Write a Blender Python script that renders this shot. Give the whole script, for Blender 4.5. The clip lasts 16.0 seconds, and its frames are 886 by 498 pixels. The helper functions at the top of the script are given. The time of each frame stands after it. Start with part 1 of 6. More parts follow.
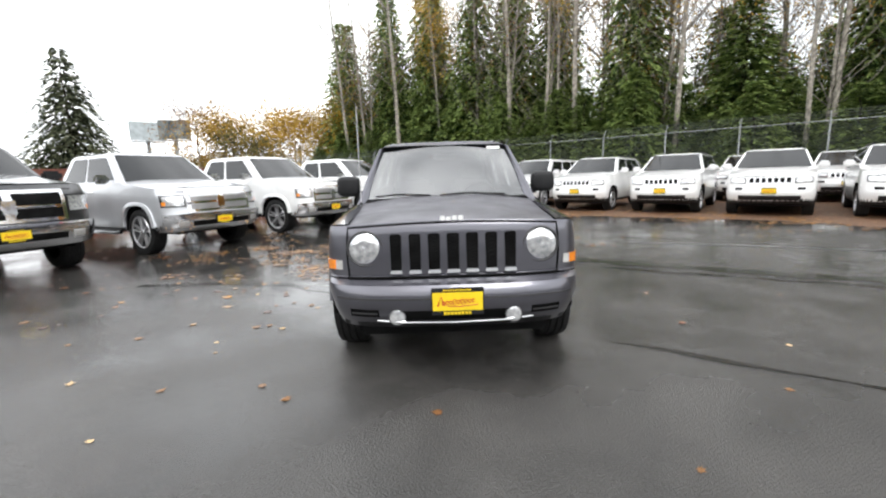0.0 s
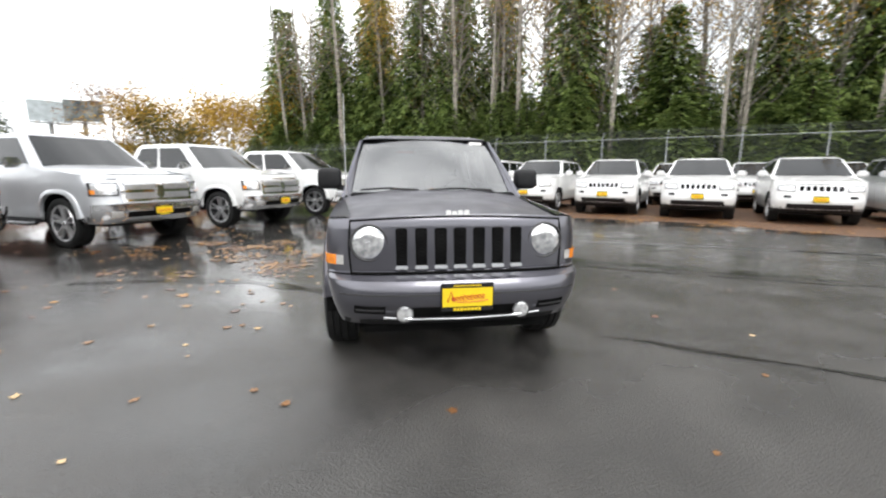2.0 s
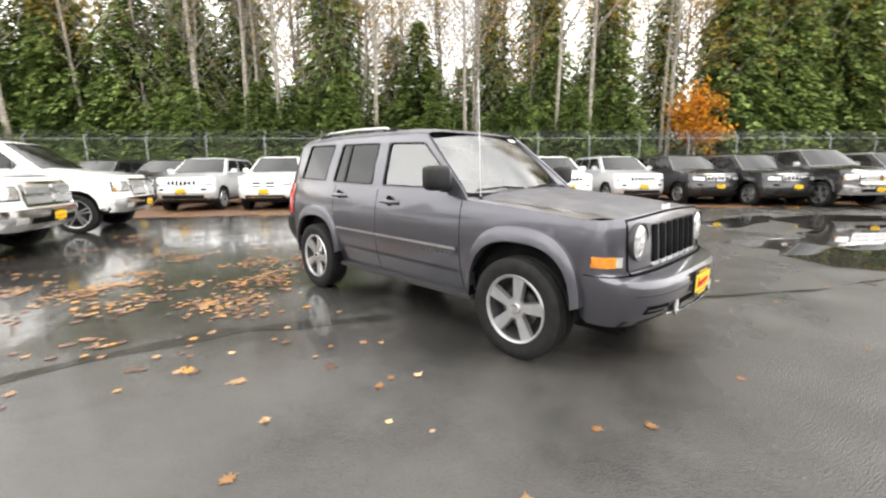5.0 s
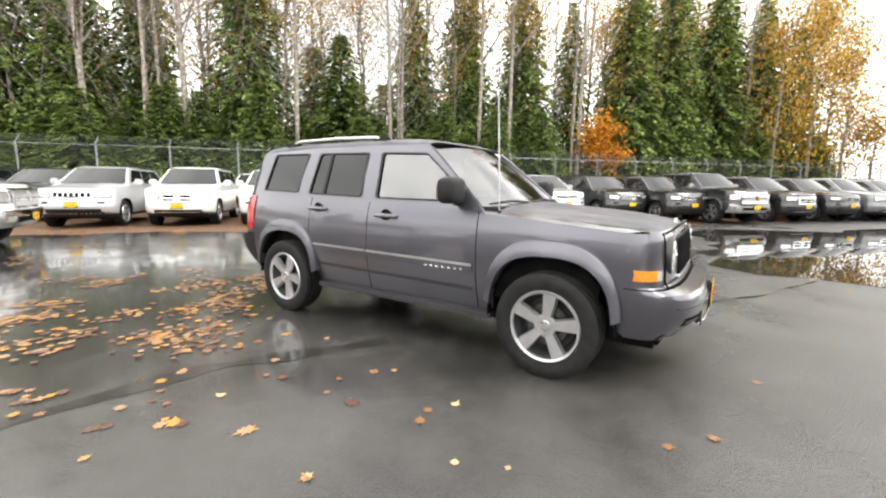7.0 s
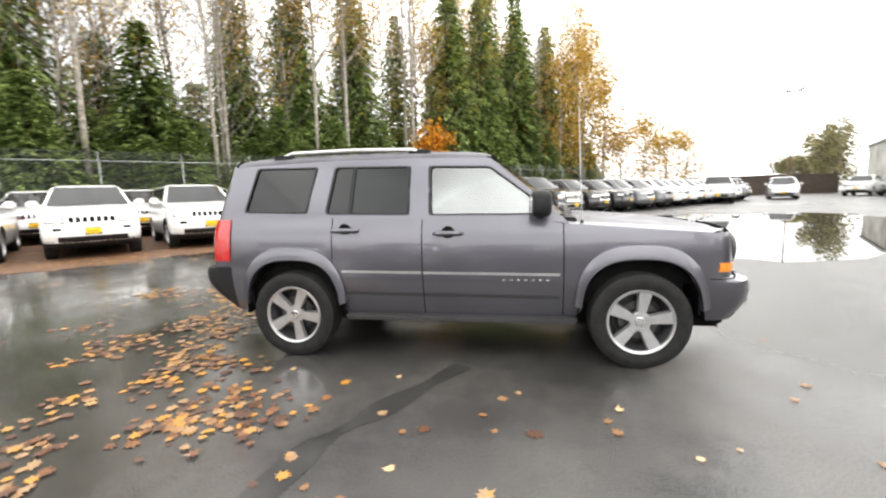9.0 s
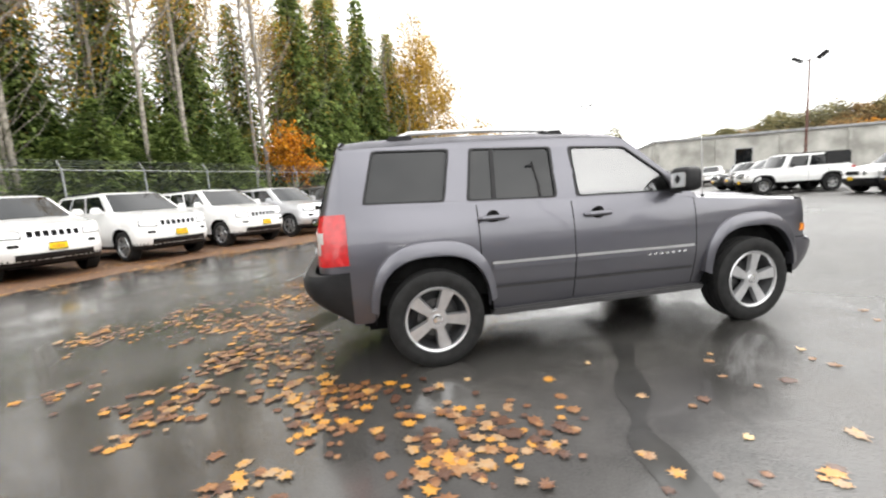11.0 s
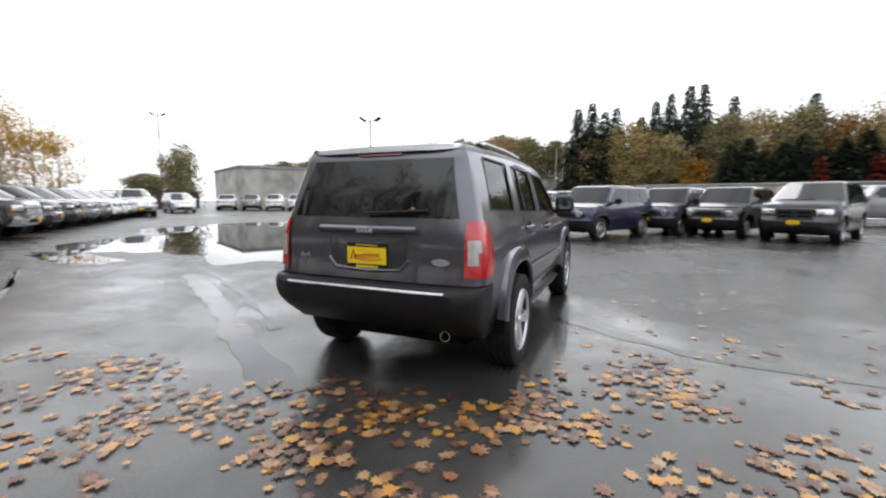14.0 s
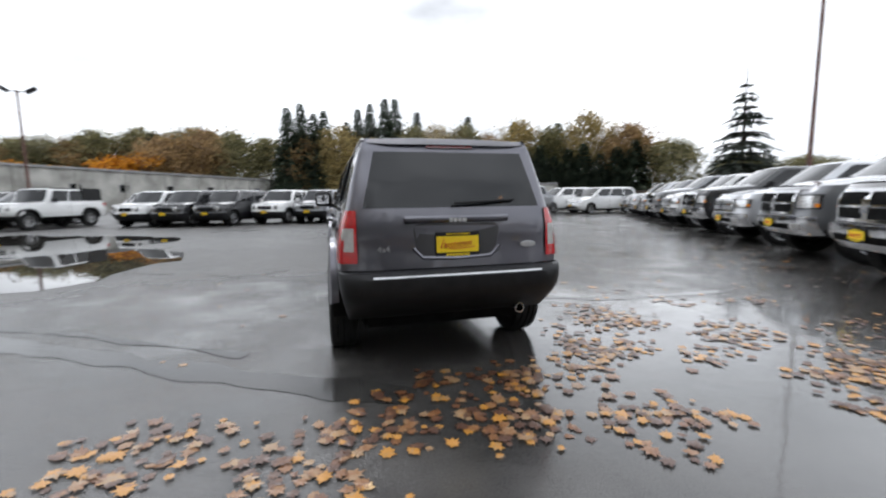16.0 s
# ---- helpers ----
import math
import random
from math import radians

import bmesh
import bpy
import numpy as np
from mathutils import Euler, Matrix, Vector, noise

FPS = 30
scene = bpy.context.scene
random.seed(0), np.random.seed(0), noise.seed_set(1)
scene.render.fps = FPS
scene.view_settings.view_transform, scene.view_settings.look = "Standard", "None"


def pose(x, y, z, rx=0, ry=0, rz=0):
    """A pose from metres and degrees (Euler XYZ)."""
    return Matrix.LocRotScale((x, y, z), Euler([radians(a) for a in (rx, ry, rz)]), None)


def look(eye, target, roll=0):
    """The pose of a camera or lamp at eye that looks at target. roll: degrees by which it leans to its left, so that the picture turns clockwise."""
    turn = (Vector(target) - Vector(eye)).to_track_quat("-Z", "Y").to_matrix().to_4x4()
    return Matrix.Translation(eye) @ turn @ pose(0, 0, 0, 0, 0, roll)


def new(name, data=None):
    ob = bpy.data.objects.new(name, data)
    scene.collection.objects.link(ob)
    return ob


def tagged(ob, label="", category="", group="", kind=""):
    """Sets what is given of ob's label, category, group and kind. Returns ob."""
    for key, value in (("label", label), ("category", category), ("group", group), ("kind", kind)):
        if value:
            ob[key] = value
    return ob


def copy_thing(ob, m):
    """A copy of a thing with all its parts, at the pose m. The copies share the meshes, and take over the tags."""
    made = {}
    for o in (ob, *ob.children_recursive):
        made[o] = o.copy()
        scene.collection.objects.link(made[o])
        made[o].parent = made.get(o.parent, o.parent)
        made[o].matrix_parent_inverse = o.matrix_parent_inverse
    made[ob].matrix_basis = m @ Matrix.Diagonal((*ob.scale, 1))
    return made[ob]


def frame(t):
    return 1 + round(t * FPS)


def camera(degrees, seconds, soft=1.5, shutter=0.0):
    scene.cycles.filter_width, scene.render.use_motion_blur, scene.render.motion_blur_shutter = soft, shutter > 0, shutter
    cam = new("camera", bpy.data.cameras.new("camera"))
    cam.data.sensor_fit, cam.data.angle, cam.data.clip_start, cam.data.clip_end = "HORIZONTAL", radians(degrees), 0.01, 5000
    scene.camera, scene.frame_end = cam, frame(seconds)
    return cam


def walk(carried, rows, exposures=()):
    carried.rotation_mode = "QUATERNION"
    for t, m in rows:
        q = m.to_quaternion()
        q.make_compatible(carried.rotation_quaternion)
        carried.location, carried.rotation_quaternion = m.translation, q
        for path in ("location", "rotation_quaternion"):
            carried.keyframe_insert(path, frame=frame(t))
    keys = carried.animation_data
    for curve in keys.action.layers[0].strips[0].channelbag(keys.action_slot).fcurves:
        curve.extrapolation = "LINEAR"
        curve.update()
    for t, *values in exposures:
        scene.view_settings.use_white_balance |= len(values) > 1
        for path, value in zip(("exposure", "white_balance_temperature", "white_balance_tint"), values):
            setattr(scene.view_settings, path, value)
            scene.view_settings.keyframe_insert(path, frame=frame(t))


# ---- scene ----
cam = camera(92.2, 16.0, soft=2.2, shutter=0.4)
PATH = [
    (0, (-0.088, -2.431, 1.263), (-0.06, -0.46, 0.927), -1.7),
    (0.5, (-0.076, -2.426, 1.264), (-0.049, -0.455, 0.925), -1.9),
    (1, (-0.086, -2.42, 1.268), (-0.061, -0.45, 0.926), -1.3),
    (1.5, (-0.142, -2.396, 1.249), (-0.037, -0.439, 0.849), 0.6),
    (2, (-0.498, -2.345, 1.238), (-0.185, -0.4, 0.891), 0.3),
    (2.5, (-0.95, -2.213, 1.203), (-0.409, -0.315, 0.875), -0.7),
    (3, (-1.45, -2.013, 1.193), (-0.729, -0.177, 0.86), -0.1),
    (3.5, (-1.957, -1.773, 1.21), (-1.022, -0.044, 0.84), -1.2),
    (4, (-2.392, -1.443, 1.219), (-1.314, 0.21, 0.896), -0.1),
    (4.5, (-2.774, -1.105, 1.236), (-1.498, 0.388, 0.861), -1.8),
    (5, (-3.062, -0.737, 1.246), (-1.678, 0.661, 0.885), -0.4),
    (5.2, (-3.178, -0.611, 1.244), (-1.716, 0.706, 0.887), -2.6),
    (6.2, (-3.32, -0.30, 1.228), (-1.745, 0.89, 0.918), -0.5),
    (7.3, (-3.427, 0.072, 1.211), (-1.745, 1.121, 0.946), 0.2),
    (7.5, (-3.493, 0.196, 1.22), (-1.779, 1.195, 0.971), -0.3),
    (8, (-3.68, 0.637, 1.222), (-1.879, 1.471, 0.978), -1.3),
    (8.5, (-3.789, 1.168, 1.242), (-1.901, 1.787, 1.018), 0.2),
    (9, (-3.925, 1.693, 1.287), (-1.973, 2.041, 1.026), -1.7),
    (9.2, (-3.938, 1.936, 1.248), (-1.972, 2.179, 0.97), -2.6),
    (10.25, (-3.83, 3.15, 1.24), (-1.845, 3.0, 0.97), -1.0),
    (11.3, (-3.539, 4.334, 1.228), (-1.631, 3.791, 0.969), -3.1),
    (11.5, (-3.441, 4.552, 1.229), (-1.57, 3.889, 0.988), -1.4),
    (12, (-3.233, 5.081, 1.21), (-1.533, 4.065, 0.932), -0.3),
    (12.5, (-2.891, 5.52, 1.208), (-1.356, 4.275, 0.901), -0.4),
    (13, (-2.514, 5.965, 1.212), (-1.221, 4.468, 0.915), -0.9),
    (13.5, (-2.023, 6.284, 1.229), (-0.945, 4.623, 0.944), 0.3),
    (14, (-1.524, 6.608, 1.245), (-0.744, 4.781, 1.013), 0.1),
    (14.5, (-0.956, 6.789, 1.236), (-0.456, 4.87, 0.981), 1.1),
    (15, (-0.352, 6.97, 1.24), (-0.164, 4.994, 0.991), 1.8),
    (15.5, (0.231, 6.975, 1.225), (0.109, 5.001, 0.93), 0.1),
    (16, (0.846, 7.02, 1.192), (0.335, 5.101, 0.953), -0.7),
]
EXPOSURE = [(0, 0.3, 6300, 10), (2, 0.32, 6350, 10), (3.5, 0.58, 6550, 10), (5, 0.82, 6700, 10), (7.5, 0.85, 6700, 10), (9, 0.82, 6650, 10), (11.5, 0.55, 6550, 10), (12.5, 0.25, 6450, 11), (14, -0.1, 6200, 11), (16, -0.3, 6050, 11)]
walk(cam, [(t, look(eye, target, roll)) for t, eye, target, roll in PATH], EXPOSURE)

# ---- sky and light: an even, bright overcast ----
world = bpy.data.worlds.new("sky")
world.use_nodes = True
scene.world = world
wt = world.node_tree
bg = wt.nodes["Background"]
sky = wt.nodes.new("ShaderNodeTexSky")
sky.sky_type, sky.sun_disc = "NISHITA", False
sky.sun_elevation, sky.sun_rotation = radians(48), radians(200)
sky.air_density, sky.dust_density = 2.0, 6.0
tc = wt.nodes.new("ShaderNodeTexCoord")
mp = wt.nodes.new("ShaderNodeMapping")
mp.inputs["Scale"].default_value = (1.6, 1.6, 4.0)
cl = wt.nodes.new("ShaderNodeTexNoise")
cl.inputs["Scale"].default_value, cl.inputs["Detail"].default_value = 1.4, 5
ramp = wt.nodes.new("ShaderNodeValToRGB")
ramp.color_ramp.elements[0].position, ramp.color_ramp.elements[1].position = 0.28, 0.66
ramp.color_ramp.elements[0].color = (0.38, 0.39, 0.40, 1)
ramp.color_ramp.elements[1].color = (1.05, 1.05, 1.04, 1)
mix = wt.nodes.new("ShaderNodeMixRGB")
mix.inputs[0].default_value = 0.97
scale = wt.nodes.new("ShaderNodeVectorMath")
scale.operation = "SCALE"
scale.inputs["Scale"].default_value = 0.08
wt.links.new(tc.outputs["Generated"], mp.inputs["Vector"])
wt.links.new(mp.outputs["Vector"], cl.inputs["Vector"])
wt.links.new(cl.outputs["Fac"], ramp.inputs["Fac"])
wt.links.new(sky.outputs["Color"], scale.inputs[0])
wt.links.new(scale.outputs["Vector"], mix.inputs[1])
wt.links.new(ramp.outputs["Color"], mix.inputs[2])
wt.links.new(mix.outputs["Color"], bg.inputs["Color"])
bg.inputs["Strength"].default_value = 2.3

sun = new("sun", bpy.data.lights.new("sun", "SUN"))
sun.data.energy, sun.data.angle, sun.data.color = 1.2, radians(25), (1.0, 0.97, 0.93)
sun.matrix_world = look((0, 0, 0), (-0.25, 0.62, -0.9))

# ---- materials ----
def material(name, base, rough=0.5, metal=0.0, vary=0.0, scale=8.0, bump=0.0, bump_scale=60.0, coat=0.0, spec=0.5, island=0.0, second=None, rough_vary=0.0, object_random=0.0):
    m = bpy.data.materials.new(name)
    m.use_nodes = True
    t = m.node_tree
    b = t.nodes["Principled BSDF"]
    b.inputs["Base Color"].default_value = (*base, 1)
    b.inputs["Roughness"].default_value = rough
    b.inputs["Metallic"].default_value = metal
    b.inputs["Coat Weight"].default_value = coat
    b.inputs["Coat Roughness"].default_value = 0.04
    b.inputs["Specular IOR Level"].default_value = spec
    co = t.nodes.new("ShaderNodeTexCoord")
    if vary or second or island or object_random:
        n1 = t.nodes.new("ShaderNodeTexNoise")
        n1.inputs["Scale"].default_value, n1.inputs["Detail"].default_value = scale, 6
        t.links.new(co.outputs["Object"], n1.inputs["Vector"])
        r = t.nodes.new("ShaderNodeValToRGB")
        lo = tuple(max(0, c * (1 - vary)) for c in base)
        hi = second if second else tuple(min(1, c * (1 + vary)) for c in base)
        r.color_ramp.elements[0].position, r.color_ramp.elements[1].position = 0.35, 0.65
        r.color_ramp.elements[0].color, r.color_ramp.elements[1].color = (*lo, 1), (*hi, 1)
        fac = n1.outputs["Fac"]
        if island or object_random:
            a = t.nodes.new("ShaderNodeMath")
            a.operation = "MULTIPLY_ADD"
            if island:
                g = t.nodes.new("ShaderNodeNewGeometry")
                t.links.new(g.outputs["Random Per Island"], a.inputs[0])
            else:
                g = t.nodes.new("ShaderNodeObjectInfo")
                t.links.new(g.outputs["Random"], a.inputs[0])
            a.inputs[1].default_value = max(island, object_random)
            a2 = t.nodes.new("ShaderNodeMath")
            a2.operation = "SUBTRACT"
            t.links.new(fac, a2.inputs[0])
            a2.inputs[1].default_value = max(island, object_random) / 2
            t.links.new(a2.outputs[0], a.inputs[2])
            fac = a.outputs[0]
        t.links.new(fac, r.inputs["Fac"])
        t.links.new(r.outputs["Color"], b.inputs["Base Color"])
    if rough_vary:
        n3 = t.nodes.new("ShaderNodeTexNoise")
        n3.inputs["Scale"].default_value, n3.inputs["Detail"].default_value = scale * 0.6, 5
        t.links.new(co.outputs["Object"], n3.inputs["Vector"])
        mr = t.nodes.new("ShaderNodeMapRange")
        mr.inputs["From Min"].default_value, mr.inputs["From Max"].default_value = 0.3, 0.7
        mr.inputs["To Min"].default_value, mr.inputs["To Max"].default_value = max(0.01, rough - rough_vary), rough + rough_vary
        t.links.new(n3.outputs["Fac"], mr.inputs["Value"])
        t.links.new(mr.outputs["Result"], b.inputs["Roughness"])
    if bump:
        n2 = t.nodes.new("ShaderNodeTexNoise")
        n2.inputs["Scale"].default_value, n2.inputs["Detail"].default_value = bump_scale, 4
        t.links.new(co.outputs["Object"], n2.inputs["Vector"])
        bp = t.nodes.new("ShaderNodeBump")
        bp.inputs["Strength"].default_value, bp.inputs["Distance"].default_value = bump, 0.01
        t.links.new(n2.outputs["Fac"], bp.inputs["Height"])
        t.links.new(bp.outputs["Normal"], b.inputs["Normal"])
    return m


def paint(name, base, metal=0.0, rough=0.3, coat_rough=0.05, bead=0.03):
    m = material(name, base, rough, metal, vary=0.06, scale=1.5, bump=bead, bump_scale=180, coat=1.0, rough_vary=0.06)
    m.node_tree.nodes["Principled BSDF"].inputs["Coat Roughness"].default_value = coat_rough
    return m


M = {}
M["granite"] = paint("granite_metallic_paint", (0.128, 0.126, 0.146), 0.8, 0.34, 0.035, 0.05)
M["granite_beaded"] = material("granite_beaded_paint", (0.130, 0.128, 0.142), 0.55, 0.6, vary=0.16, scale=5, bump=0.22, bump_scale=70, coat=0.2, rough_vary=0.12)
M["granite_beaded"].node_tree.nodes["Principled BSDF"].inputs["Coat Roughness"].default_value = 0.14
M["white"] = paint("white_paint", (0.80, 0.80, 0.79))
M["silver"] = paint("silver_paint", (0.60, 0.61, 0.63), 0.45, 0.34)
M["gray"] = paint("gray_paint", (0.20, 0.205, 0.215), 0.5, 0.34)
M["black"] = paint("black_paint", (0.012, 0.012, 0.014))
M["blue"] = paint("blue_paint", (0.012, 0.014, 0.047), 0.3)
M["purple"] = paint("purple_paint", (0.019, 0.014, 0.041), 0.3)
M["plastic"] = material("black_plastic", (0.013, 0.013, 0.014), 0.5, vary=0.25, scale=12, bump=0.12, bump_scale=300, spec=0.3)
# for dark undersides, and for flat plates whose colour is an opening's shade
M["dark"] = material("dark_underside", (0.007, 0.007, 0.007), 0.85, vary=0.4, scale=10, spec=0.08)
M["bumper"] = material("gray_plastic", (0.036, 0.035, 0.037), 0.45, vary=0.12, scale=6, bump=0.05, bump_scale=250, coat=0.25)
M["rubber"] = material("tyre_rubber", (0.013, 0.013, 0.013), 0.7, spec=0.3, vary=0.3, scale=18, bump=0.15, bump_scale=120)
M["alloy"] = material("silver_alloy", (0.62, 0.62, 0.63), 0.3, 0.85, vary=0.08, scale=14)
# roof rails, and rim barrels with the shade between the spokes painted in
M["alloy_dark"] = material("dark_alloy", (0.030, 0.030, 0.032), 0.5, 0.3, vary=0.2, scale=14)
M["chrome"] = material("chrome", (0.78, 0.78, 0.79), 0.09, 1.0, vary=0.05, scale=6)
M["glass_dark"] = material("tinted_glass", (0.006, 0.007, 0.008), 0.03, 0, vary=0.2, scale=3, spec=0.5)
M["lamp"] = material("headlamp_reflector", (0.78, 0.80, 0.82), 0.12, 0.7, vary=0.35, scale=30, bump=0.15, bump_scale=35, coat=1)
M["amber"] = material("amber_lens", (0.85, 0.26, 0.02), 0.15, vary=0.15, scale=30, bump=0.2, bump_scale=120, coat=1)
M["red"] = material("red_lens", (0.46, 0.010, 0.012), 0.12, vary=0.2, scale=25, bump=0.2, bump_scale=110, coat=1)
M["red_dark"] = material("dark_red_lens", (0.16, 0.008, 0.010), 0.12, vary=0.2, scale=25, coat=1)
M["clear"] = material("clear_lens", (0.46, 0.45, 0.43), 0.2, vary=0.12, scale=30, bump=0.2, bump_scale=110, coat=1)
M["yellow"] = material("yellow_plate", (0.88, 0.62, 0.015), 0.35, vary=0.06, scale=9, coat=0.4)
M["ink"] = material("red_ink", (0.55, 0.03, 0.02), 0.45, vary=0.1, scale=20)
M["seat"] = material("seat_cloth", (0.09, 0.085, 0.08), 0.9, vary=0.25, scale=20, bump=0.3, bump_scale=200)
# stickers, and the hood badge whose silver shine is painted white
M["paper"] = material("white_sticker", (0.82, 0.82, 0.80), 0.6, vary=0.06, scale=40)
M["steel"] = material("galvanised_steel", (0.28, 0.29, 0.29), 0.45, 0.7, vary=0.2, scale=7)
# steel darkened in colour for the shade inside the wheel
M["disc"] = material("brake_steel", (0.10, 0.10, 0.10), 0.4, 0.8, vary=0.3, scale=25)
M["rust"] = material("brown_painted_steel", (0.13, 0.065, 0.05), 0.6, 0.2, vary=0.3, scale=5)

glass = bpy.data.materials.new("clear_glass")
glass.use_nodes = True
gt = glass.node_tree
gt.nodes.remove(gt.nodes["Principled BSDF"])
tr, gl, mx, fr = (gt.nodes.new(k) for k in ("ShaderNodeBsdfTransparent", "ShaderNodeBsdfGlossy", "ShaderNodeMixShader", "ShaderNodeFresnel"))
tr.inputs["Color"].default_value = (0.62, 0.68, 0.66, 1)
gl.inputs["Roughness"].default_value = 0.08
fr.inputs["IOR"].default_value = 3.3
gt.links.new(fr.outputs[0], mx.inputs[0])
gt.links.new(tr.outputs[0], mx.inputs[1])
gt.links.new(gl.outputs[0], mx.inputs[2])
gt.links.new(mx.outputs[0], gt.nodes["Material Output"].inputs["Surface"])
M["glass"] = glass


# ---- building helpers ----
def lerp_list(rows, v):
    if v <= rows[0][0]:
        return rows[0][1]
    for (a, p), (b, q) in zip(rows, rows[1:]):
        if v <= b:
            return p + (q - p) * (v - a) / (b - a)
    return rows[-1][1]


def part(name, bm, mat, parent, label="", smooth=True):
    me = bpy.data.meshes.new(name)
    bmesh.ops.recalc_face_normals(bm, faces=bm.faces)
    bm.to_mesh(me)
    bm.free()
    for f in me.polygons:
        f.use_smooth = smooth
    if smooth:
        me.set_sharp_from_angle(angle=radians(38))
    for one in mat if isinstance(mat, (list, tuple)) else (mat,):
        me.materials.append(one)
    ob = new(name, me)
    ob.parent = parent
    if label:
        tagged(ob, label)
    return ob


def again(ob, x=0, y=0, z=0, mirror=False, parent=None):
    """Another object on the mesh of a part, moved, or mirrored to the other side."""
    o = ob.copy()
    scene.collection.objects.link(o)
    o.parent = parent or ob.parent
    o.location = (x, y, z)
    if mirror:
        o.scale = (-1, 1, 1)
    for c in ob.children:
        again(c, *c.location, parent=o)
    return o


def thing(name, m, label, category, group=""):
    ob = new(name)
    ob.empty_display_size = 0.1
    ob.matrix_world = m
    return tagged(ob, label, category, group)


def grid(bm, nu, nv, f):
    rows = [[bm.verts.new(f(i / nu, j / nv)) for i in range(nu + 1)] for j in range(nv + 1)]
    for a, b in zip(rows, rows[1:]):
        for i in range(nu):
            bm.faces.new((a[i], a[i + 1], b[i + 1], b[i]))
    return rows


def box(bm, x0, x1, y0, y1, z0, z1, bevel=0.0):
    g = bmesh.ops.create_cube(bm, size=1)
    bmesh.ops.transform(bm, verts=g["verts"], matrix=Matrix.Translation(((x0 + x1) / 2, (y0 + y1) / 2, (z0 + z1) / 2)) @ Matrix.Diagonal((x1 - x0, y1 - y0, z1 - z0, 1)))
    if bevel:
        bmesh.ops.bevel(bm, geom=list({e for v in g["verts"] for e in v.link_edges}), offset=bevel, segments=2, affect="EDGES")
    return bm


def boxed(*a, **k):
    return box(bmesh.new(), *a, **k)


def tube(bm, points, radius, sides=8):
    rings = []
    pts = [Vector(p) for p in points]
    for i, p in enumerate(pts):
        d = (pts[min(i + 1, len(pts) - 1)] - pts[max(i - 1, 0)]).normalized()
        a = d.orthogonal().normalized()
        if abs(d.z) < 0.9:
            a = d.cross(Vector((0, 0, 1))).normalized()
        b = d.cross(a)
        r = radius[i] if isinstance(radius, (list, tuple)) else radius
        rings.append([bm.verts.new(p + r * (a * math.cos(k * math.tau / sides) + b * math.sin(k * math.tau / sides))) for k in range(sides)])
    for q, s in zip(rings, rings[1:]):
        for k in range(sides):
            bm.faces.new((q[k], q[(k + 1) % sides], s[(k + 1) % sides], s[k]))
    bm.faces.new(rings[0][::-1])
    bm.faces.new(rings[-1])
    return bm


def lathe(bm, profile, sides, axis="x", centre=(0, 0, 0), close=False):
    """Turns rows of (along the axis, radius) round an axis through centre."""
    c = Vector(centre)
    rings = []
    for a, r in profile:
        ring = []
        for k in range(sides):
            t = k * math.tau / sides
            v = (a, r * math.cos(t), r * math.sin(t)) if axis == "x" else (r * math.cos(t), a, r * math.sin(t)) if axis == "y" else (r * math.cos(t), r * math.sin(t), a)
            ring.append(bm.verts.new(c + Vector(v)))
        rings.append(ring)
    for q, s in zip(rings, rings[1:]):
        for k in range(sides):
            bm.faces.new((q[k], q[(k + 1) % sides], s[(k + 1) % sides], s[k]))
    if close:
        bm.faces.new(rings[0][::-1])
        bm.faces.new(rings[-1])
    return bm


def slab(bm, poly, place, depth):
    """A plate with the outline poly, laid by place(a, b) -> (point, normal), depth thick inwards."""
    top, low = [], []
    for a, b in poly:
        p, n = place(a, b)
        top.append(bm.verts.new(p))
        low.append(bm.verts.new(Vector(p) - Vector(n) * depth))
    bm.faces.new(top)
    bm.faces.new(low[::-1])
    for i in range(len(poly)):
        j = (i + 1) % len(poly)
        bm.faces.new((top[i], low[i], low[j], top[j]))
    return bm


def rounded(poly, r, n=4):
    out = []
    for i, p in enumerate(poly):
        a, b = Vector(poly[i - 1]), Vector(poly[(i + 1) % len(poly)])
        p = Vector(p)
        ra = min(r, (a - p).length * 0.45, (b - p).length * 0.45)
        s, e = p + (a - p).normalized() * ra, p + (b - p).normalized() * ra
        for k in range(n + 1):
            t = k / n
            q = s * (1 - t) ** 2 + p * 2 * t * (1 - t) + e * t * t
            out.append((q.x, q.y))
    return out


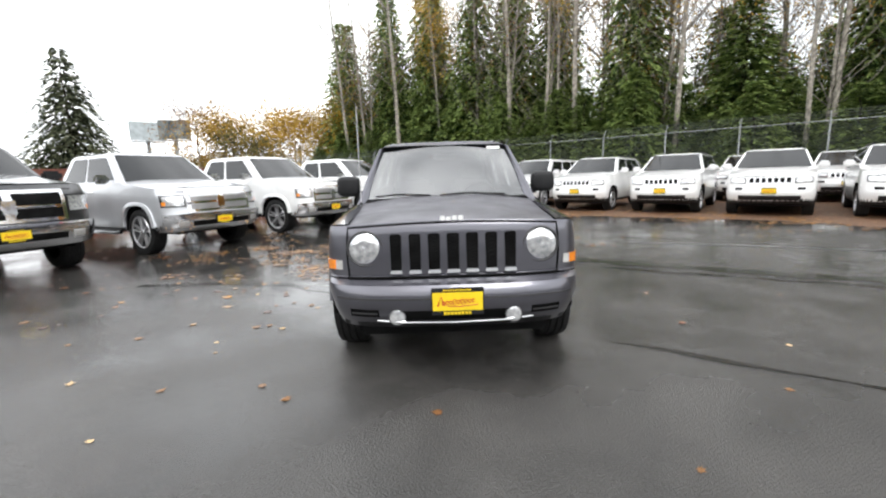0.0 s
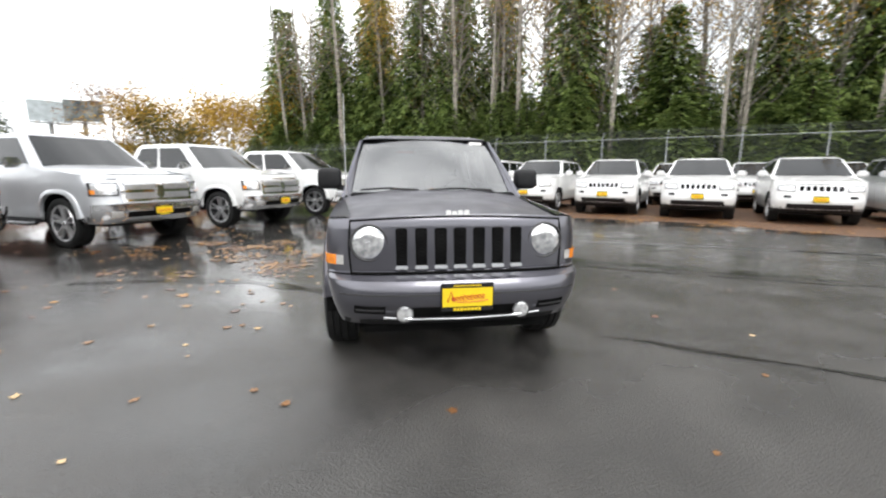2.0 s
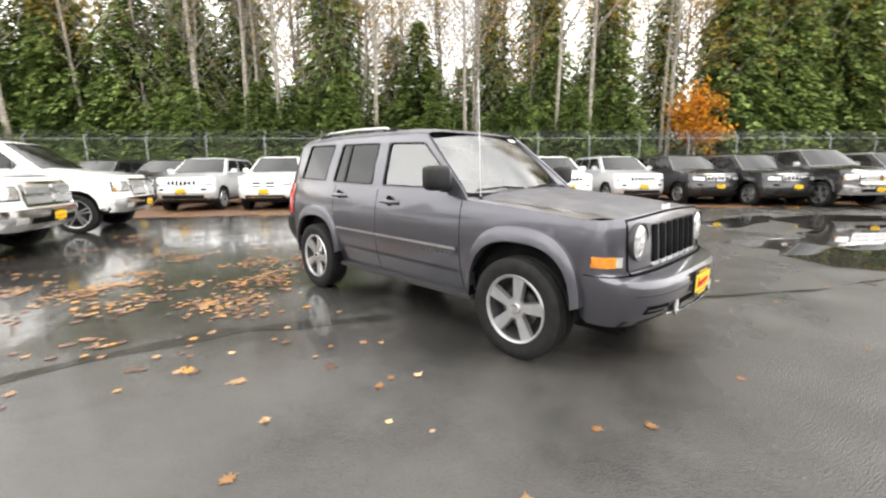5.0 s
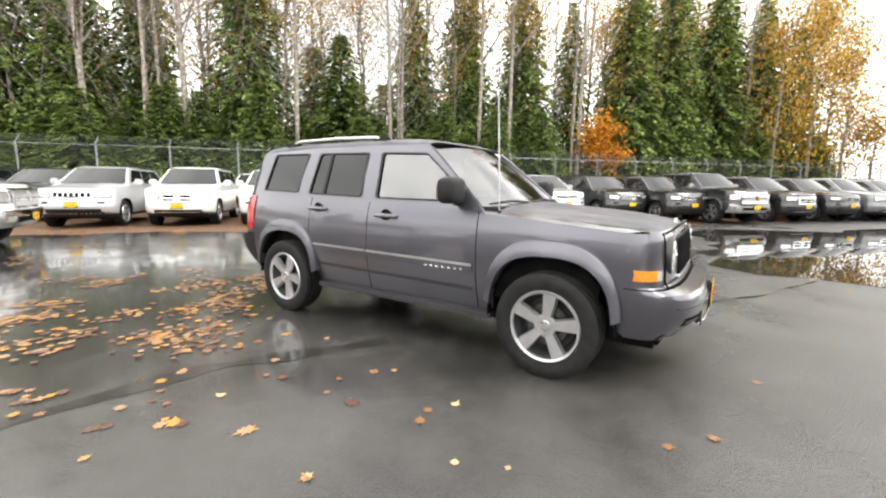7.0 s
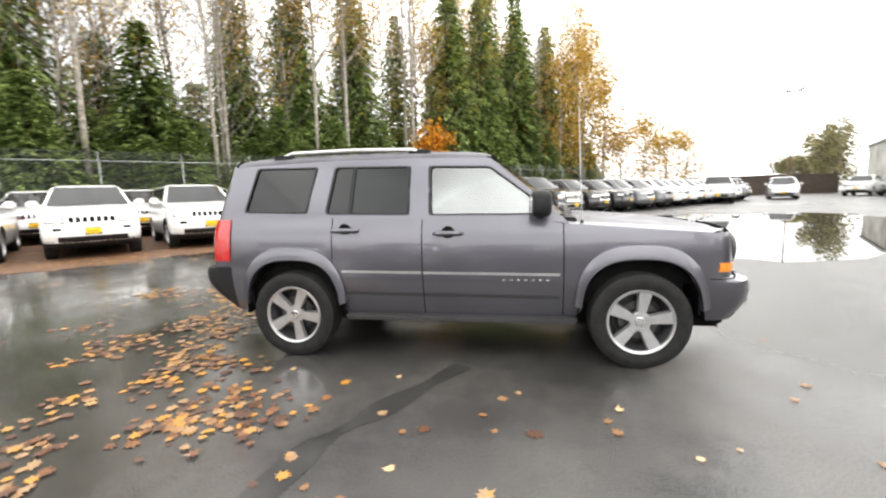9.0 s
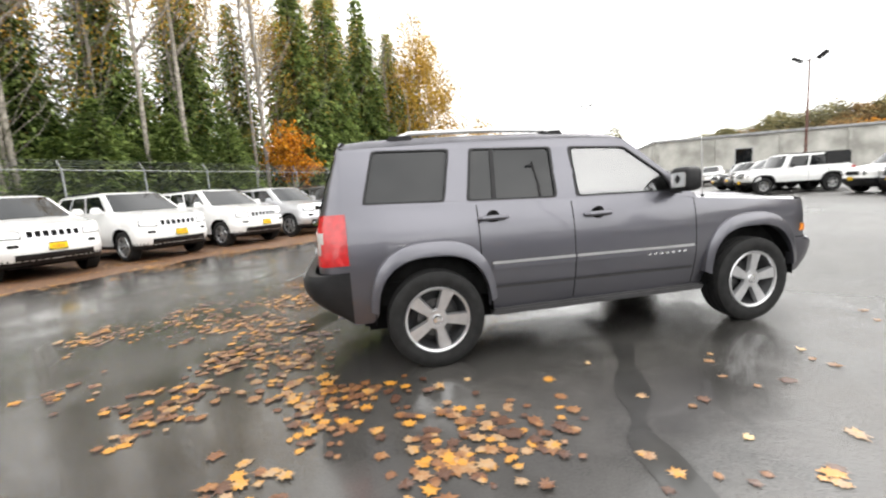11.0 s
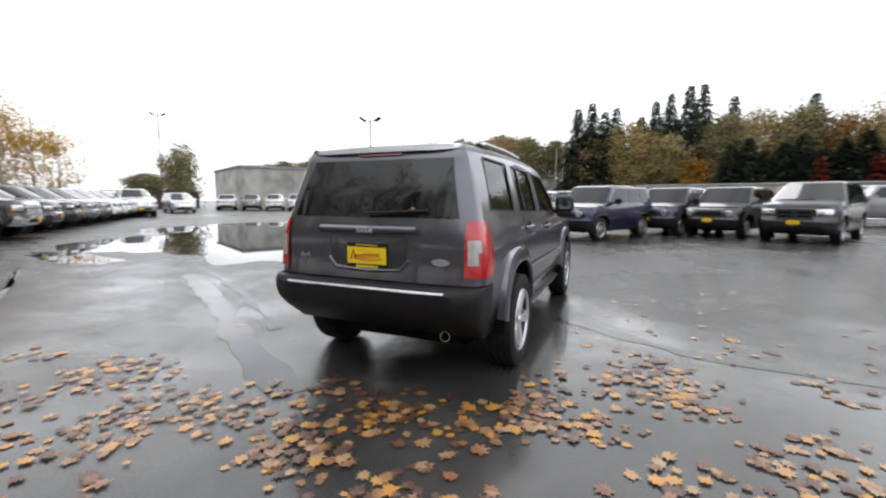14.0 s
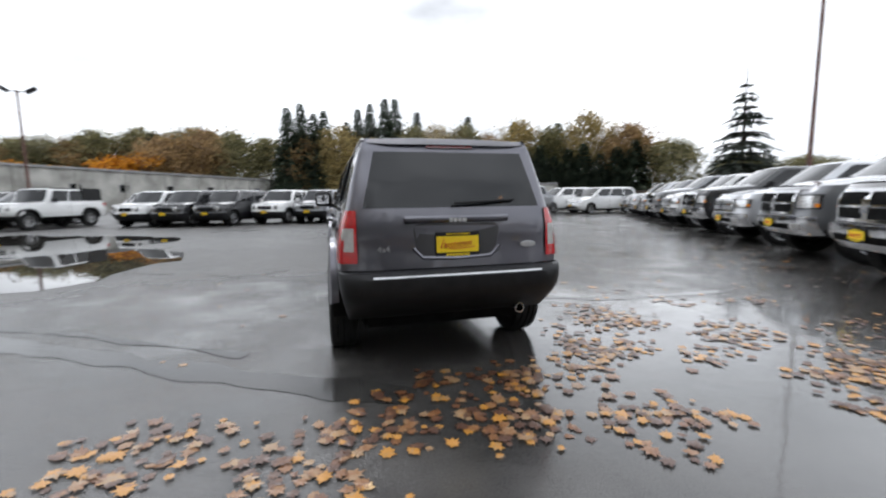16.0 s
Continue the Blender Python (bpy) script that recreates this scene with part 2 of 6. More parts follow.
def wheel(parent, x, y, r, width, rim_r, style, out):
    """A wheel with its face to -x: tyre, rim, spokes, hub cap. out: the x of the tyre's outer face is x - width / 2."""
    w = width / 2
    t = bmesh.new()
    prof = [(-w * 0.86, rim_r), (-w * 1.0, rim_r + (r - rim_r) * 0.35), (-w * 0.98, r - 0.035), (-w * 0.86, r - 0.006), (-w * 0.5, r), (-w * 0.47, r - 0.009), (-w * 0.40, r - 0.009), (-w * 0.37, r),
            (-0.01, r), (-0.007, r - 0.009), (0.007, r - 0.009), (0.01, r), (w * 0.37, r), (w * 0.4, r - 0.009), (w * 0.47, r - 0.009), (w * 0.5, r), (w * 0.86, r - 0.006), (w * 0.98, r - 0.035), (w, rim_r + 0.03), (w * 0.86, rim_r)]
    lathe(t, prof, 44)
    tyre = part("tyre", t, M["rubber"], parent, "black rubber tyre, wet tread")
    tyre.location = (x, y, r)
    b = lathe(bmesh.new(), [(-w * 0.86, rim_r), (-w * 0.9, rim_r - 0.012), (-w * 0.78, rim_r - 0.022), (-w * 0.1, rim_r - 0.045), (w * 0.1, rim_r - 0.06), (w * 0.12, 0.02)], 40)
    # near-black barrel: the wheel's inner shade is in its colour
    rim = part("rim", b, M["alloy_dark"], parent)
    rim.location = (x, y, r)
    lip = part("rim_lip", lathe(bmesh.new(), [(-w * 0.84, rim_r + 0.004), (-w * 0.95, rim_r - 0.004), (-w * 0.90, rim_r - 0.018), (-w * 0.78, rim_r - 0.022)], 44), M["alloy"], rim)
    n = 5
    s = bmesh.new()
    for k in range(n):
        a0 = k * math.tau / n + math.pi / 2
        for side in ((-1, 1) if style == "split" else (0,)):
            def sp(rad, off, xx):
                return Vector((xx, rad * math.cos(a0) - off * math.sin(a0), rad * math.sin(a0) + off * math.cos(a0)))
            if style == "split":
                oi, oo, hw = side * 0.016, side * 0.048, 0.014
            else:
                oi, oo, hw = 0, 0, 0.036
            inner, outer = 0.05, rim_r - 0.014
            hi, ho = hw * (1.0 if style == "split" else 0.9), hw * (1.25 if style == "split" else 1.5)
            vs = [s.verts.new(sp(rad, o + e * h, xx)) for rad, o, h, xf, xb in ((inner, oi, hi, -w * 0.74, -w * 0.45), ((inner + outer) / 2, (oi + oo) / 2, (hi + ho) / 2, -w * 0.80, -w * 0.5), (outer, oo, ho, -w * 0.86, -w * 0.6)) for e, xx in ((-1, xb), (-0.8, xf), (0.8, xf), (1, xb))]
            for q in (0, 4):
                for i in range(3):
                    s.faces.new((vs[q + i], vs[q + i + 1], vs[q + 5 + i], vs[q + 4 + i]))
    lathe(s, [(-w * 0.5, 0.075), (-w * 0.74, 0.072), (-w * 0.78, 0.055), (-w * 0.74, 0.036)], 20)
    part("spokes", s, M["alloy"], rim, "silver five-spoke alloy")
    h = lathe(bmesh.new(), [(-w * 0.74, 0.036), (-w * 0.84, 0.034), (-w * 0.86, 0.026), (-w * 0.86, 0.001)], 18)
    part("hub_cap", h, M["chrome"], rim)
    d = lathe(bmesh.new(), [(-w * 0.2, rim_r * 0.60), (-w * 0.24, rim_r * 0.585), (-w * 0.24, 0.06), (-w * 0.2, 0.05)], 28)
    part("brake_disc", d, M["disc"], rim)
    return [tyre, rim]


def plate(parent, y, z, facing=-1, x=0.0):
    """A yellow dealer plate in a black frame with a red script line; facing -1 looks to -y."""
    f = part("number_plate", boxed(x - 0.155, x + 0.155, y, y - facing * 0.012, z - 0.082, z + 0.082, bevel=0.003), M["plastic"], parent, "yellow dealer plate in a black frame")
    part("plate_face", boxed(x - 0.148, x + 0.148, y + facing * 0.004, y + facing * 0.001, z - 0.054, z + 0.056), M["yellow"], f)
    marks = bmesh.new()
    for k in range(8):
        box(marks, x - 0.084 + k * 0.021, x - 0.068 + k * 0.021, *sorted((y + facing * 0.004, y + facing * 0.001)), z - 0.078, z - 0.062)
    for k in range(12):
        box(marks, x - 0.084 + k * 0.014, x - 0.074 + k * 0.014, *sorted((y + facing * 0.004, y + facing * 0.001)), z + 0.066, z + 0.074)
    part("frame_marks", marks, M["yellow"], f)["kind"] = "stuff"
    s = bmesh.new()
    rnd = random.Random(3)
    xx = -0.125
    flip = 1 if facing < 0 else -1
    tube(s, [(x + flip * (-0.118 + 0.02 * i), y + facing * 0.006, z - 0.025 + 0.06 * (i % 2)) for i in range(3)], 0.0045, 5)
    for k in range(9):
        wdt = 0.015 + 0.006 * rnd.random()
        tube(s, [(x + flip * (-0.085 + k * 0.022 + wdt * math.cos(a) * 0.5), y + facing * 0.006, z - 0.008 + 0.0035 * k * 0.5 + (0.011 + 0.006 * (k in (3, 5))) * math.sin(a)) for a in [j * math.tau / 8 for j in range(8)]], 0.003, 5)
    tube(s, [(x + flip * -0.06, y + facing * 0.006, z - 0.026), (x + flip * 0.02, y + facing * 0.006, z - 0.028), (x + flip * 0.12, y + facing * 0.006, z - 0.018)], 0.0025, 5)
    part("script_mark", s, M["ink"], f)
    return f


class Shell:
    """The curved skin of a car: local x across, y from nose to tail, z up."""

    def __init__(self, sides, top, front, rear, ys, wheels, arch, bottom, rocker_in=0.05, n=2.4, taper=()):
        self.sides, self.top, self.front, self.rear, self.ys = sides, top, front, rear, ys
        self.wheels, self.arch, self.bottom, self.n, self.taper = wheels, arch, bottom, n, taper or [(0, 1), (1, 1)]

    def x(self, y, z):
        return lerp_list(self.sides, z) * lerp_list(self.taper, y)

    def z_top(self, y):
        return lerp_list(self.top, y)

    def z_low(self, y):
        z = lerp_list(self.bottom, y)
        for c, zc in self.wheels:
            half, high = self.arch
            d = abs(y - c) / half
            if d < 1:
                z = max(z, zc + high * (1 - d ** 2.6) ** (1 / 2.6))
        return z

    def fy(self, x, z):
        w = self.x(self.ys[0], z)
        yc = lerp_list(self.front, z)
        u = min(1, abs(x) / w)
        return yc + (self.ys[0] - yc) * (1 - (1 - u ** self.n) ** (1 / self.n))

    def ry(self, x, z):
        w = self.x(self.ys[1], z)
        yc = lerp_list(self.rear, z)
        u = min(1, abs(x) / w)
        return yc + (self.ys[1] - yc) * (1 - (1 - u ** (self.n * 1.6)) ** (1 / (self.n * 1.6)))

    def side(self, bm, y0, y1, sign, rows=12, step=0.04, z0=None, z1=None, out=0.0):
        cuts = sorted({y0, y1, *[c + d * self.arch[0] for c, _ in self.wheels for d in (-0.999, -0.97, -0.9, 0.9, 0.97, 0.999) if y0 < c + d * self.arch[0] < y1]})
        ys = []
        for a, b in zip(cuts, cuts[1:]):
            k = max(1, round((b - a) / step))
            ys += [a + (b - a) * i / k for i in range(k)]
        ys.append(y1)

        def f(i, j):
            y = ys[round(i * (len(ys) - 1))]
            lo = self.z_low(y) if z0 is None else z0(y)
            hi = self.z_top(y) if z1 is None else z1(y)
            z = lo + (hi - lo) * j
            return (sign * (self.x(y, z) + out), y, z)
        return grid(bm, len(ys) - 1, rows, f)

    def nose(self, bm, zs, crown=0.0, nx=36):
        zt = zs[-1]

        def f(i, j):
            z = zs[round(j * (len(zs) - 1))]
            u = math.sin((i * 2 - 1) * math.pi / 2)
            x = u * self.x(self.ys[0], z)
            return (x, self.fy(x, z), z + crown * (1 - u * u) * (z - zs[0]) / (zt - zs[0]))
        return grid(bm, nx, len(zs) - 1, f)

    def tail(self, bm, zs, nx=30, x_in=1.0):
        def f(i, j):
            z = zs[round(j * (len(zs) - 1))]
            u = math.sin((i * 2 - 1) * math.pi / 2)
            x = u * self.x(self.ys[1], z)
            return (x, self.ry(x, z), z)
        return grid(bm, nx, len(zs) - 1, f)

    def deck(self, bm, y1, crown, nx=24, ny=16, edge=0.0, bow=0.0):
        zf = self.z_top(self.ys[0])

        def f(i, j):
            u = i * 2 - 1
            w0 = self.x(self.ys[0], zf)
            ya = self.fy(u * w0, zf)
            y = ya + (y1 - bow * (1 - u * u) - ya) * j
            z = self.z_top(y)
            return (u * (self.x(y, z) - edge), y, z + crown * (1 - u ** 4) * (0.55 + 0.45 * min(1, j * 3)))
        return grid(bm, nx, ny, f)

    def front_place(self, off=0.004):
        def p(x, z):
            e = 0.004
            y = self.fy(x, z)
            n = Vector((e, self.fy(x + e, z) - y, 0)).cross(Vector((0, self.fy(x, z + e) - y, e)))
            n.normalize()
            if n.y > 0:
                n = -n
            return Vector((x, y, z)) + n * off, n
        return p

    def rear_place(self, off=0.004):
        def p(x, z):
            return Vector((x, self.ry(x, z) + off, z)), Vector((0, 1, 0))
        return p

    def side_place(self, sign, off=0.004):
        def p(y, z):
            return Vector((sign * (self.x(y, z) + off), y, z)), Vector((sign, 0, 0))
        return p

    def front_patch(self, x0, x1, z0, z1, off, nx=10, nz=3, slope=0.0):
        """A patch that follows the nose, off proud of it, with turned-in edges. slope: rise of the patch's outer end."""
        bm = bmesh.new()
        pl = self.front_place(off)
        pb = self.front_place(-0.03)

        def f(i, j):
            x = x0 + (x1 - x0) * i
            z = z0 + (z1 - z0) * j + slope * abs(x - x0)
            edge = i in (0, 1) or j in (0, 1)
            return (pb if edge else pl)(x0 + (x1 - x0) * min(max(i, 0), 1), z)[0]
        ii = [0, 0.0001] + [k / nx for k in range(1, nx)] + [0.9999, 1]
        jj = [0, 0.0001] + [k / nz for k in range(1, nz)] + [0.9999, 1]
        rows = [[bm.verts.new(f(i, j)) for i in ii] for j in jj]
        for a, b in zip(rows, rows[1:]):
            for k in range(len(ii) - 1):
                bm.faces.new((a[k], a[k + 1], b[k + 1], b[k]))
        return bm


def pebble(bm, centre, half, power=3.2, nu=20, nv=12):
    """A rounded block: the housing of a mirror or lamp."""
    def sp(v):
        return math.copysign(abs(v) ** (2 / power), v)
    rows = []
    for j in range(1, nv):
        a = math.pi * (j / nv - 0.5)
        rows.append([bm.verts.new((centre[0] + half[0] * sp(math.cos(a)) * sp(math.cos(k * math.tau / nu)), centre[1] + half[1] * sp(math.cos(a)) * sp(math.sin(k * math.tau / nu)), centre[2] + half[2] * sp(math.sin(a)))) for k in range(nu)])
    lo, hi = bm.verts.new((centre[0], centre[1], centre[2] - half[2])), bm.verts.new((centre[0], centre[1], centre[2] + half[2]))
    for p, q in zip(rows, rows[1:]):
        for k in range(nu):
            bm.faces.new((p[k], p[(k + 1) % nu], q[(k + 1) % nu], q[k]))
    for k in range(nu):
        bm.faces.new((lo, rows[0][(k + 1) % nu], rows[0][k]))
        bm.faces.new((hi, rows[-1][k], rows[-1][(k + 1) % nu]))
    return bm



# ---- the ground ----
def ground_material():
    m = bpy.data.materials.new("wet_asphalt")
    m.use_nodes = True
    t = m.node_tree
    b = t.nodes["Principled BSDF"]
    co = t.nodes.new("ShaderNodeTexCoord")

    def noise_node(scale, detail=5, rough=0.55):
        n = t.nodes.new("ShaderNodeTexNoise")
        n.inputs["Scale"].default_value, n.inputs["Detail"].default_value, n.inputs["Roughness"].default_value = scale, detail, rough
        t.links.new(co.outputs["Object"], n.inputs["Vector"])
        return n.outputs["Fac"]

    def rng(src, a, b2, c, d):
        r = t.nodes.new("ShaderNodeMapRange")
        for k, v in zip(("From Min", "From Max", "To Min", "To Max"), (a, b2, c, d)):
            r.inputs[k].default_value = v
        t.links.new(src, r.inputs["Value"])
        return r.outputs["Result"]

    def math2(op, a, c):
        n = t.nodes.new("ShaderNodeMath")
        n.operation = op
        t.links.new(a, n.inputs[0])
        if isinstance(c, float):
            n.inputs[1].default_value = c
        else:
            t.links.new(c, n.inputs[1])
        return n.outputs[0]
    big, mid, grain = noise_node(0.16, 6), noise_node(1.1, 6), noise_node(95, 3, 0.7)
    stones = t.nodes.new("ShaderNodeTexVoronoi")
    stones.inputs["Scale"].default_value = 110
    t.links.new(co.outputs["Object"], stones.inputs["Vector"])
    ramp1 = t.nodes.new("ShaderNodeValToRGB")
    ramp1.color_ramp.elements[0].position, ramp1.color_ramp.elements[1].position = 0.3, 0.75
    ramp1.color_ramp.elements[0].color, ramp1.color_ramp.elements[1].color = (0.027, 0.026, 0.0245, 1), (0.082, 0.078, 0.073, 1)
    t.links.new(math2("MULTIPLY_ADD", grain, 0.5), ramp1.inputs["Fac"])
    ramp1_in = ramp1.inputs["Fac"].links[0].from_node
    t.links.new(rng(mid, 0.3, 0.7, 0.05, 0.45), ramp1_in.inputs[2])
    t.links.new(ramp1.outputs["Color"], b.inputs["Base Color"])
    wet = math2("ADD", rng(big, 0.35, 0.65, 0.0, 0.6), rng(mid, 0.3, 0.7, 0.0, 0.4))
    sep = t.nodes.new("ShaderNodeSeparateXYZ")
    t.links.new(co.outputs["Object"], sep.inputs[0])
    lying = math2("ADD", rng(sep.outputs["Y"], -2.0, 5.5, 0.34, -0.30), rng(sep.outputs["X"], -4.0, 4.0, -0.28, 0.12))
    wet = math2("ADD", wet, lying)
    t.links.new(rng(wet, 0.0, 1.0, 0.09, 0.36), b.inputs["Roughness"])
    b.inputs["Specular IOR Level"].default_value = 0.5
    b.inputs["Coat IOR"].default_value = 1.36
    t.links.new(rng(wet, 0.0, 0.62, 0.7, 0.0), b.inputs["Coat Weight"])
    t.links.new(rng(wet, 0.0, 0.8, 0.05, 0.24), b.inputs["Coat Roughness"])
    bp = t.nodes.new("ShaderNodeBump")
    bp.inputs["Distance"].default_value = 0.005
    t.links.new(rng(wet, 0.1, 1.0, 0.10, 0.95), bp.inputs["Strength"])
    h = math2("ADD", stones.outputs["Distance"], grain)
    t.links.new(h, bp.inputs["Height"])
    bp2 = t.nodes.new("ShaderNodeBump")
    bp2.inputs["Distance"].default_value, bp2.inputs["Strength"].default_value = 0.02, 0.12
    t.links.new(noise_node(2.2, 4), bp2.inputs["Height"])
    t.links.new(bp2.outputs["Normal"], bp.inputs["Normal"])
    t.links.new(bp2.outputs["Normal"], b.inputs["Coat Normal"])
    t.links.new(bp.outputs["Normal"], b.inputs["Normal"])
    return m


M["asphalt"] = ground_material()
M["water"] = material("puddle_water", (0.028, 0.026, 0.023), 0.012, vary=0.3, scale=0.8, spec=0.5, bump=0.012, bump_scale=2.5)
M["tar"] = material("tar_sealed_crack", (0.012, 0.012, 0.012), 0.22, vary=0.3, scale=14, bump=0.2, bump_scale=30)
M["line"] = material("worn_white_line_paint", (0.27, 0.27, 0.26), 0.35, second=(0.07, 0.078, 0.075), vary=0.15, scale=3.2, bump=0.1, bump_scale=80)
M["litter"] = material("leaf_litter", (0.040, 0.032, 0.026), 0.65, second=(0.20, 0.095, 0.042), vary=0.5, scale=22, bump=1.0, bump_scale=20)

bm = bmesh.new()
grid(bm, 40, 40, lambda i, j: (i * 640 - 320, j * 640 - 320, 0))
ground = tagged(part("ground", bm, M["asphalt"], None, "wet dark grey asphalt of a parking lot"), category="ground", kind="structure")

N = Vector((0.6392, 0.769, 0))
U = Vector((0.769, -0.6392, 0))


def row_point(s, d, z=0.0):
    """A place by its run s along the parked row and the fence, and its distance d towards the fence."""
    return U * s + N * d + Vector((0, 0, z))


def blot(name, cx, cy, rx, ry, turn, mat, label, z=0.004, rough=0.28, seed=0, steps=90, category="puddle"):
    b = bmesh.new()
    rot = Matrix.Rotation(radians(turn), 3, "Z")
    rings = []
    for f in (0.0, 0.4, 0.75, 1.0):
        ring = []
        for k in range(steps):
            a = k * math.tau / steps
            q = 1 + f * (rough * noise.noise((2.2 * math.cos(a) + seed, 2.2 * math.sin(a), seed * 0.7)) + 0.4 * rough * noise.noise((7 * math.cos(a), 7 * math.sin(a) + seed, 3.0)))
            ring.append(Vector((cx, cy, z)) + rot @ Vector((f * rx * q * math.cos(a), f * ry * q * math.sin(a), 0)))
        rings.append([b.verts.new(ring[0])] * steps if f == 0 else [b.verts.new(p) for p in ring])
    for p, q in zip(rings, rings[1:]):
        for k in range(steps):
            j = (k + 1) % steps
            if p[k] is p[j]:
                b.faces.new((p[k], q[k], q[j]))
            else:
                b.faces.new((p[k], q[k], q[j], p[j]))
    return tagged(part(name, b, mat, None, label, smooth=False), category=category, kind="structure")


blot("puddle", 10.4, -5.2, 7.2, 5.1, -49, M["water"], "large rain puddle mirroring the sky and cars", rough=0.32, seed=2)
blot("puddle", 9.2, 1.5, 1.9, 0.45, -8, M["water"], "arm of the rain puddle on the asphalt", z=0.003, rough=0.3, seed=5)

# leaf litter under the cars along the fence
b = bmesh.new()
ys = []
for k in range(121):
    s = -20 + k * 0.42
    w0 = 10.3 + 0.9 * noise.noise((s * 0.35, 1.3, 0)) + 0.5 * noise.noise((s * 1.7, 4.3, 0)) + max(0, s - 6) * 0.10
    ys.append((b.verts.new(row_point(s, w0, 0.005)), b.verts.new(row_point(s, 23.0, 0.005))))
for (p, q), (r, s) in zip(ys, ys[1:]):
    b.faces.new((p, r, s, q))
tagged(part("leaf_litter", b, M["litter"], None, "brown fallen leaves covering the edge of the lot", smooth=False), category="leaf litter", kind="stuff")


def strip(name, pts, width, mat, label, z=0.004, seed=0, category="crack"):
    b = bmesh.new()
    pts = [Vector((x, y, 0)) for x, y in pts]
    fine = []
    for p, q in zip(pts, pts[1:]):
        k = max(2, int((q - p).length / 0.12))
        fine += [p.lerp(q, i / k) for i in range(k)]
    fine.append(pts[-1])
    pairs = []
    for i, p in enumerate(fine):
        d = (fine[min(i + 1, len(fine) - 1)] - fine[max(0, i - 1)]).normalized()
        n = Vector((-d.y, d.x, 0))
        w = width * (max(0.06, 0.55 + 1.7 * noise.noise((p.x * 2.2 + seed, p.y * 2.2, 0))) if category == "crack" else 0.75 + 0.6 * noise.noise((p.x * 3 + seed, p.y * 3, 0)))
        o = n * 0.05 * noise.noise((p.x * 1.5, p.y * 1.5, seed)) if category == "crack" else n * 0
        pairs.append((b.verts.new(p + o + n * w + Vector((0, 0, z))), b.verts.new(p + o - n * w + Vector((0, 0, z)))))
    for (a, c), (d, e) in zip(pairs, pairs[1:]):
        b.faces.new((a, c, e, d))
    return tagged(part(name, b, mat, None, label, smooth=False), category=category, kind="structure")


# ---- the cars ----
def flare_ring(shell, c, zc, half_in, high_in, half_out, high_out, x_out, sign):
    b = bmesh.new()
    prof = ((0.0, -0.05), (0.0, 0.0), (0.06, 0.012), (0.5, 0.008), (0.9, -0.006), (1.0, -0.055))
    steps = 40
    rows = []
    for k in range(steps + 1):
        a = math.pi * (0.035 + 0.93 * k / steps)
        ca, sa = math.cos(a), math.sin(a)
        row = []
        for t, dx in prof:
            h, v = half_in + (half_out - half_in) * t, high_in + (high_out - high_in) * t
            e = 2 / 2.7
            yy = c - h * math.copysign(abs(ca) ** e, ca)
            zz = zc + v * math.copysign(abs(sa) ** e, sa) * (1 if sa > 0 else 0.55)
            row.append(b.verts.new((sign * (x_out + dx - 0.02 * max(0, zz - 0.7)), yy, zz)))
        rows.append(row)
    for p, q in zip(rows, rows[1:]):
        for i in range(len(prof) - 1):
            b.faces.new((p[i], p[i + 1], q[i + 1], q[i]))
    return b


def hero_suv():
    car = thing("suv", pose(0.012, 0, 0), "dark grey metallic compact SUV, wet, with roof rails and alloy wheels", "car")
    sides = [(0.30, 0.735), (0.36, 0.760), (0.46, 0.790), (0.56, 0.812), (0.64, 0.822), (0.74, 0.824), (0.84, 0.821), (0.92, 0.813), (0.98, 0.802), (1.04, 0.786), (1.10, 0.766), (1.30, 0.715), (1.50, 0.652), (1.56, 0.628), (1.62, 0.585)]
    top = [(0.2, 0.945), (0.42, 0.965), (0.9, 1.005), (1.37, 1.045), (1.55, 1.075), (2.4, 1.10), (3.3, 1.13), (4.1, 1.15)]
    front = [(0.34, 0.13), (0.40, 0.06), (0.46, 0.02), (0.52, 0.0), (0.59, 0.008), (0.625, 0.035), (0.645, 0.125), (0.66, 0.165), (0.80, 0.17), (0.93, 0.185), (0.965, 0.205), (0.985, 0.24)]
    rear = [(0.36, 4.08), (0.44, 4.22), (0.52, 4.335), (0.58, 4.382), (0.63, 4.392), (0.68, 4.39), (0.715, 4.36), (0.725, 4.275), (0.86, 4.262), (1.0, 4.262), (1.12, 4.235), (1.30, 4.175), (1.52, 4.085), (1.56, 4.08), (1.60, 4.0)]
    sh = Shell(sides, top, front, rear, (0.40, 4.05), ((0.85, 0.345), (3.485, 0.345)), (0.40, 0.445), [(0, 0.345), (4.4, 0.345)], n=3.3, taper=[(0.3, 0.985), (0.9, 1.0), (3.2, 1.0), (3.8, 0.982), (4.1, 0.955)])
    P = M["granite"]
    # nose: bumper below, painted grille panel above
    zs = [0.34, 0.37, 0.40, 0.43, 0.46, 0.50, 0.55, 0.59, 0.61, 0.625, 0.635, 0.645]
    bumper = part("front_bumper", (lambda b: (sh.nose(b, zs), b)[1])(bmesh.new()), P, car)
    zs = [0.652, 0.66, 0.68, 0.72, 0.78, 0.84, 0.90, 0.93, 0.95, 0.966]
    part("grille_panel", (lambda b: (sh.nose(b, zs, crown=0.028), b)[1])(bmesh.new()), P, car)
    # mouth and vents are dark patches: the shade inside is in their colour
    part("bumper_mouth", sh.front_patch(-0.36, 0.36, 0.405, 0.475, 0.003), M["dark"], bumper)
    part("bumper_skirt", sh.front_patch(-0.70, 0.70, 0.345, 0.385, 0.006), M["plastic"], bumper)
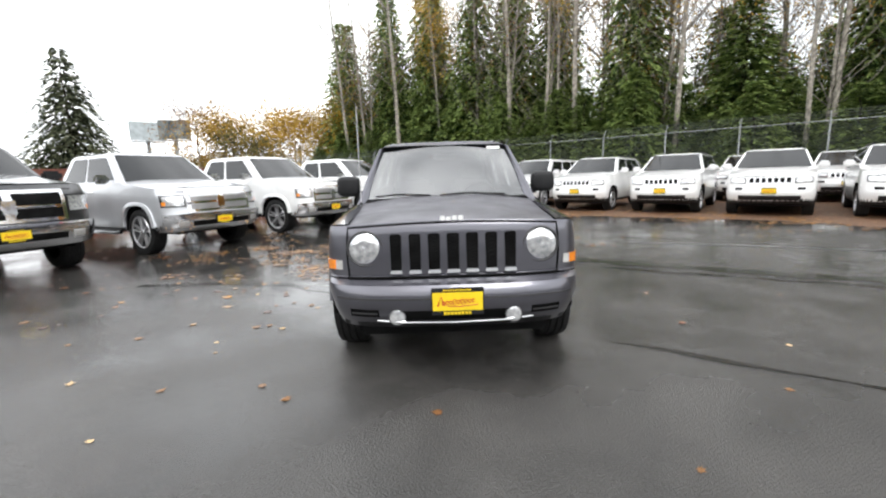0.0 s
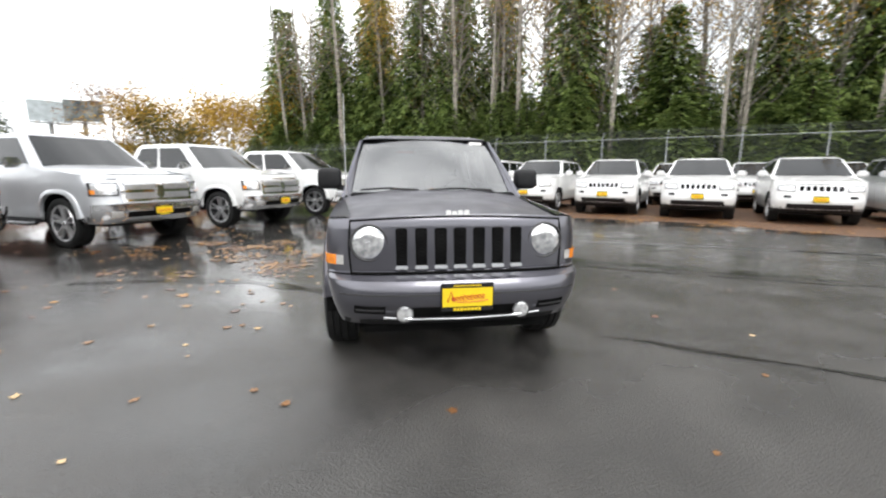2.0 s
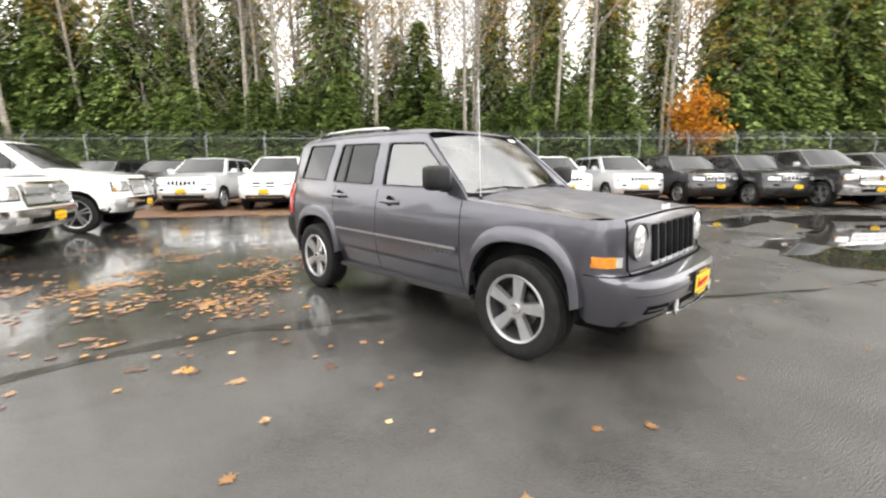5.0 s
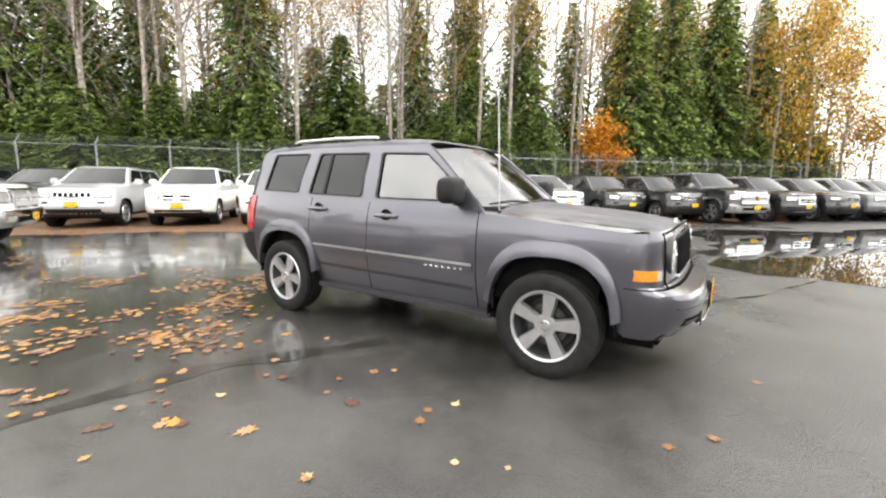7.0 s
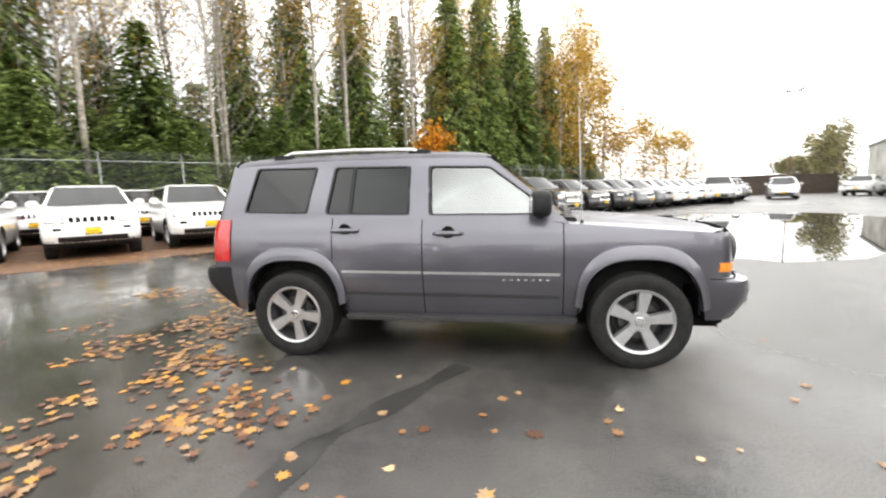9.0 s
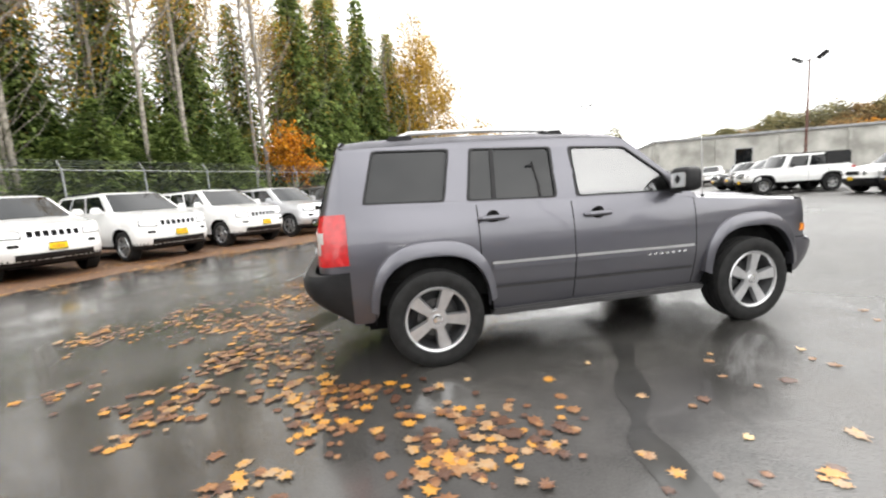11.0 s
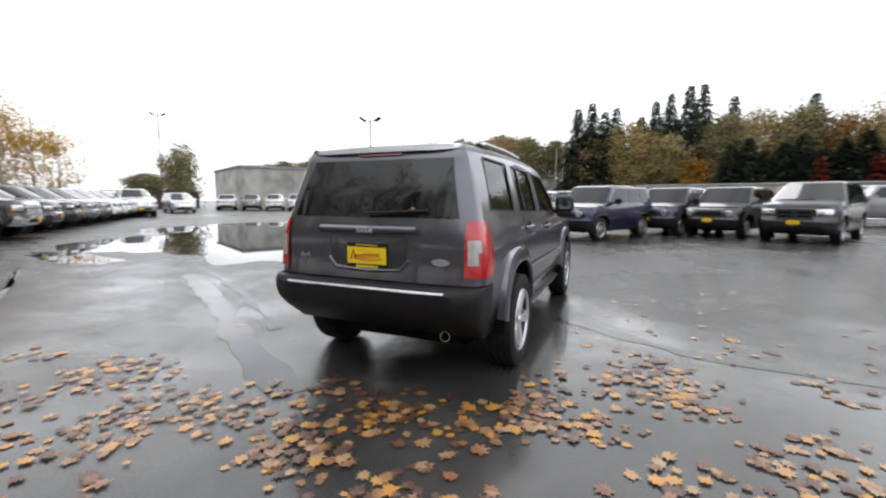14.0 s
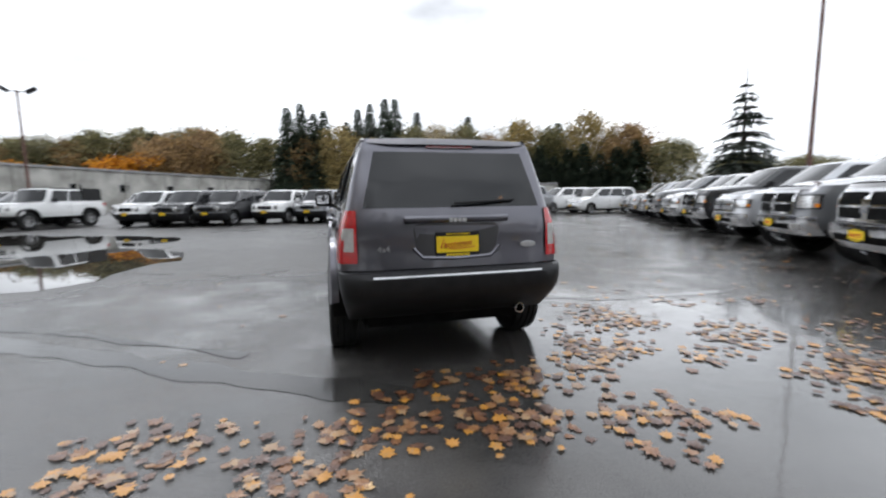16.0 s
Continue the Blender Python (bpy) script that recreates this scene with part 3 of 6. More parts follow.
    # darker strip in place of the shade along the bumper's crease
    part("bumper_crease", sh.front_patch(-0.72, 0.72, 0.545, 0.556, 0.005, nx=20), M["bumper"], bumper)
    for s in (-1, 1):
        v = part("bumper_vent", sh.front_patch(s * 0.46, s * 0.64, 0.432, 0.484, 0.003), M["dark"], bumper)
        part("vent_blade", sh.front_patch(s * 0.47, s * 0.63, 0.453, 0.462, 0.008), M["bumper"], v)
    bar = tube(bmesh.new(), [(-0.47, 0.045, 0.415), (-0.3, 0.012, 0.408), (0, 0.0, 0.405), (0.3, 0.012, 0.408), (0.47, 0.045, 0.415)], 0.007, 8)
    part("chrome_bar", bar, M["chrome"], bumper, "thin chrome bar across the bumper")
    for s in (-1, 1):
        f = part("fog_lamp", lathe(bmesh.new(), [(0.035, 0.030), (0.012, 0.048), (-0.006, 0.053), (-0.010, 0.047)], 28, "y", (s * 0.35, 0.028, 0.435)), M["bumper"], bumper)
        part("lens", lathe(bmesh.new(), [(-0.006, 0.048), (-0.010, 0.036), (-0.012, 0.018), (-0.0125, 0.001)], 28, "y", (s * 0.35, 0.028, 0.435)), M["lamp"], f)
        h = part("headlight", lathe(bmesh.new(), [(0.06, 0.112), (-0.008, 0.114), (-0.013, 0.108), (-0.004, 0.100)], 36, "y", (s * 0.548, sh.fy(0.548, 0.83), 0.832)), M["bumper"], car, "round clear headlight in a dark bezel")
        part("reflector", lathe(bmesh.new(), [(-0.002, 0.100), (-0.016, 0.08), (-0.022, 0.045), (-0.024, 0.001)], 36, "y", (s * 0.548, sh.fy(0.548, 0.83), 0.832)), M["lamp"], h)
        part("bulb_shield", lathe(bmesh.new(), [(-0.02, 0.016), (-0.026, 0.013), (-0.027, 0.001)], 20, "y", (s * 0.548, sh.fy(0.548, 0.83), 0.832)), M["lamp"], h)
        cl = part("turn_signal", sh.front_patch(s * 0.70, s * 0.800, 0.700, 0.757, 0.006, nx=14), M["clear"], car, "amber and clear corner lamp")
        part("amber_corner", sh.front_patch(s * 0.742, s * 0.812, 0.700, 0.760, 0.008, nx=12), M["amber"], cl)
    for z, o in ((0.958, 0.002), (0.650, 0.004)):
        seam = tube(bmesh.new(), [sh.front_place(o)(-0.66 + 1.32 * k / 30, z)[0] + Vector((0, 0, 0.026 * (1 - ((k - 15) / 15) ** 2) if z > 0.9 else 0)) for k in range(31)], 0.0075, 6)
        part("panel_seam", seam, M["dark"], car)
    for s in (-1, 1):
        side_seam = tube(bmesh.new(), [sh.front_place(0.002)(s * (0.655 + 0.01 * math.sin(math.pi * k / 10)), 0.652 + 0.30 * k / 10)[0] for k in range(11)], 0.006, 6)
        part("panel_seam", side_seam, M["dark"], car)
    # seven slots
    for k in range(7):
        x = (k - 3) * 0.1185
        pl = sh.front_place(0.010)
        h0 = 0.046 * (1 - 0.10 * abs(k - 3) / 3)
        poly = rounded([(x - h0 * 0.78, 0.690), (x + h0 * 0.78, 0.690), (x + h0 * 0.86, 0.918), (x - h0 * 0.86, 0.918)], 0.018)
        # flat near-black plate, no hole: the slot's shaded depth is painted
        g = part("grille_slot", slab(bmesh.new(), poly, pl, 0.02), M["dark"], car)
        mesh = bmesh.new()
        for q in range(9):
            z = 0.705 + q * 0.024
            for e in (-1, 1):
                a, c = (x - h0 * 0.7, z + (0.012 if e > 0 else -0.012)), (x + h0 * 0.7, z - (0.012 if e > 0 else -0.012))
                tube(mesh, [pl(*a)[0] + Vector((0, -0.003, 0)), pl(*c)[0] + Vector((0, -0.003, 0))], 0.0022, 4)
        part("mesh_insert", mesh, M["dark"], g)
        sill = rounded([(x - h0 * 0.95, 0.672), (x + h0 * 0.95, 0.672), (x + h0 * 0.8, 0.694), (x - h0 * 0.8, 0.694)], 0.008)
        part("slot_lip", slab(bmesh.new(), sill, sh.front_place(0.016), 0.02), M["silver"], g)
    # hood
    hb = bmesh.new()

    def hood_f(i, j):
        u = i * 2 - 1
        ya = sh.fy(u * 0.66, 0.966) + 0.012
        y = ya + (1.31 - 0.10 * u * u * 0 + 0.04 * u * u - ya) * j
        z = sh.z_top(y) + 0.012 + 0.038 * (1 - u ** 4) * (0.6 + 0.4 * min(1, j * 3)) + 0.012 * (1 if abs(u) < 0.55 else max(0, 1 - (abs(u) - 0.55) / 0.12)) * min(1, j * 4)
        if j == 0:
            z -= 0.018
        return (u * (0.665 + 0.055 * j), y, z)
    grid(hb, 40, 22, hood_f)
    hood = part("hood", hb, M["granite_beaded"], car, "wet dark grey hood with a raised centre")
    for k, (x0, x1) in enumerate(((-0.075, -0.045), (-0.038, -0.008), (0.0, 0.03), (0.038, 0.07))):
        # silver badge in plain white: its bright reflection is put into the colour
        part("badge_mark", boxed(x0, x1, 0.238, 0.246, 0.988 - 0.008 * (k == 3), 1.018 - 0.006 * (k == 1), bevel=0.003), M["paper"], hood)
    part("cowl", boxed(-0.70, 0.70, 1.27, 1.52, 1.035, 1.082, bevel=0.01), M["plastic"], car)
    for s in (-1, 1):
        fender_lip = bmesh.new()
        grid(fender_lip, 26, 4, lambda i, j: (s * (0.661 + 0.055 * i + (sh.x(0.43 + 0.94 * i, sh.z_top(0.43 + 0.94 * i)) - 0.661 - 0.055 * i) * j), 0.265 + 0.135 * j + (1.105 - 0.135 * j) * i, sh.z_top(0.43 + 0.94 * i) + 0.014 - 0.014 * j * j))
        part("fender_top", fender_lip, P, car)
    # sides
    for s in (-1, 1):
        part("front_fender", (lambda b: (sh.side(b, 0.40, 1.368, s), b)[1])(bmesh.new()), P, car)
        d1 = part("front_door", (lambda b: (sh.side(b, 1.376, 2.408, s), b)[1])(bmesh.new()), P, car)
        d2 = part("rear_door", (lambda b: (sh.side(b, 2.416, 3.135, s), b)[1])(bmesh.new()), P, car)
        part("quarter_panel", (lambda b: (sh.side(b, 3.143, 4.05, s), b)[1])(bmesh.new()), P, car)
        for d, ya, yb in ((d1, 1.40, 2.405), (d2, 2.42, 3.06)):
            for z, h, o in ((0.655, 0.022, 0.012), (0.50, 0.009, 0.008)):
                mb = bmesh.new()
                sh.side(mb, ya, yb, s, rows=3, step=0.2, z0=lambda y: z + 0.012 * (y - 1.4) - h, z1=lambda y: z + 0.012 * (y - 1.4) + h, out=o)
                part("side_moulding", mb, P if h > 0.01 else M["bumper"], d)
            mb = bmesh.new()
            sh.side(mb, ya, yb, s, rows=1, step=0.2, z0=lambda y: 0.670 + 0.012 * (y - 1.4), z1=lambda y: 0.690 + 0.012 * (y - 1.4), out=0.015)
            part("bright_strip", mb, M["alloy"], d, "thin bright strip on the moulding")
        for d, y, z in ((d1, 2.21, 0.985), (d2, 3.03, 1.015)):
            hx = s * (sh.x(y, z) + 0.004)
            hb2 = tube(bmesh.new(), [(hx, y - 0.11, z), (hx + s * 0.028, y - 0.085, z + 0.003), (hx + s * 0.034, y, z + 0.005), (hx + s * 0.028, y + 0.085, z + 0.003), (hx, y + 0.11, z)], [0.012, 0.017, 0.018, 0.017, 0.012], 8)
            hd = part("door_handle", hb2, P, d)
            # flat dark disc: the shade of the hollow behind the handle, painted
            part("handle_recess", lathe(bmesh.new(), [(0.0, 0.05), (0.003 * s, 0.04), (0.003 * s, 0.001)], 20, "x", (hx, y, z + 0.006)), M["dark"], hd)
        for k in range(7):
            part("badge_mark", boxed(*sorted((s * 0.828, s * 0.834)), 1.47 + k * 0.052, 1.47 + k * 0.052 + 0.030, 0.632, 0.650, bevel=0.002), M["chrome"], d1)
        part("rocker_panel", boxed(*sorted((s * 0.70, s * 0.795)), 1.27, 3.06, 0.300, 0.350, bevel=0.012), M["bumper"], car)
        for c, tail in ((0.85, 0), (3.485, 1)):
            part("wheel_flare", flare_ring(sh, c, 0.345, 0.398, 0.44, 0.455, 0.555, 0.843, s), P, car, "wide dark grey wheel-arch flare")
            well = bmesh.new()
            steps = 20
            lathe_rows = []
            for k in range(steps + 1):
                a = math.pi * k / steps
                lathe_rows.append([well.verts.new((s * x, c - 0.42 * math.cos(a), 0.345 + 0.46 * math.sin(a))) for x in (0.83, 0.50)])
            for p, q in zip(lathe_rows, lathe_rows[1:]):
                well.faces.new((p[0], p[1], q[1], q[0]))
            part("wheel_well", well, M["dark"], car)
    # greenhouse
    HOLES = {"front": [(2.365, 1.495), (1.90, 1.475), (1.60, 1.245), (1.535, 1.115), (2.355, 1.125)],
             "rear": [(3.135, 1.515), (2.515, 1.50), (2.52, 1.13), (3.20, 1.148)],
             "quarter": [(3.83, 1.53), (3.29, 1.52), (3.365, 1.155), (3.925, 1.172)]}
    for s in (-1, 1):
        pl = sh.side_place(s, 0.0)
        fr = bmesh.new()
        quads = ([(1.33, 1.045), (1.54, 1.07), (1.535, 1.115), (1.40, 1.115)], [(1.40, 1.115), (1.535, 1.115), (1.60, 1.245), (1.545, 1.245)],
                 [(1.545, 1.245), (1.60, 1.245), (1.90, 1.475), (1.815, 1.475)], [(1.815, 1.475), (1.90, 1.475), (2.0, 1.548), (1.90, 1.54)],
                 [(1.54, 1.06), (2.44, 1.09), (2.44, 1.127), (1.535, 1.115)], [(1.90, 1.475), (2.45, 1.498), (2.45, 1.562), (2.0, 1.548)],
                 [(2.355, 1.125), (2.52, 1.13), (2.515, 1.50), (2.365, 1.495)], [(2.44, 1.09), (3.22, 1.115), (3.20, 1.148), (2.44, 1.127)],
                 [(2.45, 1.498), (3.22, 1.518), (3.22, 1.566), (2.45, 1.562)], [(3.20, 1.148), (3.365, 1.155), (3.29, 1.52), (3.135, 1.515)],
                 [(3.22, 1.115), (4.052, 1.137), (4.052, 1.174), (3.20, 1.148)], [(3.22, 1.518), (4.052, 1.53), (4.052, 1.548), (3.22, 1.566)],
                 [(3.925, 1.172), (4.052, 1.174), (4.052, 1.53), (3.83, 1.53)])
        for q in quads:
            q = [Vector(p) for p in q]
            for off in (0.0, -0.035):
                def pf(i, j):
                    p = q[0].lerp(q[1], i).lerp(q[3].lerp(q[2], i), j)
                    return pl(p.x, p.y)[0] + Vector((s * off, 0, 0))
                grid(fr, 6, 6, pf)
        bmesh.ops.remove_doubles(fr, verts=fr.verts, dist=0.002)
        part("window_frame", fr, P, car)
        doors = [o for o in car.children if o.name.startswith(("front_door", "rear_door", "quarter_panel")) and (o.data.vertices[0].co.x > 0) == (s > 0)]
        for key, host in (("front", "front_door"), ("rear", "rear_door"), ("quarter", "quarter_panel")):
            h = next(o for o in doors if o.name.startswith(host))
            poly = rounded(HOLES[key], 0.03)
            part("side_window", slab(bmesh.new(), poly, sh.side_place(s, -0.008), 0.004), M["glass"] if key == "front" else M["glass_dark"], h, "clear side window" if key == "front" else "dark tinted side window", smooth=False)
            c = Vector((sum(p[0] for p in poly) / len(poly), sum(p[1] for p in poly) / len(poly)))
            seal = bmesh.new()
            ring = [[seal.verts.new(sh.side_place(s, 0.004)(*(c + (Vector(p) - c) * k))[0]) for p in poly] for k in (1.02, 0.955)]
            for i in range(len(poly)):
                j = (i + 1) % len(poly)
                seal.faces.new((ring[0][i], ring[0][j], ring[1][j], ring[1][i]))
            part("window_seal", seal, M["plastic"], h)
            if key == "rear":
                part("window_bar", slab(bmesh.new(), [(2.985, 1.142), (3.015, 1.143), (2.985, 1.512), (2.958, 1.511)], sh.side_place(s, 0.003), 0.01), M["plastic"], h)
        # door mirrors
        mb = bmesh.new()
        pebble(mb, (s * 0.888, 1.535, 1.195), (0.102, 0.072, 0.092), 4.0)
        mir = part("door_mirror", mb, M["plastic"], car, "black door mirror")
        part("mirror_glass", boxed(*sorted((s * 0.825, s * 0.965)), 1.601, 1.606, 1.135, 1.245, bevel=0.01), M["chrome"], mir)
        part("mirror_arm", boxed(*sorted((s * 0.745, s * 0.84)), 1.50, 1.57, 1.09, 1.135, bevel=0.012), M["plastic"], mir)
        # roof rails
        rb = tube(bmesh.new(), [(s * 0.565, 2.42, 1.60), (s * 0.565, 2.52, 1.632), (s * 0.56, 3.0, 1.65), (s * 0.555, 3.55, 1.648), (s * 0.55, 3.68, 1.605)], 0.016, 8)
        rail = part("roof_rail", rb, M["alloy"], car, "silver roof rail")
        for y in (2.46, 3.62):
            part("rail_foot", boxed(*sorted((s * 0.535, s * 0.59)), y - 0.09, y + 0.09, 1.585, 1.632, bevel=0.012), M["plastic"], rail)
    roof = bmesh.new()

    def roof_f(i, j):
        u = i * 2 - 1
        y = 1.865 + 2.235 * j + 0.06 * u * u * (1 - j) - 0.10 * u ** 4 * j
        zc = lerp_list([(1.85, 1.538), (1.90, 1.562), (1.97, 1.578), (2.1, 1.594), (2.6, 1.612), (3.4, 1.615), (3.85, 1.605), (4.0, 1.592), (4.06, 1.572), (4.10, 1.535)], y)
        return (math.copysign(abs(math.sin(u * math.pi / 2)), u) * 0.622 * (1 - 0.03 * j), y, zc + 0.022 * (1 - u ** 2) - 0.05 * abs(u) ** 6)
    grid(roof, 30, 30, roof_f)
    part("roof", roof, M["granite_beaded"], car)
    wsh = bmesh.new()
    grid(wsh, 24, 12, lambda i, j: ((i * 2 - 1) * (0.70 - 0.10 * j), 1.285 + 0.60 * j + (0.11 - 0.04 * j) * (i * 2 - 1) ** 2, 1.072 + 0.500 * j - 0.012 * (i * 2 - 1) ** 2 + 0.02 * math.sin(math.pi * j)))
    ws = part("windshield", wsh, M["glass"], car, "wet windshield reflecting the sky")
    ws.visible_shadow = False
    for s in (-1, 1):
        ap = bmesh.new()
        edge = [(1.045, 1.33), (1.115, 1.40), (1.245, 1.545), (1.475, 1.815), (1.54, 1.90)]

        def ap_f(i, j):
            a = Vector((s * (0.70 - 0.10 * j), 1.395 + 0.56 * j, 1.060 + 0.500 * j))
            z = 1.045 + (1.548 - 1.045) * j
            y = lerp_list(edge, z)
            c = Vector((s * (sh.x(y, z) - 0.001), y, z))
            p = a.lerp(c, i)
            p.y -= 0.012 * math.sin(math.pi * i)
            return p
        grid(ap, 4, 14, ap_f)
        part("windshield_pillar", ap, P, car)
    hd = bmesh.new()
    grid(hd, 24, 2, lambda i, j: Vector(((i * 2 - 1) * 0.60, 1.885 + 0.07 * (i * 2 - 1) ** 2 - 0.01, 1.553 - 0.012 * (i * 2 - 1) ** 2)).lerp(Vector(roof_f(i, 0.02)), j))
    part("roof_header", hd, M["granite_beaded"], car)
    part("sticker", slab(bmesh.new(), [(0.42, 0.90), (0.55, 0.90), (0.55, 0.955), (0.42, 0.955)], lambda a, j: (Vector((a, 1.275 + 0.60 * j + 0.07 * (a / 0.6) ** 2, 1.080 + 0.488 * j)), Vector((0, -0.63, 0.77))), 0.003), M["paper"], ws)
    for x0, x1 in ((-0.62, -0.14), (-0.06, 0.50)):
        w = part("wiper", tube(bmesh.new(), [(x0, 1.325 + 0.10 * (x0 / 0.7) ** 2 - 0.03, 1.100), (x0 * 0.6 + x1 * 0.4, 1.29, 1.118), (x1, 1.285, 1.105)], 0.009, 6), M["plastic"], car, "black windshield wiper")
        part("wiper_arm", tube(bmesh.new(), [(x1 + 0.02, 1.27, 1.085), (x0 * 0.5 + x1 * 0.5, 1.275, 1.122)], 0.008, 6), M["plastic"], w)
    ant = part("antenna", tube(bmesh.new(), [(-0.735, 1.24, 1.03), (-0.735, 1.255, 1.45), (-0.735, 1.27, 1.86)], [0.005, 0.004, 0.003], 6), M["alloy"], car, "thin whip antenna on the fender")
    part("antenna_base", lathe(bmesh.new(), [(0.0, 0.02), (0.03, 0.016), (0.05, 0.008)], 12, "z", (-0.735, 1.24, 1.015)), M["plastic"], ant)
    # tail
    zs = [0.36, 0.40, 0.44, 0.50, 0.56, 0.62, 0.68, 0.70, 0.715, 0.722]
    # only the lower part is black; the body-coloured top has its shade painted in
    rb = part("rear_bumper", (lambda b: (sh.tail(b, zs), b)[1])(bmesh.new()), M["plastic"], car, "rear bumper, black below, body-coloured top darkened for shade")
    zs = [0.726, 0.76, 0.80, 0.86, 0.92, 1.0, 1.06, 1.12, 1.2, 1.3, 1.4, 1.5, 1.55, 1.575, 1.6]
    gate = part("tailgate", (lambda b: (sh.tail(b, zs), b)[1])(bmesh.new()), P, car)
    part("bumper_strip", slab(bmesh.new(), [(-0.58 + 0.058 * i, 0.688) for i in range(21)] + [(0.58 - 0.058 * i, 0.698) for i in range(21)], sh.rear_place(0.005), 0.01), M["alloy"], rb, "bright strip along the bumper top")
    part("bumper_valance", boxed(-0.52, 0.52, 3.86, 4.06, 0.345, 0.40, bevel=0.02), M["plastic"], rb)
    wb = bmesh.new()
    grid(wb, 24, 10, lambda i, j: (lambda x, z: (x, sh.ry(x, z) + 0.005, z))((i * 2 - 1) * (0.622 - 0.092 * j), 1.13 + 0.375 * j))
    rw = part("rear_window", wb, M["glass_dark"], gate, "dark tinted rear window")
    part("rear_wiper", tube(bmesh.new(), [(0.02, 4.27, 1.155), (-0.2, 4.262, 1.165), (-0.42, 4.24, 1.175)], 0.010, 6), M["plastic"], rw)
    part("stop_lamp", slab(bmesh.new(), [(-0.17, 1.535), (0.17, 1.535), (0.16, 1.565), (-0.16, 1.565)], sh.rear_place(0.012), 0.03), M["red_dark"], gate)
    garn = bmesh.new()
    grid(garn, 16, 3, lambda i, j: (-0.36 + 0.72 * i, 4.262 + 0.034 * math.sin(math.pi * (0.15 + 0.7 * j)), 1.028 + 0.048 * j))
    part("tailgate_trim", garn, P, gate)
    part("plate_recess", slab(bmesh.new(), rounded([(-0.27, 0.79), (0.27, 0.79), (0.31, 1.02), (-0.31, 1.02)], 0.06), sh.rear_place(0.001), 0.01), M["bumper"], gate)
    ridge = tube(bmesh.new(), [(-0.30, 4.262, 0.86), (-0.24, 4.266, 0.795), (0, 4.268, 0.785), (0.24, 4.266, 0.795), (0.30, 4.262, 0.86)], 0.014, 6)
    part("recess_edge", ridge, P, gate)
    plate(gate, 4.275, 0.88, 1)
    plate(car, -0.012, 0.535, -1, 0.012)
    for k, (x0, x1) in enumerate(((-0.062, -0.038), (-0.032, -0.008), (-0.002, 0.022), (0.028, 0.058))):
        part("badge_mark", boxed(-x1, -x0, 4.29, 4.30, 1.032, 1.058, bevel=0.003), M["alloy"], gate)
    txt = bpy.data.curves.new("badge_text", "FONT")
    txt.body, txt.size, txt.extrude, txt.align_x = "4x4", 0.055, 0.003, "CENTER"
    tmp = bpy.data.objects.new("tmp", txt)
    scene.collection.objects.link(tmp)
    dg = bpy.context.evaluated_depsgraph_get()
    me = bpy.data.meshes.new_from_object(tmp.evaluated_get(dg))
    bpy.data.objects.remove(tmp)
    me.materials.clear()
    me.materials.append(M["alloy"])
    tb = new("badge_text", me)
    tb.parent = gate
    tb.matrix_local = Matrix.Translation((0.50, 4.278, 0.845)) @ Matrix.Rotation(math.pi, 4, "Z") @ Matrix.Rotation(math.pi / 2, 4, "X")
    tagged(tb, "chrome 4x4 badge")
    oval = lathe(bmesh.new(), [(0.0, 0.06), (0.006, 0.057), (0.007, 0.048), (0.004, 0.046), (0.004, 0.001)], 28, "y")
    bmesh.ops.transform(oval, verts=oval.verts, matrix=Matrix.Translation((-0.52, 4.268, 0.862)) @ Matrix.Diagonal((1, 1, 0.36, 1)))
    part("oval_badge", oval, M["alloy"], gate, "flat oval silver badge")
    for s in (-1, 1):
        tl = bmesh.new()
        z0, z1 = 0.775, 1.115

        def tail_f(i, j):
            z = z0 + (z1 - z0) * j
            w = sh.x(4.05, z)
            x = (0.668 + (w - 0.668) * min(1, i / 0.6))
            if i <= 0.6:
                y = sh.ry(min(x, w * 0.999), z) + 0.012
                return (s * (x + 0.006 * (i / 0.6)), y, z)
            return (s * (w + 0.008), 4.06 - (i - 0.6) / 0.4 * 0.012, z)
        rows = grid(tl, 10, 9, tail_f)
        ob = part("tail_light", tl, [M["red"], M["clear"]], car, "red and clear tail light")
        for p in ob.data.polygons:
            zc = sum(ob.data.vertices[i].co.z for i in p.vertices) / 4
            xc = sum(abs(ob.data.vertices[i].co.x) for i in p.vertices) / 4
            if 0.86 < zc < 0.985 and 0.68 < xc < 0.755:
                p.material_index = 1
    ex = part("exhaust_pipe", lathe(bmesh.new(), [(-0.5, 0.022), (0.0, 0.034), (0.07, 0.036), (0.07, 0.030), (-0.1, 0.028)], 20, "y", (-0.51, 4.10, 0.372)), M["chrome"], car, "chrome exhaust tip")
    # underside and cabin
    part("underbody", boxed(-0.62, 0.62, 0.22, 3.98, 0.25, 0.50, bevel=0.03), M["dark"], car)
    part("cabin_floor", boxed(-0.74, 0.74, 0.55, 4.10, 0.46, 0.62), M["dark"], car)
    part("engine_bay", boxed(-0.60, 0.60, 0.40, 1.30, 0.60, 0.93), M["dark"], car)
    # dark sheets behind the side panels, added so the gaps between them read dark
    for x in (-0.715, 0.715):
        part("door_lining", boxed(x - 0.012, x + 0.012, 0.5, 3.95, 0.60, 0.97), M["dark"], car)
    dash = bmesh.new()
    box(dash, -0.70, 0.70, 1.42, 1.90, 0.62, 1.06, bevel=0.05)
    part("dashboard", dash, M["plastic"], car)
    stw = part("steering_wheel", lathe(bmesh.new(), [(0.012 * math.sin(a), 0.18 + 0.012 * math.cos(a)) for a in [k * math.tau / 8 for k in range(9)]], 28, "y"), M["plastic"], car)
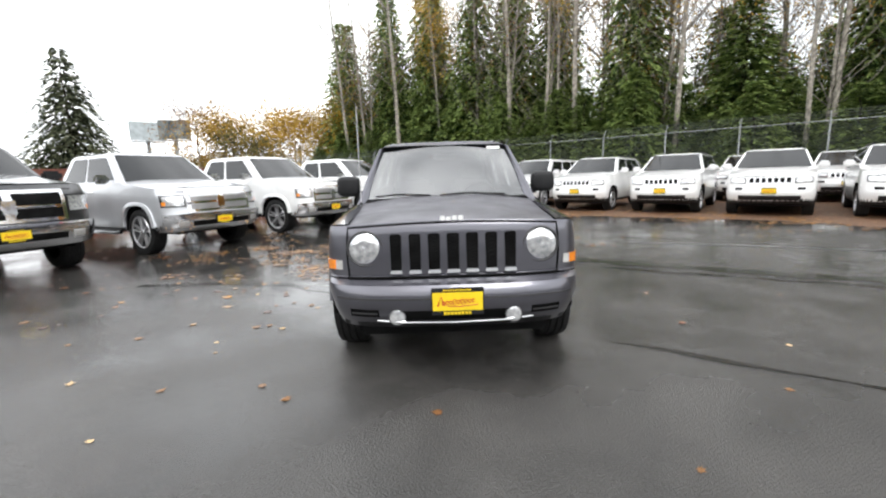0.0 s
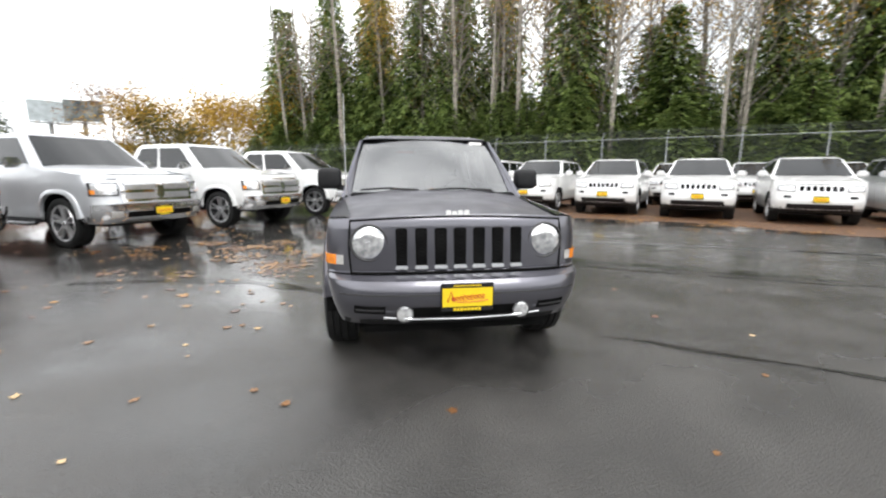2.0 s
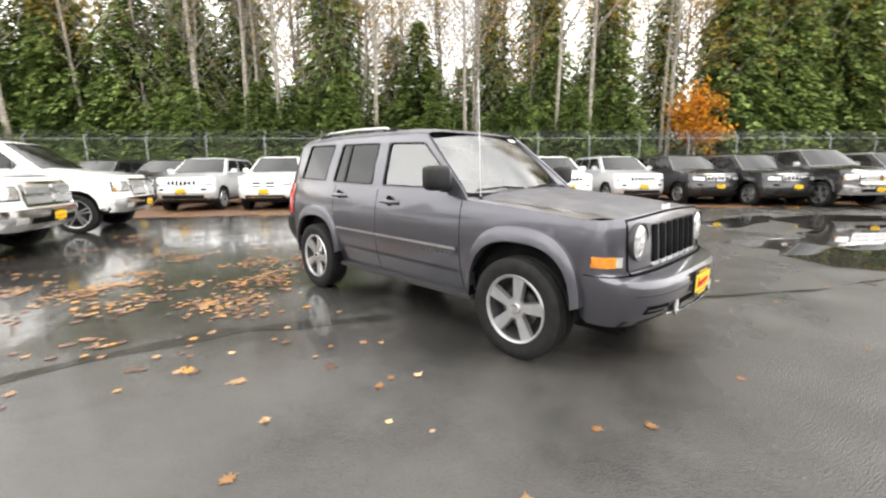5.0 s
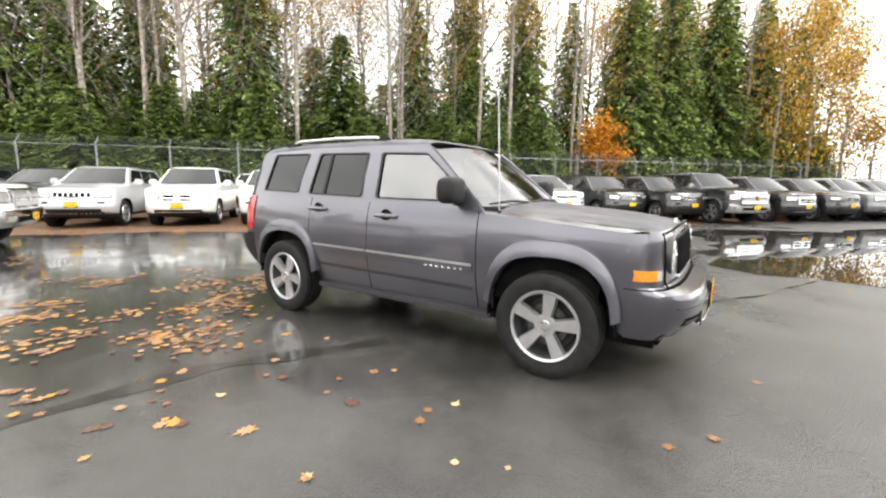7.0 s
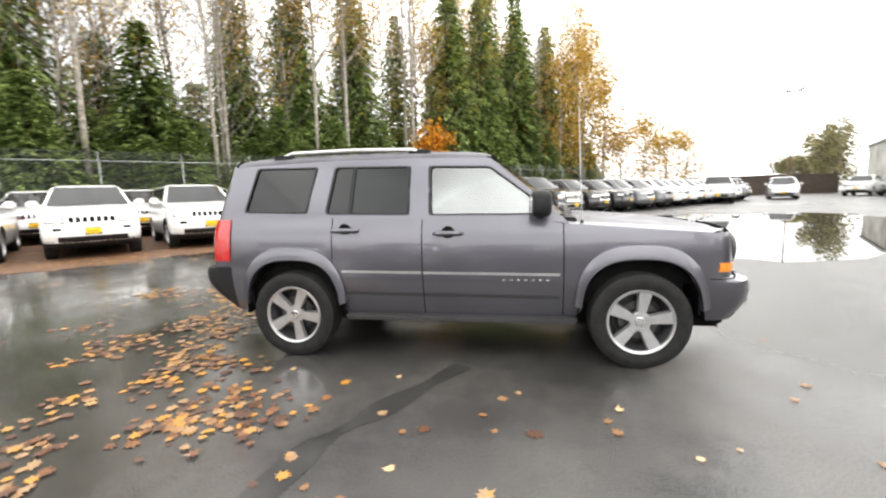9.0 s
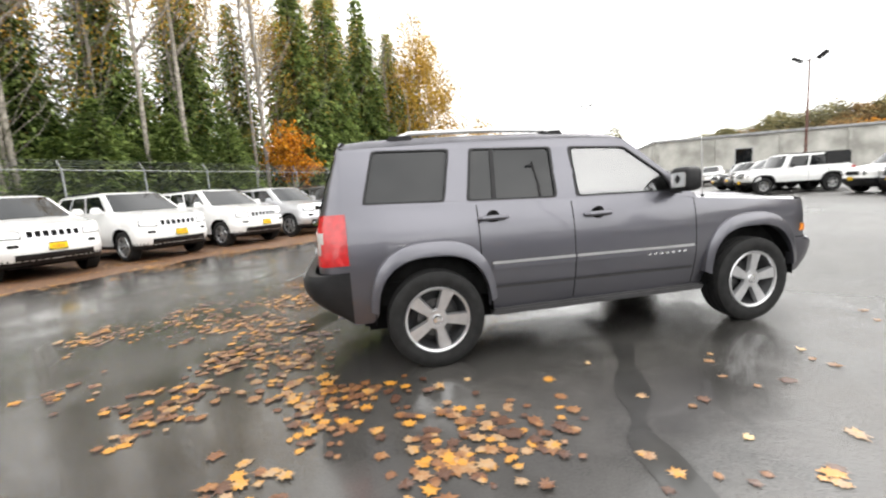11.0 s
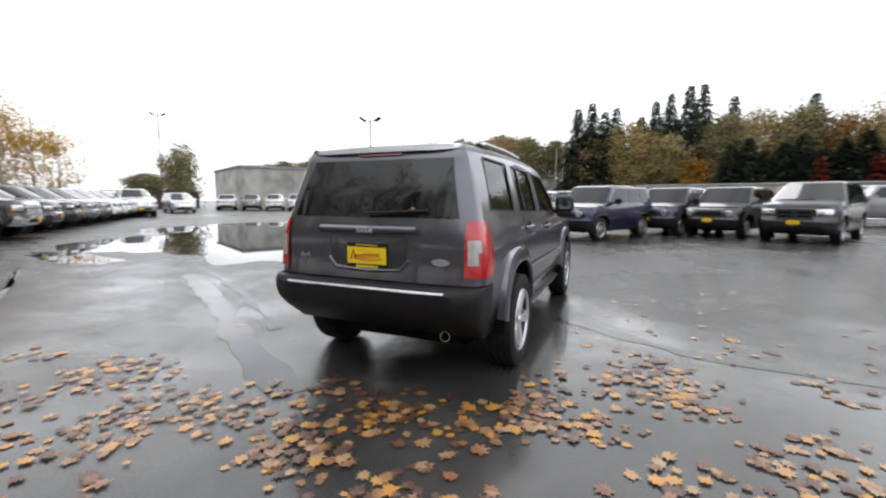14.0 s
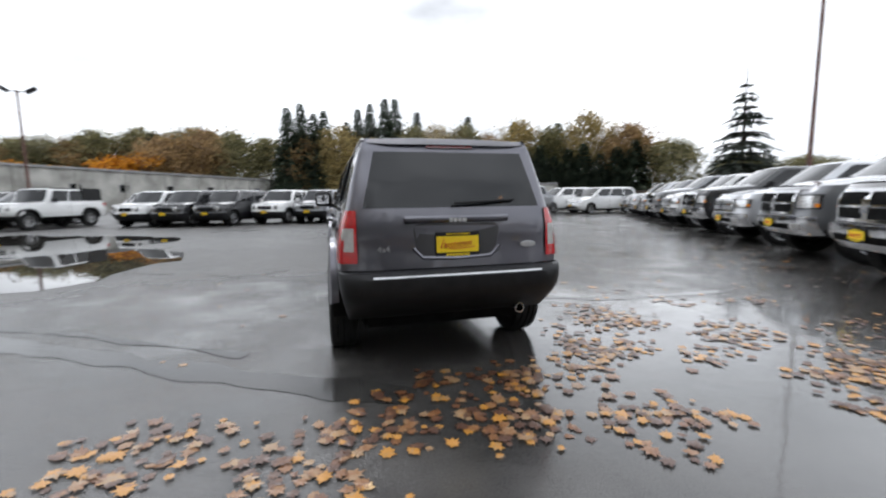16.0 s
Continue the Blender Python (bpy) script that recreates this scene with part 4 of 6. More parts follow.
    stw.matrix_local = Matrix.Translation((0.36, 2.02, 1.03)) @ Matrix.Rotation(radians(25), 4, "X")
    for x, y in ((-0.36, 2.55), (0.36, 2.55), (-0.36, 3.40), (0.36, 3.40)):
        st = part("seat", boxed(x - 0.25, x + 0.25, y - 0.42, y + 0.10, 0.62, 0.80, bevel=0.06), M["seat"], car)
        bb = box(bmesh.new(), x - 0.24, x + 0.24, y + 0.02, y + 0.16, 0.72, 1.22, bevel=0.06)
        bmesh.ops.rotate(bb, verts=bb.verts, cent=(x, y + 0.1, 0.72), matrix=Matrix.Rotation(radians(-14), 3, "X"))
        part("seat_back", bb, M["seat"], st)
        part("headrest", boxed(x - 0.13, x + 0.13, y + 0.19, y + 0.29, 1.24, 1.42, bevel=0.05), M["seat"], st)
    part("rear_mirror", boxed(-0.12, 0.12, 1.88, 1.93, 1.42, 1.48, bevel=0.015), M["plastic"], car)
    # wheels: one built, three more on the same meshes
    w1 = thing("wheel", pose(0, 0, 0), "five-spoke silver alloy wheel with a black tyre", "wheel")
    w1.parent = car
    wheel(w1, 0, 0, 0.345, 0.215, 0.232, "solid", 0)
    for x, y, turn in ((-0.755, 0.85, 8), (-0.755, 3.485, 24), (0.755, 0.85, 40), (0.755, 3.485, 15)):
        o = w1 if (x, y) == (-0.755, 0.85) else copy_thing(w1, Matrix())
        o.parent = car
        o.matrix_local = Matrix.Translation((x, y, 0)) @ (Matrix.Rotation(math.pi, 4, "Z") if x > 0 else Matrix())
        for c in o.children:
            c.rotation_euler = (radians(turn), 0, 0)
        for key in ("label", "category", "group"):
            if key in o:
                del o[key]
    return car


hero_suv()


def parked(kind, spec):
    """A parked vehicle of one kind: nose at y = 0, facing -y. Built once; copies take their own paint."""
    L, W, belt, hood_z, bot, r = spec["L"], spec["W"], spec["belt"], spec["hood"], spec["bot"], spec["r"]
    ya, yb = spec["axles"]
    car = thing(kind, pose(0, 0, -50), spec["label"], spec["category"])
    P = M["white"]
    sides = [(bot - 0.05, W * 0.93), (bot + 0.05, W * 0.965), (bot + 0.25, W), (belt - 0.25, W * 0.992), (belt - 0.06, W * 0.965), (belt + 0.02, W * 0.93)]
    nose_z = spec["nose"]
    top = [(0.0, nose_z), (0.35, nose_z + 0.02), (0.5, nose_z + 0.04), (spec["cowl"], hood_z), (spec["cowl"] + 0.35, belt), (spec.get("bed", L), belt), (L, spec.get("tail_z", belt))]
    front = [(bot - 0.02, 0.20), (bot + 0.06, 0.09), (bot + 0.16, 0.02), (bot + 0.30, 0.0), (bot + 0.36, 0.025), (bot + 0.40, 0.06 if not spec.get("blunt") else 0.03), (nose_z - 0.12, 0.09 if not spec.get("blunt") else 0.05), (nose_z - 0.03, 0.14), (nose_z, 0.20)]
    rear = [(bot, L - 0.12), (bot + 0.15, L), (bot + 0.4, L), (belt, L - 0.12)]
    sh = Shell(sides, top, front, rear, (0.52, L - 0.25), ((ya, r), (yb, r)), (r + 0.06, r + 0.075), [(0, bot), (L, bot)], n=spec.get("n", 2.3), taper=[(0.3, 0.97), (1.0, 1), (L - 1, 1), (L, 0.96)])
    b = bmesh.new()
    z0 = spec.get("paint_from", bot)
    zs = [z0 + (nose_z + 0.035 - z0) * k / 12 for k in range(13)]
    sh.nose(b, zs, nx=28)
    for s in (-1, 1):
        sh.side(b, 0.52, L - 0.25, s, rows=9, step=0.10)
    sh.deck(b, spec["cowl"] + 0.45, spec.get("crown", 0.05), nx=18, ny=10)
    sh.tail(b, [bot + (belt - bot) * k / 8 for k in range(9)], nx=18)
    if spec.get("bed"):
        y0 = spec["bed"]
        grid(b, 10, 6, lambda i, j: ((i * 2 - 1) * W * 0.93, y0 + (L - 0.13 - y0) * j, lerp_list(top, y0 + (L - y0) * j) - (0.0 if i in (0, 1) else 0.02)))
    part("body", b, P, car)
    if z0 > bot:
        lb = bmesh.new()
        sh.nose(lb, [bot - 0.02, bot + 0.02, bot + 0.06, bot + 0.12, z0], nx=24)
        part("lower_bumper", lb, spec["lower"], car)
    part("underbody", boxed(-W * 0.72, W * 0.72, 0.3, L - 0.3, bot - 0.06, bot + 0.35), M["dark"], car)
    # cabin
    c0, r0, r1, c1 = spec["cabin"]
    H = spec["H"]
    wb, wr = W * 0.93, W * spec.get("roof_w", 0.70)
    cab = bmesh.new()

    def cab_p(y, z, s):
        t = (z - belt) / (H - belt)
        return Vector((s * (wb + (wr - wb) * t), y, z))

    def ring(t):
        z = belt + (H - belt) * t
        yf, yr = c0 + (r0 - c0) * t, c1 + (r1 - c1) * t
        w = wb + (wr - wb) * t
        pts = []
        for k in range(13):
            u = -1 + k / 6
            pts.append((u * w, yf - 0.13 * (1 - u * u) * (1 - 0.4 * t), z))
        for k in range(13):
            u = 1 - k / 6
            pts.append((u * w, yr + 0.05 * (1 - u * u), z))
        return pts
    rows = [[cab.verts.new(p) for p in ring(t)] for t in (-0.06, 0.0, 0.3, 0.6, 0.86)]
    rows.append([cab.verts.new((x * 0.965, y + (0.05 if k < 13 else -0.04), H - 0.035)) for k, (x, y, z) in enumerate(ring(0.93))])
    rows.append([cab.verts.new((x * 0.86, y + (0.14 if k < 13 else -0.12), H)) for k, (x, y, z) in enumerate(ring(0.95))])
    for p, q in zip(rows, rows[1:]):
        for k in range(26):
            j = (k + 1) % 26
            cab.faces.new((p[k], p[j], q[j], q[k]))
    lid = rows[-1]
    for k in range(12):
        cab.faces.new((lid[k], lid[k + 1], lid[24 - k], lid[25 - k]))
    part("cabin", cab, P, car)
    if spec.get("soft_top"):
        st = box(bmesh.new(), -W * 0.945, W * 0.945, c1 - 1.05, c1 + 0.07, belt + 0.01, H + 0.02, bevel=0.06)
        box(st, -wr * 0.97, wr * 0.97, r0 + 0.06, c1 - 1.0, H - 0.04, H + 0.022, bevel=0.03)
        part("soft_top", st, M["plastic"], car, "black fabric soft top")
    ws = bmesh.new()
    off = 0.012
    grid(ws, 16, 6, lambda i, j: (lambda t, u: (u * (wb + (wr - wb) * t) * 0.93, c0 + (r0 - c0) * t - 0.13 * (1 - u * u) * (1 - 0.4 * t) - off, belt + (H - belt) * t + off * 0.7))(0.04 + 0.86 * j, i * 2 - 1))
    part("windshield", ws, M["glass_dark"], car, "windshield reflecting trees and sky")
    rw = bmesh.new()
    grid(rw, 10, 4, lambda i, j: (lambda t, u: (u * (wb + (wr - wb) * t) * 0.86, c1 + (r1 - c1) * t + 0.05 * (1 - u * u) + off, belt + (H - belt) * t))(0.12 + 0.7 * j, i * 2 - 1))
    part("rear_window", rw, M["glass_dark"], car)
    lo, hi = 0.08, 0.84
    for s in (-1, 1):
        edges = spec["panes"]
        for a, c in zip(edges, edges[1:]):
            def y_at(f, t):
                yf, yr = c0 + (r0 - c0) * t + 0.16, c1 + (r1 - c1) * t - 0.14
                return yf + (yr - yf) * f
            g = (c - a) * 0.045
            poly = rounded([(y_at(a + g, lo), belt + (H - belt) * lo), (y_at(c - g, lo), belt + (H - belt) * lo), (y_at(c - g, hi), belt + (H - belt) * hi), (y_at(a + g, hi), belt + (H - belt) * hi)], 0.05)
            part("side_window", slab(bmesh.new(), poly, lambda y, z: (cab_p(y, z, s) + Vector((s * 0.008, 0, 0)), Vector((s, 0, 0))), 0.006), M["glass_dark"], car, smooth=False)
        for f in edges[1:-1]:
            y = c0 + 0.16 + (c1 - c0 - 0.3) * f
            if bot < belt:
                gap = bmesh.new()
                sh.side(gap, y - 0.006, y + 0.006, s, rows=6, z0=lambda q: bot + 0.06, out=0.003)
                part("door_seam", gap, M["dark"], car)
        for f in edges[:-1]:
            y = c0 + 0.16 + (c1 - c0 - 0.3) * (f + (edges[1] - edges[0]) * 0.78)
            if y < yb - 0.1:
                x = s * (sh.x(y, belt - 0.16))
                part("door_handle", tube(bmesh.new(), [(x, y - 0.1, belt - 0.16), (x + s * 0.03, y - 0.06, belt - 0.155), (x + s * 0.03, y + 0.06, belt - 0.155), (x, y + 0.1, belt - 0.16)], 0.014, 6), spec.get("handle", P), car)
        mx = s * (wb + 0.02)
        mw = spec.get("mirror_w", 0.21)
        ym = c0 + 0.32
        mb = box(bmesh.new(), *sorted((mx + s * 0.04, mx + s * (0.06 + mw))), ym - 0.06, ym + 0.07, belt + 0.0, belt + 0.17, bevel=0.04)
        box(mb, *sorted((mx - s * 0.04, mx + s * 0.07)), ym - 0.03, ym + 0.04, belt + 0.02, belt + 0.07, bevel=0.01)
        part("mirror", mb, spec.get("mirror", P), car)
        x0, x1, za, zb = spec["lamp"]
        if spec.get("round"):
            hl = lathe(bmesh.new(), [(0.05, x1), (-0.012, x1), (-0.018, x1 * 0.9), (-0.024, x1 * 0.5), (-0.026, 0.001)], 24, "y", (s * x0, sh.fy(x0, za), za))
        else:
            hl = sh.front_patch(s * x0, s * x1, za, zb, 0.010, nx=8, slope=spec.get("lamp_slope", 0.0))
            part("headlight_bezel", sh.front_patch(s * (x0 - 0.02), s * (x1 + 0.02), za - 0.022, zb + 0.018, 0.006, nx=8, slope=spec.get("lamp_slope", 0.0)), M["plastic"], car)
        part("headlight", hl, M["lamp"], car, "clear headlight")
        if spec.get("amber"):
            part("turn_signal", sh.front_patch(s * (x1 - 0.03), s * (x1 + 0.008), za + 0.012, za + 0.075, 0.014, nx=4, slope=0), M["amber"], car)
        part("tail_light", boxed(*sorted((s * W * 0.76, s * W * 0.945)), L - 0.27, L - 0.04, belt - 0.32, belt - 0.05, bevel=0.03), M["red"], car)
    for s in (-1, 1):
        if spec.get("rails"):
            xr = s * wr * 0.86
            part("roof_rail", tube(bmesh.new(), [(xr, r0 + 0.25, H - 0.03), (xr, r0 + 0.4, H + 0.03), (xr, r1 - 0.4, H + 0.03), (xr, r1 - 0.25, H - 0.03)], 0.016, 6), M["alloy_dark"], car)
        if spec.get("steps"):
            part("side_step", tube(bmesh.new(), [(s * W * 0.97, ya + r + 0.25, bot - 0.02), (s * W * 1.0, ya + r + 0.4, bot - 0.04), (s * W * 1.0, yb - r - 0.75, bot - 0.04), (s * W * 0.97, yb - r - 0.6, bot - 0.02)], 0.04, 8), M["chrome"], car, "chrome side step")
        sill = bmesh.new()
        sh.side(sill, ya + r + 0.10, yb - r - 0.10, s, rows=2, step=0.4, z0=lambda y: bot - 0.01, z1=lambda y: bot + 0.055, out=0.006)
        part("sill_trim", sill, M["plastic"], car)
    part("sticker", boxed(wr * 0.35, wr * 0.62, r0 - 0.135, r0 - 0.125, belt + (H - belt) * 0.70, belt + (H - belt) * 0.79), M["paper"], car)
    part("wiper", tube(bmesh.new(), [(-wb * 0.7, c0 - 0.06, belt + 0.035), (-wb * 0.2, c0 - 0.135, belt + 0.05), (wb * 0.25, c0 - 0.13, belt + 0.04)], 0.011, 5), M["plastic"], car)
    part("hood_seam", tube(bmesh.new(), [sh.front_place(0.003)(-W * 0.72 + W * 1.44 * k / 16, nose_z - 0.035)[0] for k in range(17)], 0.006, 4), M["dark"], car)
    # face
    style = spec["face"]
    # slots and openings lie on the nose as dark patches, inner shade painted
    gx, g0, g1 = spec["grille"]
    if style == "slots":
        gs = spec.get("slot_w", 0.05)
        for k in range(7):
            x = (k - 3) * gx * 2 / 7
            ring2 = sh.front_patch(x - gs - 0.014, x + gs + 0.014, g0 - 0.012, g1 + 0.012, 0.006, nx=4, nz=3)
            h = part("grille_surround", ring2, spec.get("trim", P), car)
            part("grille_slot", sh.front_patch(x - gs, x + gs, g0, g1, 0.010, nx=4, nz=3), M["dark"], h)
    else:
        h = part("grille_surround", sh.front_patch(-gx - 0.05, gx + 0.05, g0 - 0.05, g1 + 0.05, 0.030, nx=16, nz=4), spec.get("trim", M["chrome"]), car, "grille surround")
        for a, c, d, e in ((-gx, -0.05, g0, (g0 + g1) / 2 - 0.02), (0.05, gx, g0, (g0 + g1) / 2 - 0.02), (-gx, -0.05, (g0 + g1) / 2 + 0.02, g1), (0.05, gx, (g0 + g1) / 2 + 0.02, g1)):
            q = part("grille_opening", sh.front_patch(a, c, d, e, 0.034, nx=8), M["dark"], h)
            if spec.get("bars"):
                for k in range(3):
                    z = d + (e - d) * (k + 0.6) / 3.2
                    part("grille_bar", sh.front_patch(a, c, z - 0.018, z + 0.018, 0.039, nx=8), M["alloy"], q)
        part("emblem", sh.front_patch(-0.07, 0.07, (g0 + g1) / 2 - 0.09, (g0 + g1) / 2 + 0.09, 0.045, nx=4), spec.get("trim", M["chrome"]), h)
    if spec.get("mouth"):
        a, c, d = spec["mouth"]
        mo = part("lower_intake", sh.front_patch(-a, a, c, d, 0.008, nx=14), M["plastic"], car)
        if spec.get("mouth_trim"):
            part("intake_trim", sh.front_patch(-a * 0.9, a * 0.9, c + 0.02, c + 0.05, 0.014, nx=14), M["chrome"], mo)
    if spec.get("chrome_bumper"):
        c, d = spec["chrome_bumper"]
        cb = part("chrome_bumper", sh.front_patch(-W * 0.93, W * 0.93, c, d, 0.05, nx=24, nz=5), M["chrome"], car, "polished chrome front bumper")
        # dark patch painted as the shade in the bumper's gap
        part("bumper_gap", sh.front_patch(-W * 0.55, W * 0.55, c + 0.09, c + 0.16, 0.054, nx=14), M["dark"], cb)
        for s in (-1, 1):
            part("fog_lamp", sh.front_patch(s * W * 0.62, s * W * 0.76, c + 0.09, c + 0.17, 0.056, nx=4), M["clear"], cb)
    if spec.get("fogs"):
        z = spec["fogs"]
        for s in (-1, 1):
            part("fog_lamp", sh.front_patch(s * W * 0.58, s * W * 0.74, z, z + 0.06, 0.010, nx=5), M["dark"], car)
    pz = spec["plate_z"]
    plate(car, min(0, sh.fy(0, pz)) - (0.062 if spec.get("chrome_bumper") else 0.022), pz, -1)
    w1 = thing("wheel", pose(0, 0, 0), "", "")
    w1.parent = car
    wheel(w1, 0, 0, r, spec.get("tyre_w", 0.25), spec["rim"], spec.get("spokes", "split"), 0)
    tx = W - spec.get("tyre_w", 0.25) / 2 - 0.025
    for n, (x, y) in enumerate(((-tx, ya), (-tx, yb), (tx, ya), (tx, yb))):
        o = w1 if n == 0 else copy_thing(w1, Matrix())
        o.parent = car
        o.matrix_local = Matrix.Translation((x, y, 0)) @ (Matrix.Rotation(math.pi, 4, "Z") if x > 0 else Matrix())
    for s in (-1, 1):
        for c in (ya, yb):
            well = bmesh.new()
            rr = []
            for k in range(15):
                a = math.pi * k / 14
                rr.append([well.verts.new((s * x, c - (r + 0.07) * math.cos(a), r + (r + 0.085) * math.sin(a))) for x in (W * 0.96, W * 0.45)])
            for p, q in zip(rr, rr[1:]):
                well.faces.new((p[0], p[1], q[1], q[0]))
            part("wheel_well", well, M["dark"], car)
            if spec.get("bed"):
                part("wheel_flare", flare_ring(sh, c, r, r + 0.06, r + 0.075, r + 0.13, r + 0.15, W + 0.006, s), P, car)
            if spec.get("cladding"):
                part("wheel_flare", flare_ring(sh, c, r, r + 0.055, r + 0.07, r + 0.12, r + 0.14, W + 0.012, s), M["plastic"], car)
    return car


KINDS = {
    "large_suv": dict(L=4.82, W=0.965, belt=1.21, hood=1.20, nose=1.06, bot=0.33, r=0.375, axles=(0.93, 3.85), cowl=1.25, cabin=(1.32, 2.10, 4.30, 4.68), H=1.76, rim=0.25, face="slots", grille=(0.44, 0.86, 0.98), slot_w=0.044, trim=M["chrome"], lamp=(0.52, 0.82, 0.86, 0.965), lamp_slope=0.05, mouth=(0.64, 0.42, 0.54), fogs=0.68, rails=True, plate_z=0.66, panes=(0, 0.36, 0.68, 1), label="white large SUV with a seven-slot grille", category="car", paint_from=0.40, lower=M["plastic"]),
    "three_row_suv": dict(L=5.1, W=0.965, belt=1.22, hood=1.21, nose=1.08, bot=0.33, r=0.38, axles=(0.95, 3.99), cowl=1.30, cabin=(1.36, 2.15, 4.7, 5.0), H=1.80, rim=0.25, face="cross", grille=(0.36, 0.74, 0.92), lamp=(0.46, 0.80, 0.84, 0.98), lamp_slope=0.03, trim=M["chrome"], mouth=(0.62, 0.40, 0.50), mouth_trim=True, plate_z=0.62, panes=(0, 0.35, 0.67, 1), label="white three-row SUV with a crosshair grille", category="car", paint_from=0.40, lower=M["plastic"]),
    "pickup": dict(L=5.82, W=1.01, belt=1.30, hood=1.30, nose=1.16, bot=0.42, r=0.41, axles=(1.0, 4.57), cowl=1.42, cabin=(1.48, 2.25, 3.75, 3.98), bed=4.05, tail_z=1.32, H=1.92, rim=0.295, face="cross", grille=(0.56, 0.80, 1.06), n=3.0, bars=True, lamp=(0.65, 0.93, 0.88, 1.05), amber=True, chrome_bumper=(0.45, 0.72), plate_z=0.60, panes=(0, 0.55, 1), label="crew-cab pickup truck with a chrome bumper and grille", category="pickup truck", mirror_w=0.23, tyre_w=0.28, crown=0.07, blunt=True, steps=True, mirror=M["chrome"], handle=M["chrome"], paint_from=0.46, lower=M["plastic"]),
    "heavy_pickup": dict(L=5.95, W=1.02, belt=1.38, hood=1.42, nose=1.28, bot=0.46, r=0.43, axles=(1.05, 4.62), cowl=1.45, cabin=(1.50, 2.28, 3.80, 4.02), bed=4.08, tail_z=1.38, H=1.98, rim=0.27, face="cross", grille=(0.56, 0.86, 1.18), n=3.0, lamp=(0.66, 0.94, 0.94, 1.15), amber=True, chrome_bumper=(0.50, 0.78), plate_z=0.66, panes=(0, 0.55, 1), label="heavy-duty pickup truck with a tall chrome grille", category="pickup truck", mirror_w=0.25, tyre_w=0.29, crown=0.08, blunt=True, mirror=M["plastic"], handle=M["chrome"], paint_from=0.50, lower=M["plastic"]),
    "small_suv": dict(L=4.23, W=0.905, belt=1.10, hood=1.10, nose=0.98, bot=0.32, r=0.35, axles=(0.84, 3.41), cowl=1.10, cabin=(1.18, 1.72, 3.85, 4.08), H=1.69, rim=0.225, face="slots", grille=(0.36, 0.74, 0.88), slot_w=0.034, trim=M["plastic"], lamp=(0.56, 0.105, 0.815, 0), round=True, mouth=(0.66, 0.42, 0.58), plate_z=0.60, panes=(0, 0.38, 0.72, 1), label="small boxy SUV with round headlights", category="car", paint_from=0.62, lower=M["plastic"], cladding=True, blunt=True, roof_w=0.78, n=2.9),
    "off_roader": dict(L=4.58, W=0.90, belt=1.20, hood=1.18, nose=1.10, bot=0.50, r=0.40, axles=(0.66, 3.61), cowl=1.42, cabin=(1.48, 1.75, 4.20, 4.30), H=1.84, rim=0.22, face="slots", grille=(0.36, 0.80, 1.02), slot_w=0.034, lamp=(0.60, 0.095, 0.92, 0), round=True, plate_z=0.60, panes=(0, 0.36, 0.70, 1), soft_top=True, label="white off-road car with a black soft top", category="car", cladding=True, blunt=True, roof_w=0.86, n=4, paint_from=0.62, lower=M["plastic"], mirror=M["plastic"]),
    "minivan": dict(L=5.17, W=1.0, belt=1.12, hood=1.06, nose=0.90, bot=0.28, r=0.345, axles=(0.97, 4.06), cowl=0.95, cabin=(1.02, 2.05, 4.70, 5.02), H=1.77, rim=0.225, face="cross", grille=(0.40, 0.66, 0.72), trim=M["chrome"], lamp=(0.50, 0.86, 0.74, 0.86), mouth=(0.6, 0.36, 0.5), plate_z=0.56, panes=(0, 0.34, 0.70, 1), label="white minivan parked broadside", category="minivan"),
}
built = {}


def place(kind, x, y, heading, colour, label="", group="", dark_parts=(), blackout=False):
    """Parks a vehicle with its nose's middle at (x, y), facing along heading."""
    if kind not in built:
        built[kind] = (parked(kind, KINDS[kind]), [])
    master, used = built[kind]
    m = Matrix.Translation((x, y, 0)) @ Matrix.Rotation(math.atan2(heading[0], -heading[1]), 4, "Z")
    if not used:
        ob = master
        ob.matrix_basis = m
    else:
        ob = copy_thing(master, m)
    used.append(ob)
    tagged(ob, label or KINDS[kind]["label"], "", group)
    for o in ob.children_recursive:
        if o.type == "MESH" and o.data.materials and o.data.materials[0] == M["white"]:
            o.material_slots[0].link = "OBJECT"
            o.material_slots[0].material = M["plastic"] if o.name.startswith(dark_parts or ("-",)) else M[colour]
        elif blackout and o.type == "MESH" and o.data.materials[0] == M["chrome"] and o.name.startswith(("grille", "emblem", "intake")):
            o.material_slots[0].link = "OBJECT"
            o.material_slots[0].material = M["plastic"]
    return ob


FACE = (-0.6392, -0.769)
row = "SUVs parked along the fence"
for k, (kind, s, d, colour, lab) in enumerate((
        ("large_suv", -8.94, 11.7, "silver", "silver large SUV with a seven-slot grille"), ("three_row_suv", -6.46, 11.85, "white", ""),
        ("large_suv", -3.9, 11.6, "white", ""), ("large_suv", -1.4, 11.7, "white", "white large SUV with chrome trim, parked on leaves"),
        ("large_suv", 1.12, 11.7, "white", ""), ("large_suv", 3.75, 11.7, "white", "white large SUV with chrome trim, parked on leaves"),
        ("large_suv", 6.3, 11.6, "silver", "silver-grey large SUV with a seven-slot grille"), ("large_suv", 8.86, 11.3, "black", "black large SUV with a seven-slot grille"),
        ("large_suv", 10.75, 10.3, "black", "black large SUV with a seven-slot grille"), ("pickup", 12.57, 9.4, "black", "black crew-cab pickup truck with a chrome grille"))):
    p = row_point(s, d)
    place(kind, p.x, p.y, FACE, colour, lab, row)
for s, colour in ((-11.6, "black"), (-14.2, "black")):
    p = row_point(s, 14.2)
